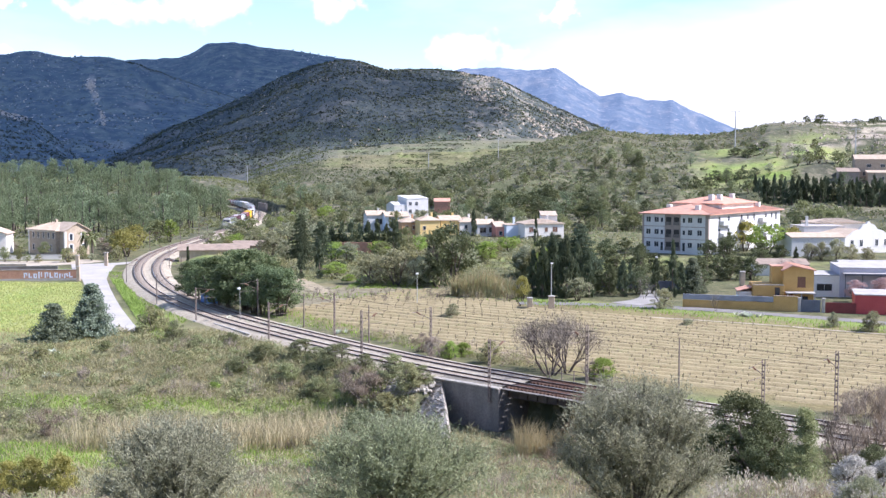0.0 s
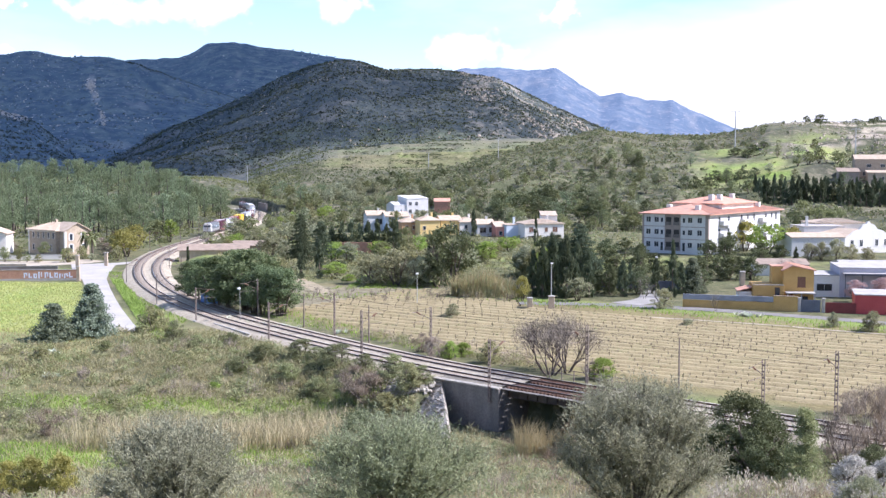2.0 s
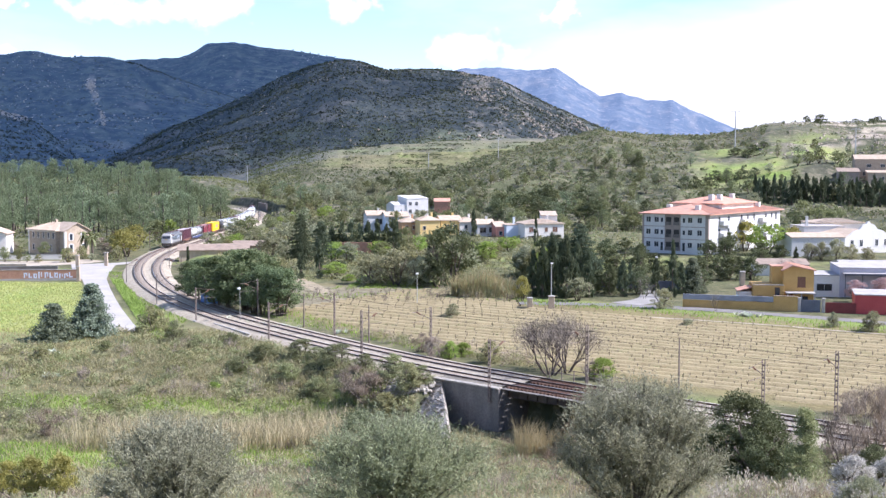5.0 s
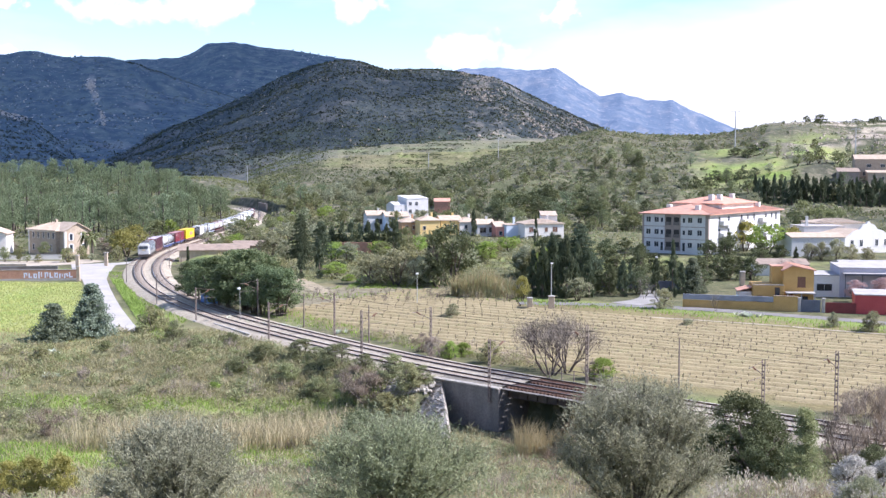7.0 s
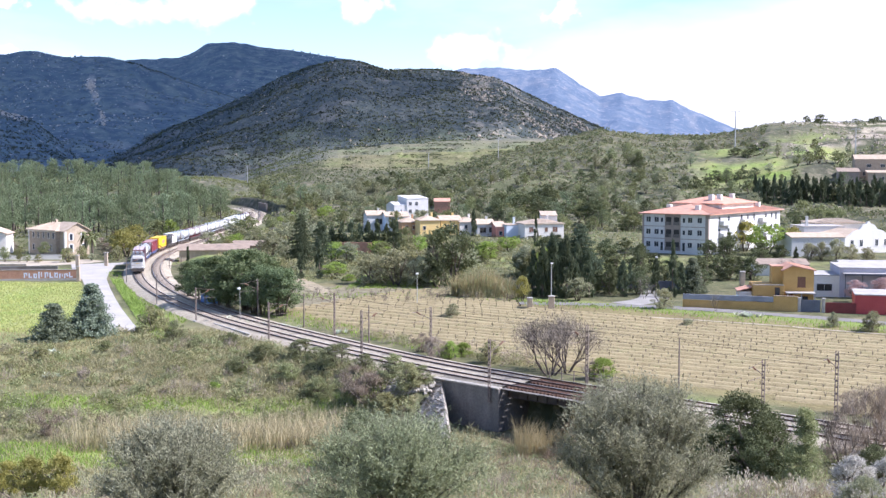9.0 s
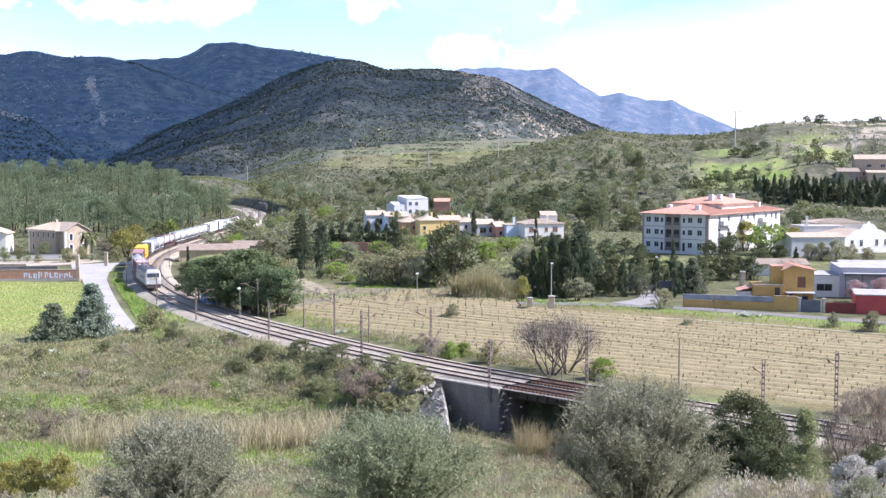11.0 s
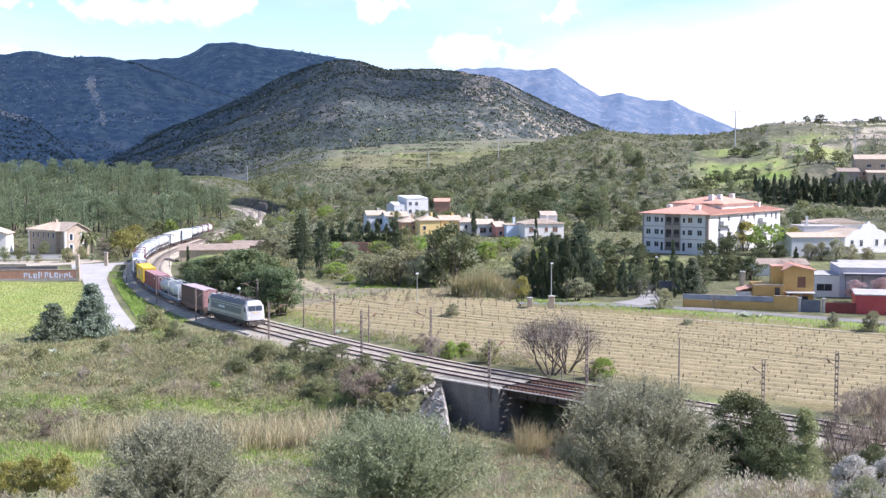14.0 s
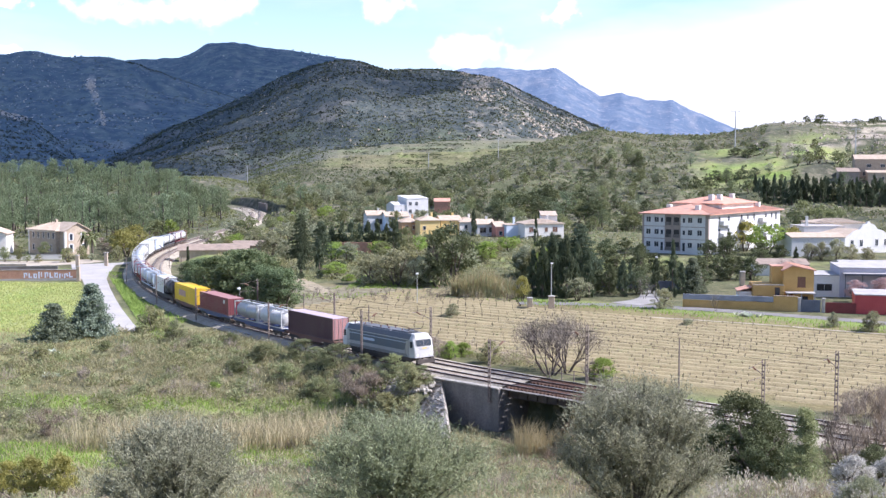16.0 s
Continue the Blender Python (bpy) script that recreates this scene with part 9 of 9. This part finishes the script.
# ---- clouds ----
def cloud(x, y, z, w, h, seed, drift, soft=0.75):
    """A far bank of white cloud."""
    m, nt, p = material("cloud")
    nt.nodes.remove(p)
    tc = nt.nodes.new("ShaderNodeTexCoord")
    mp = node(nt, "ShaderNodeMapping", Location=(-1, -1, 0), Scale=(2, 2, 1))
    nt.links.new(tc.outputs["Generated"], mp.inputs["Vector"])
    ln = nt.nodes.new("ShaderNodeVectorMath")
    ln.operation = "LENGTH"
    nt.links.new(mp.outputs["Vector"], ln.inputs[0])
    of = node(nt, "ShaderNodeMapping", Location=(seed * 3.1, seed * 1.7, seed * 0.9), Scale=(1.0 * w / h, 1.0, 1))
    nt.links.new(tc.outputs["Generated"], of.inputs["Vector"])
    nz = node(nt, "ShaderNodeTexNoise", Scale=1.7, Detail=5.0, Roughness=0.5)
    nt.links.new(of.outputs["Vector"], nz.inputs["Vector"])
    sub = nt.nodes.new("ShaderNodeMath")
    sub.operation = "MULTIPLY_ADD"
    sub.inputs[1].default_value, sub.inputs[2].default_value = 1.9, -0.05
    nt.links.new(nz.outputs["Fac"], sub.inputs[0])
    df = nt.nodes.new("ShaderNodeMath")
    df.operation = "SUBTRACT"
    nt.links.new(sub.outputs[0], df.inputs[0])
    nt.links.new(ln.outputs["Value"], df.inputs[1])
    rg = nt.nodes.new("ShaderNodeMapRange")
    rg.interpolation_type = "SMOOTHSTEP"
    rg.inputs["From Min"].default_value, rg.inputs["From Max"].default_value = 0.0, soft
    nt.links.new(df.outputs[0], rg.inputs["Value"])
    em, tr, ms = node(nt, "ShaderNodeEmission", Color=(1, 0.99, 0.98, 1), Strength=1.35), nt.nodes.new("ShaderNodeBsdfTransparent"), nt.nodes.new("ShaderNodeMixShader")
    nt.links.new(rg.outputs["Result"], ms.inputs[0])
    nt.links.new(tr.outputs[0], ms.inputs[1])
    nt.links.new(em.outputs[0], ms.inputs[2])
    nt.links.new(ms.outputs[0], nt.nodes["Material Output"].inputs["Surface"])
    me = raw_mesh("cloud", [(-w / 2, -h / 2, 0), (w / 2, -h / 2, 0), (w / 2, h / 2, 0), (-w / 2, h / 2, 0)], [(0, 1, 2, 3)], m)
    ob = tagged(new("cloud", me), "white fair-weather cloud drifting over the hills", "cloud", "clouds", "structure")
    ob.matrix_basis = pose(x, y, z, 90)
    ob.visible_shadow = False
    if drift:
        clouds.append((ob, drift))


cloud(-1165, 4800, 24 + 272 * 2.29, 1050, 240, 1.0, 1.6)
cloud(-1740, 4800, 24 + 282 * 2.29, 220, 90, 2.0, 2.0)
cloud(-420, 4800, 24 + 270 * 2.29, 330, 170, 3.0, 12.3)
cloud(80, 4800, 24 + 196 * 2.29, 640, 210, 4.0, 1.0)
cloud(475, 4800, 24 + 262 * 2.29, 240, 130, 5.0, 0.4)
cloud(-1770, 4800, 24 + 200 * 2.29, 150, 90, 6.0, 2.5)


def shade_cloud(x, y, z, rx, ry, seed):
    """A cloud overhead, out of view, whose shadow lies on the mountains."""
    rng = rand(seed)
    n = 40
    a = np.linspace(0, 2 * np.pi, n, endpoint=False)
    k = 1 + 0.22 * np.sin(3 * a + seed) + 0.12 * np.sin(7 * a + 2 * seed) + 0.06 * rng.normal(size=n)
    g = Geo().loft([[(rx * q * kk * math.cos(t), ry * q * kk * math.sin(t), h) for t, kk in zip(a, k)] for q, h in ((0.8, -40), (1.0, 0), (0.7, 80))])
    ob = solid("cloud", g, M["thin_cloud" if seed in (2, 5) else "cloud_white"], pose(x, y, z), "large white cloud out of view that shades the mountains", "cloud", kind="structure")
    if seed == 2:
        passing.append(ob)


M["cloud_white"] = surface("cloud_white", (0.86, 0.86, 0.86), (0.92, 0.92, 0.92), 0.002, 1.0, bumps=0)
M["thin_cloud"], thin, dense = material("thin_cloud")
dense.inputs["Base Color"].default_value = (0.9, 0.9, 0.9, 1)
dense.inputs["Alpha"].default_value = 0.30
# the last two are added to dim the low spur and the hill's left
for px, py, pz, rx, ry, sd in ((-700, 2450, 170, 900, 1400, 1), (-340, 1420, 90, 360, 400, 2), (-560, 1120, 20, 360, 300, 4), (-330, 1300, 60, 280, 340, 5)):
    q = Vector((px, py, pz)) + to_sun * 2300
    shade_cloud(q.x, q.y, q.z, rx, ry, sd)
motions()
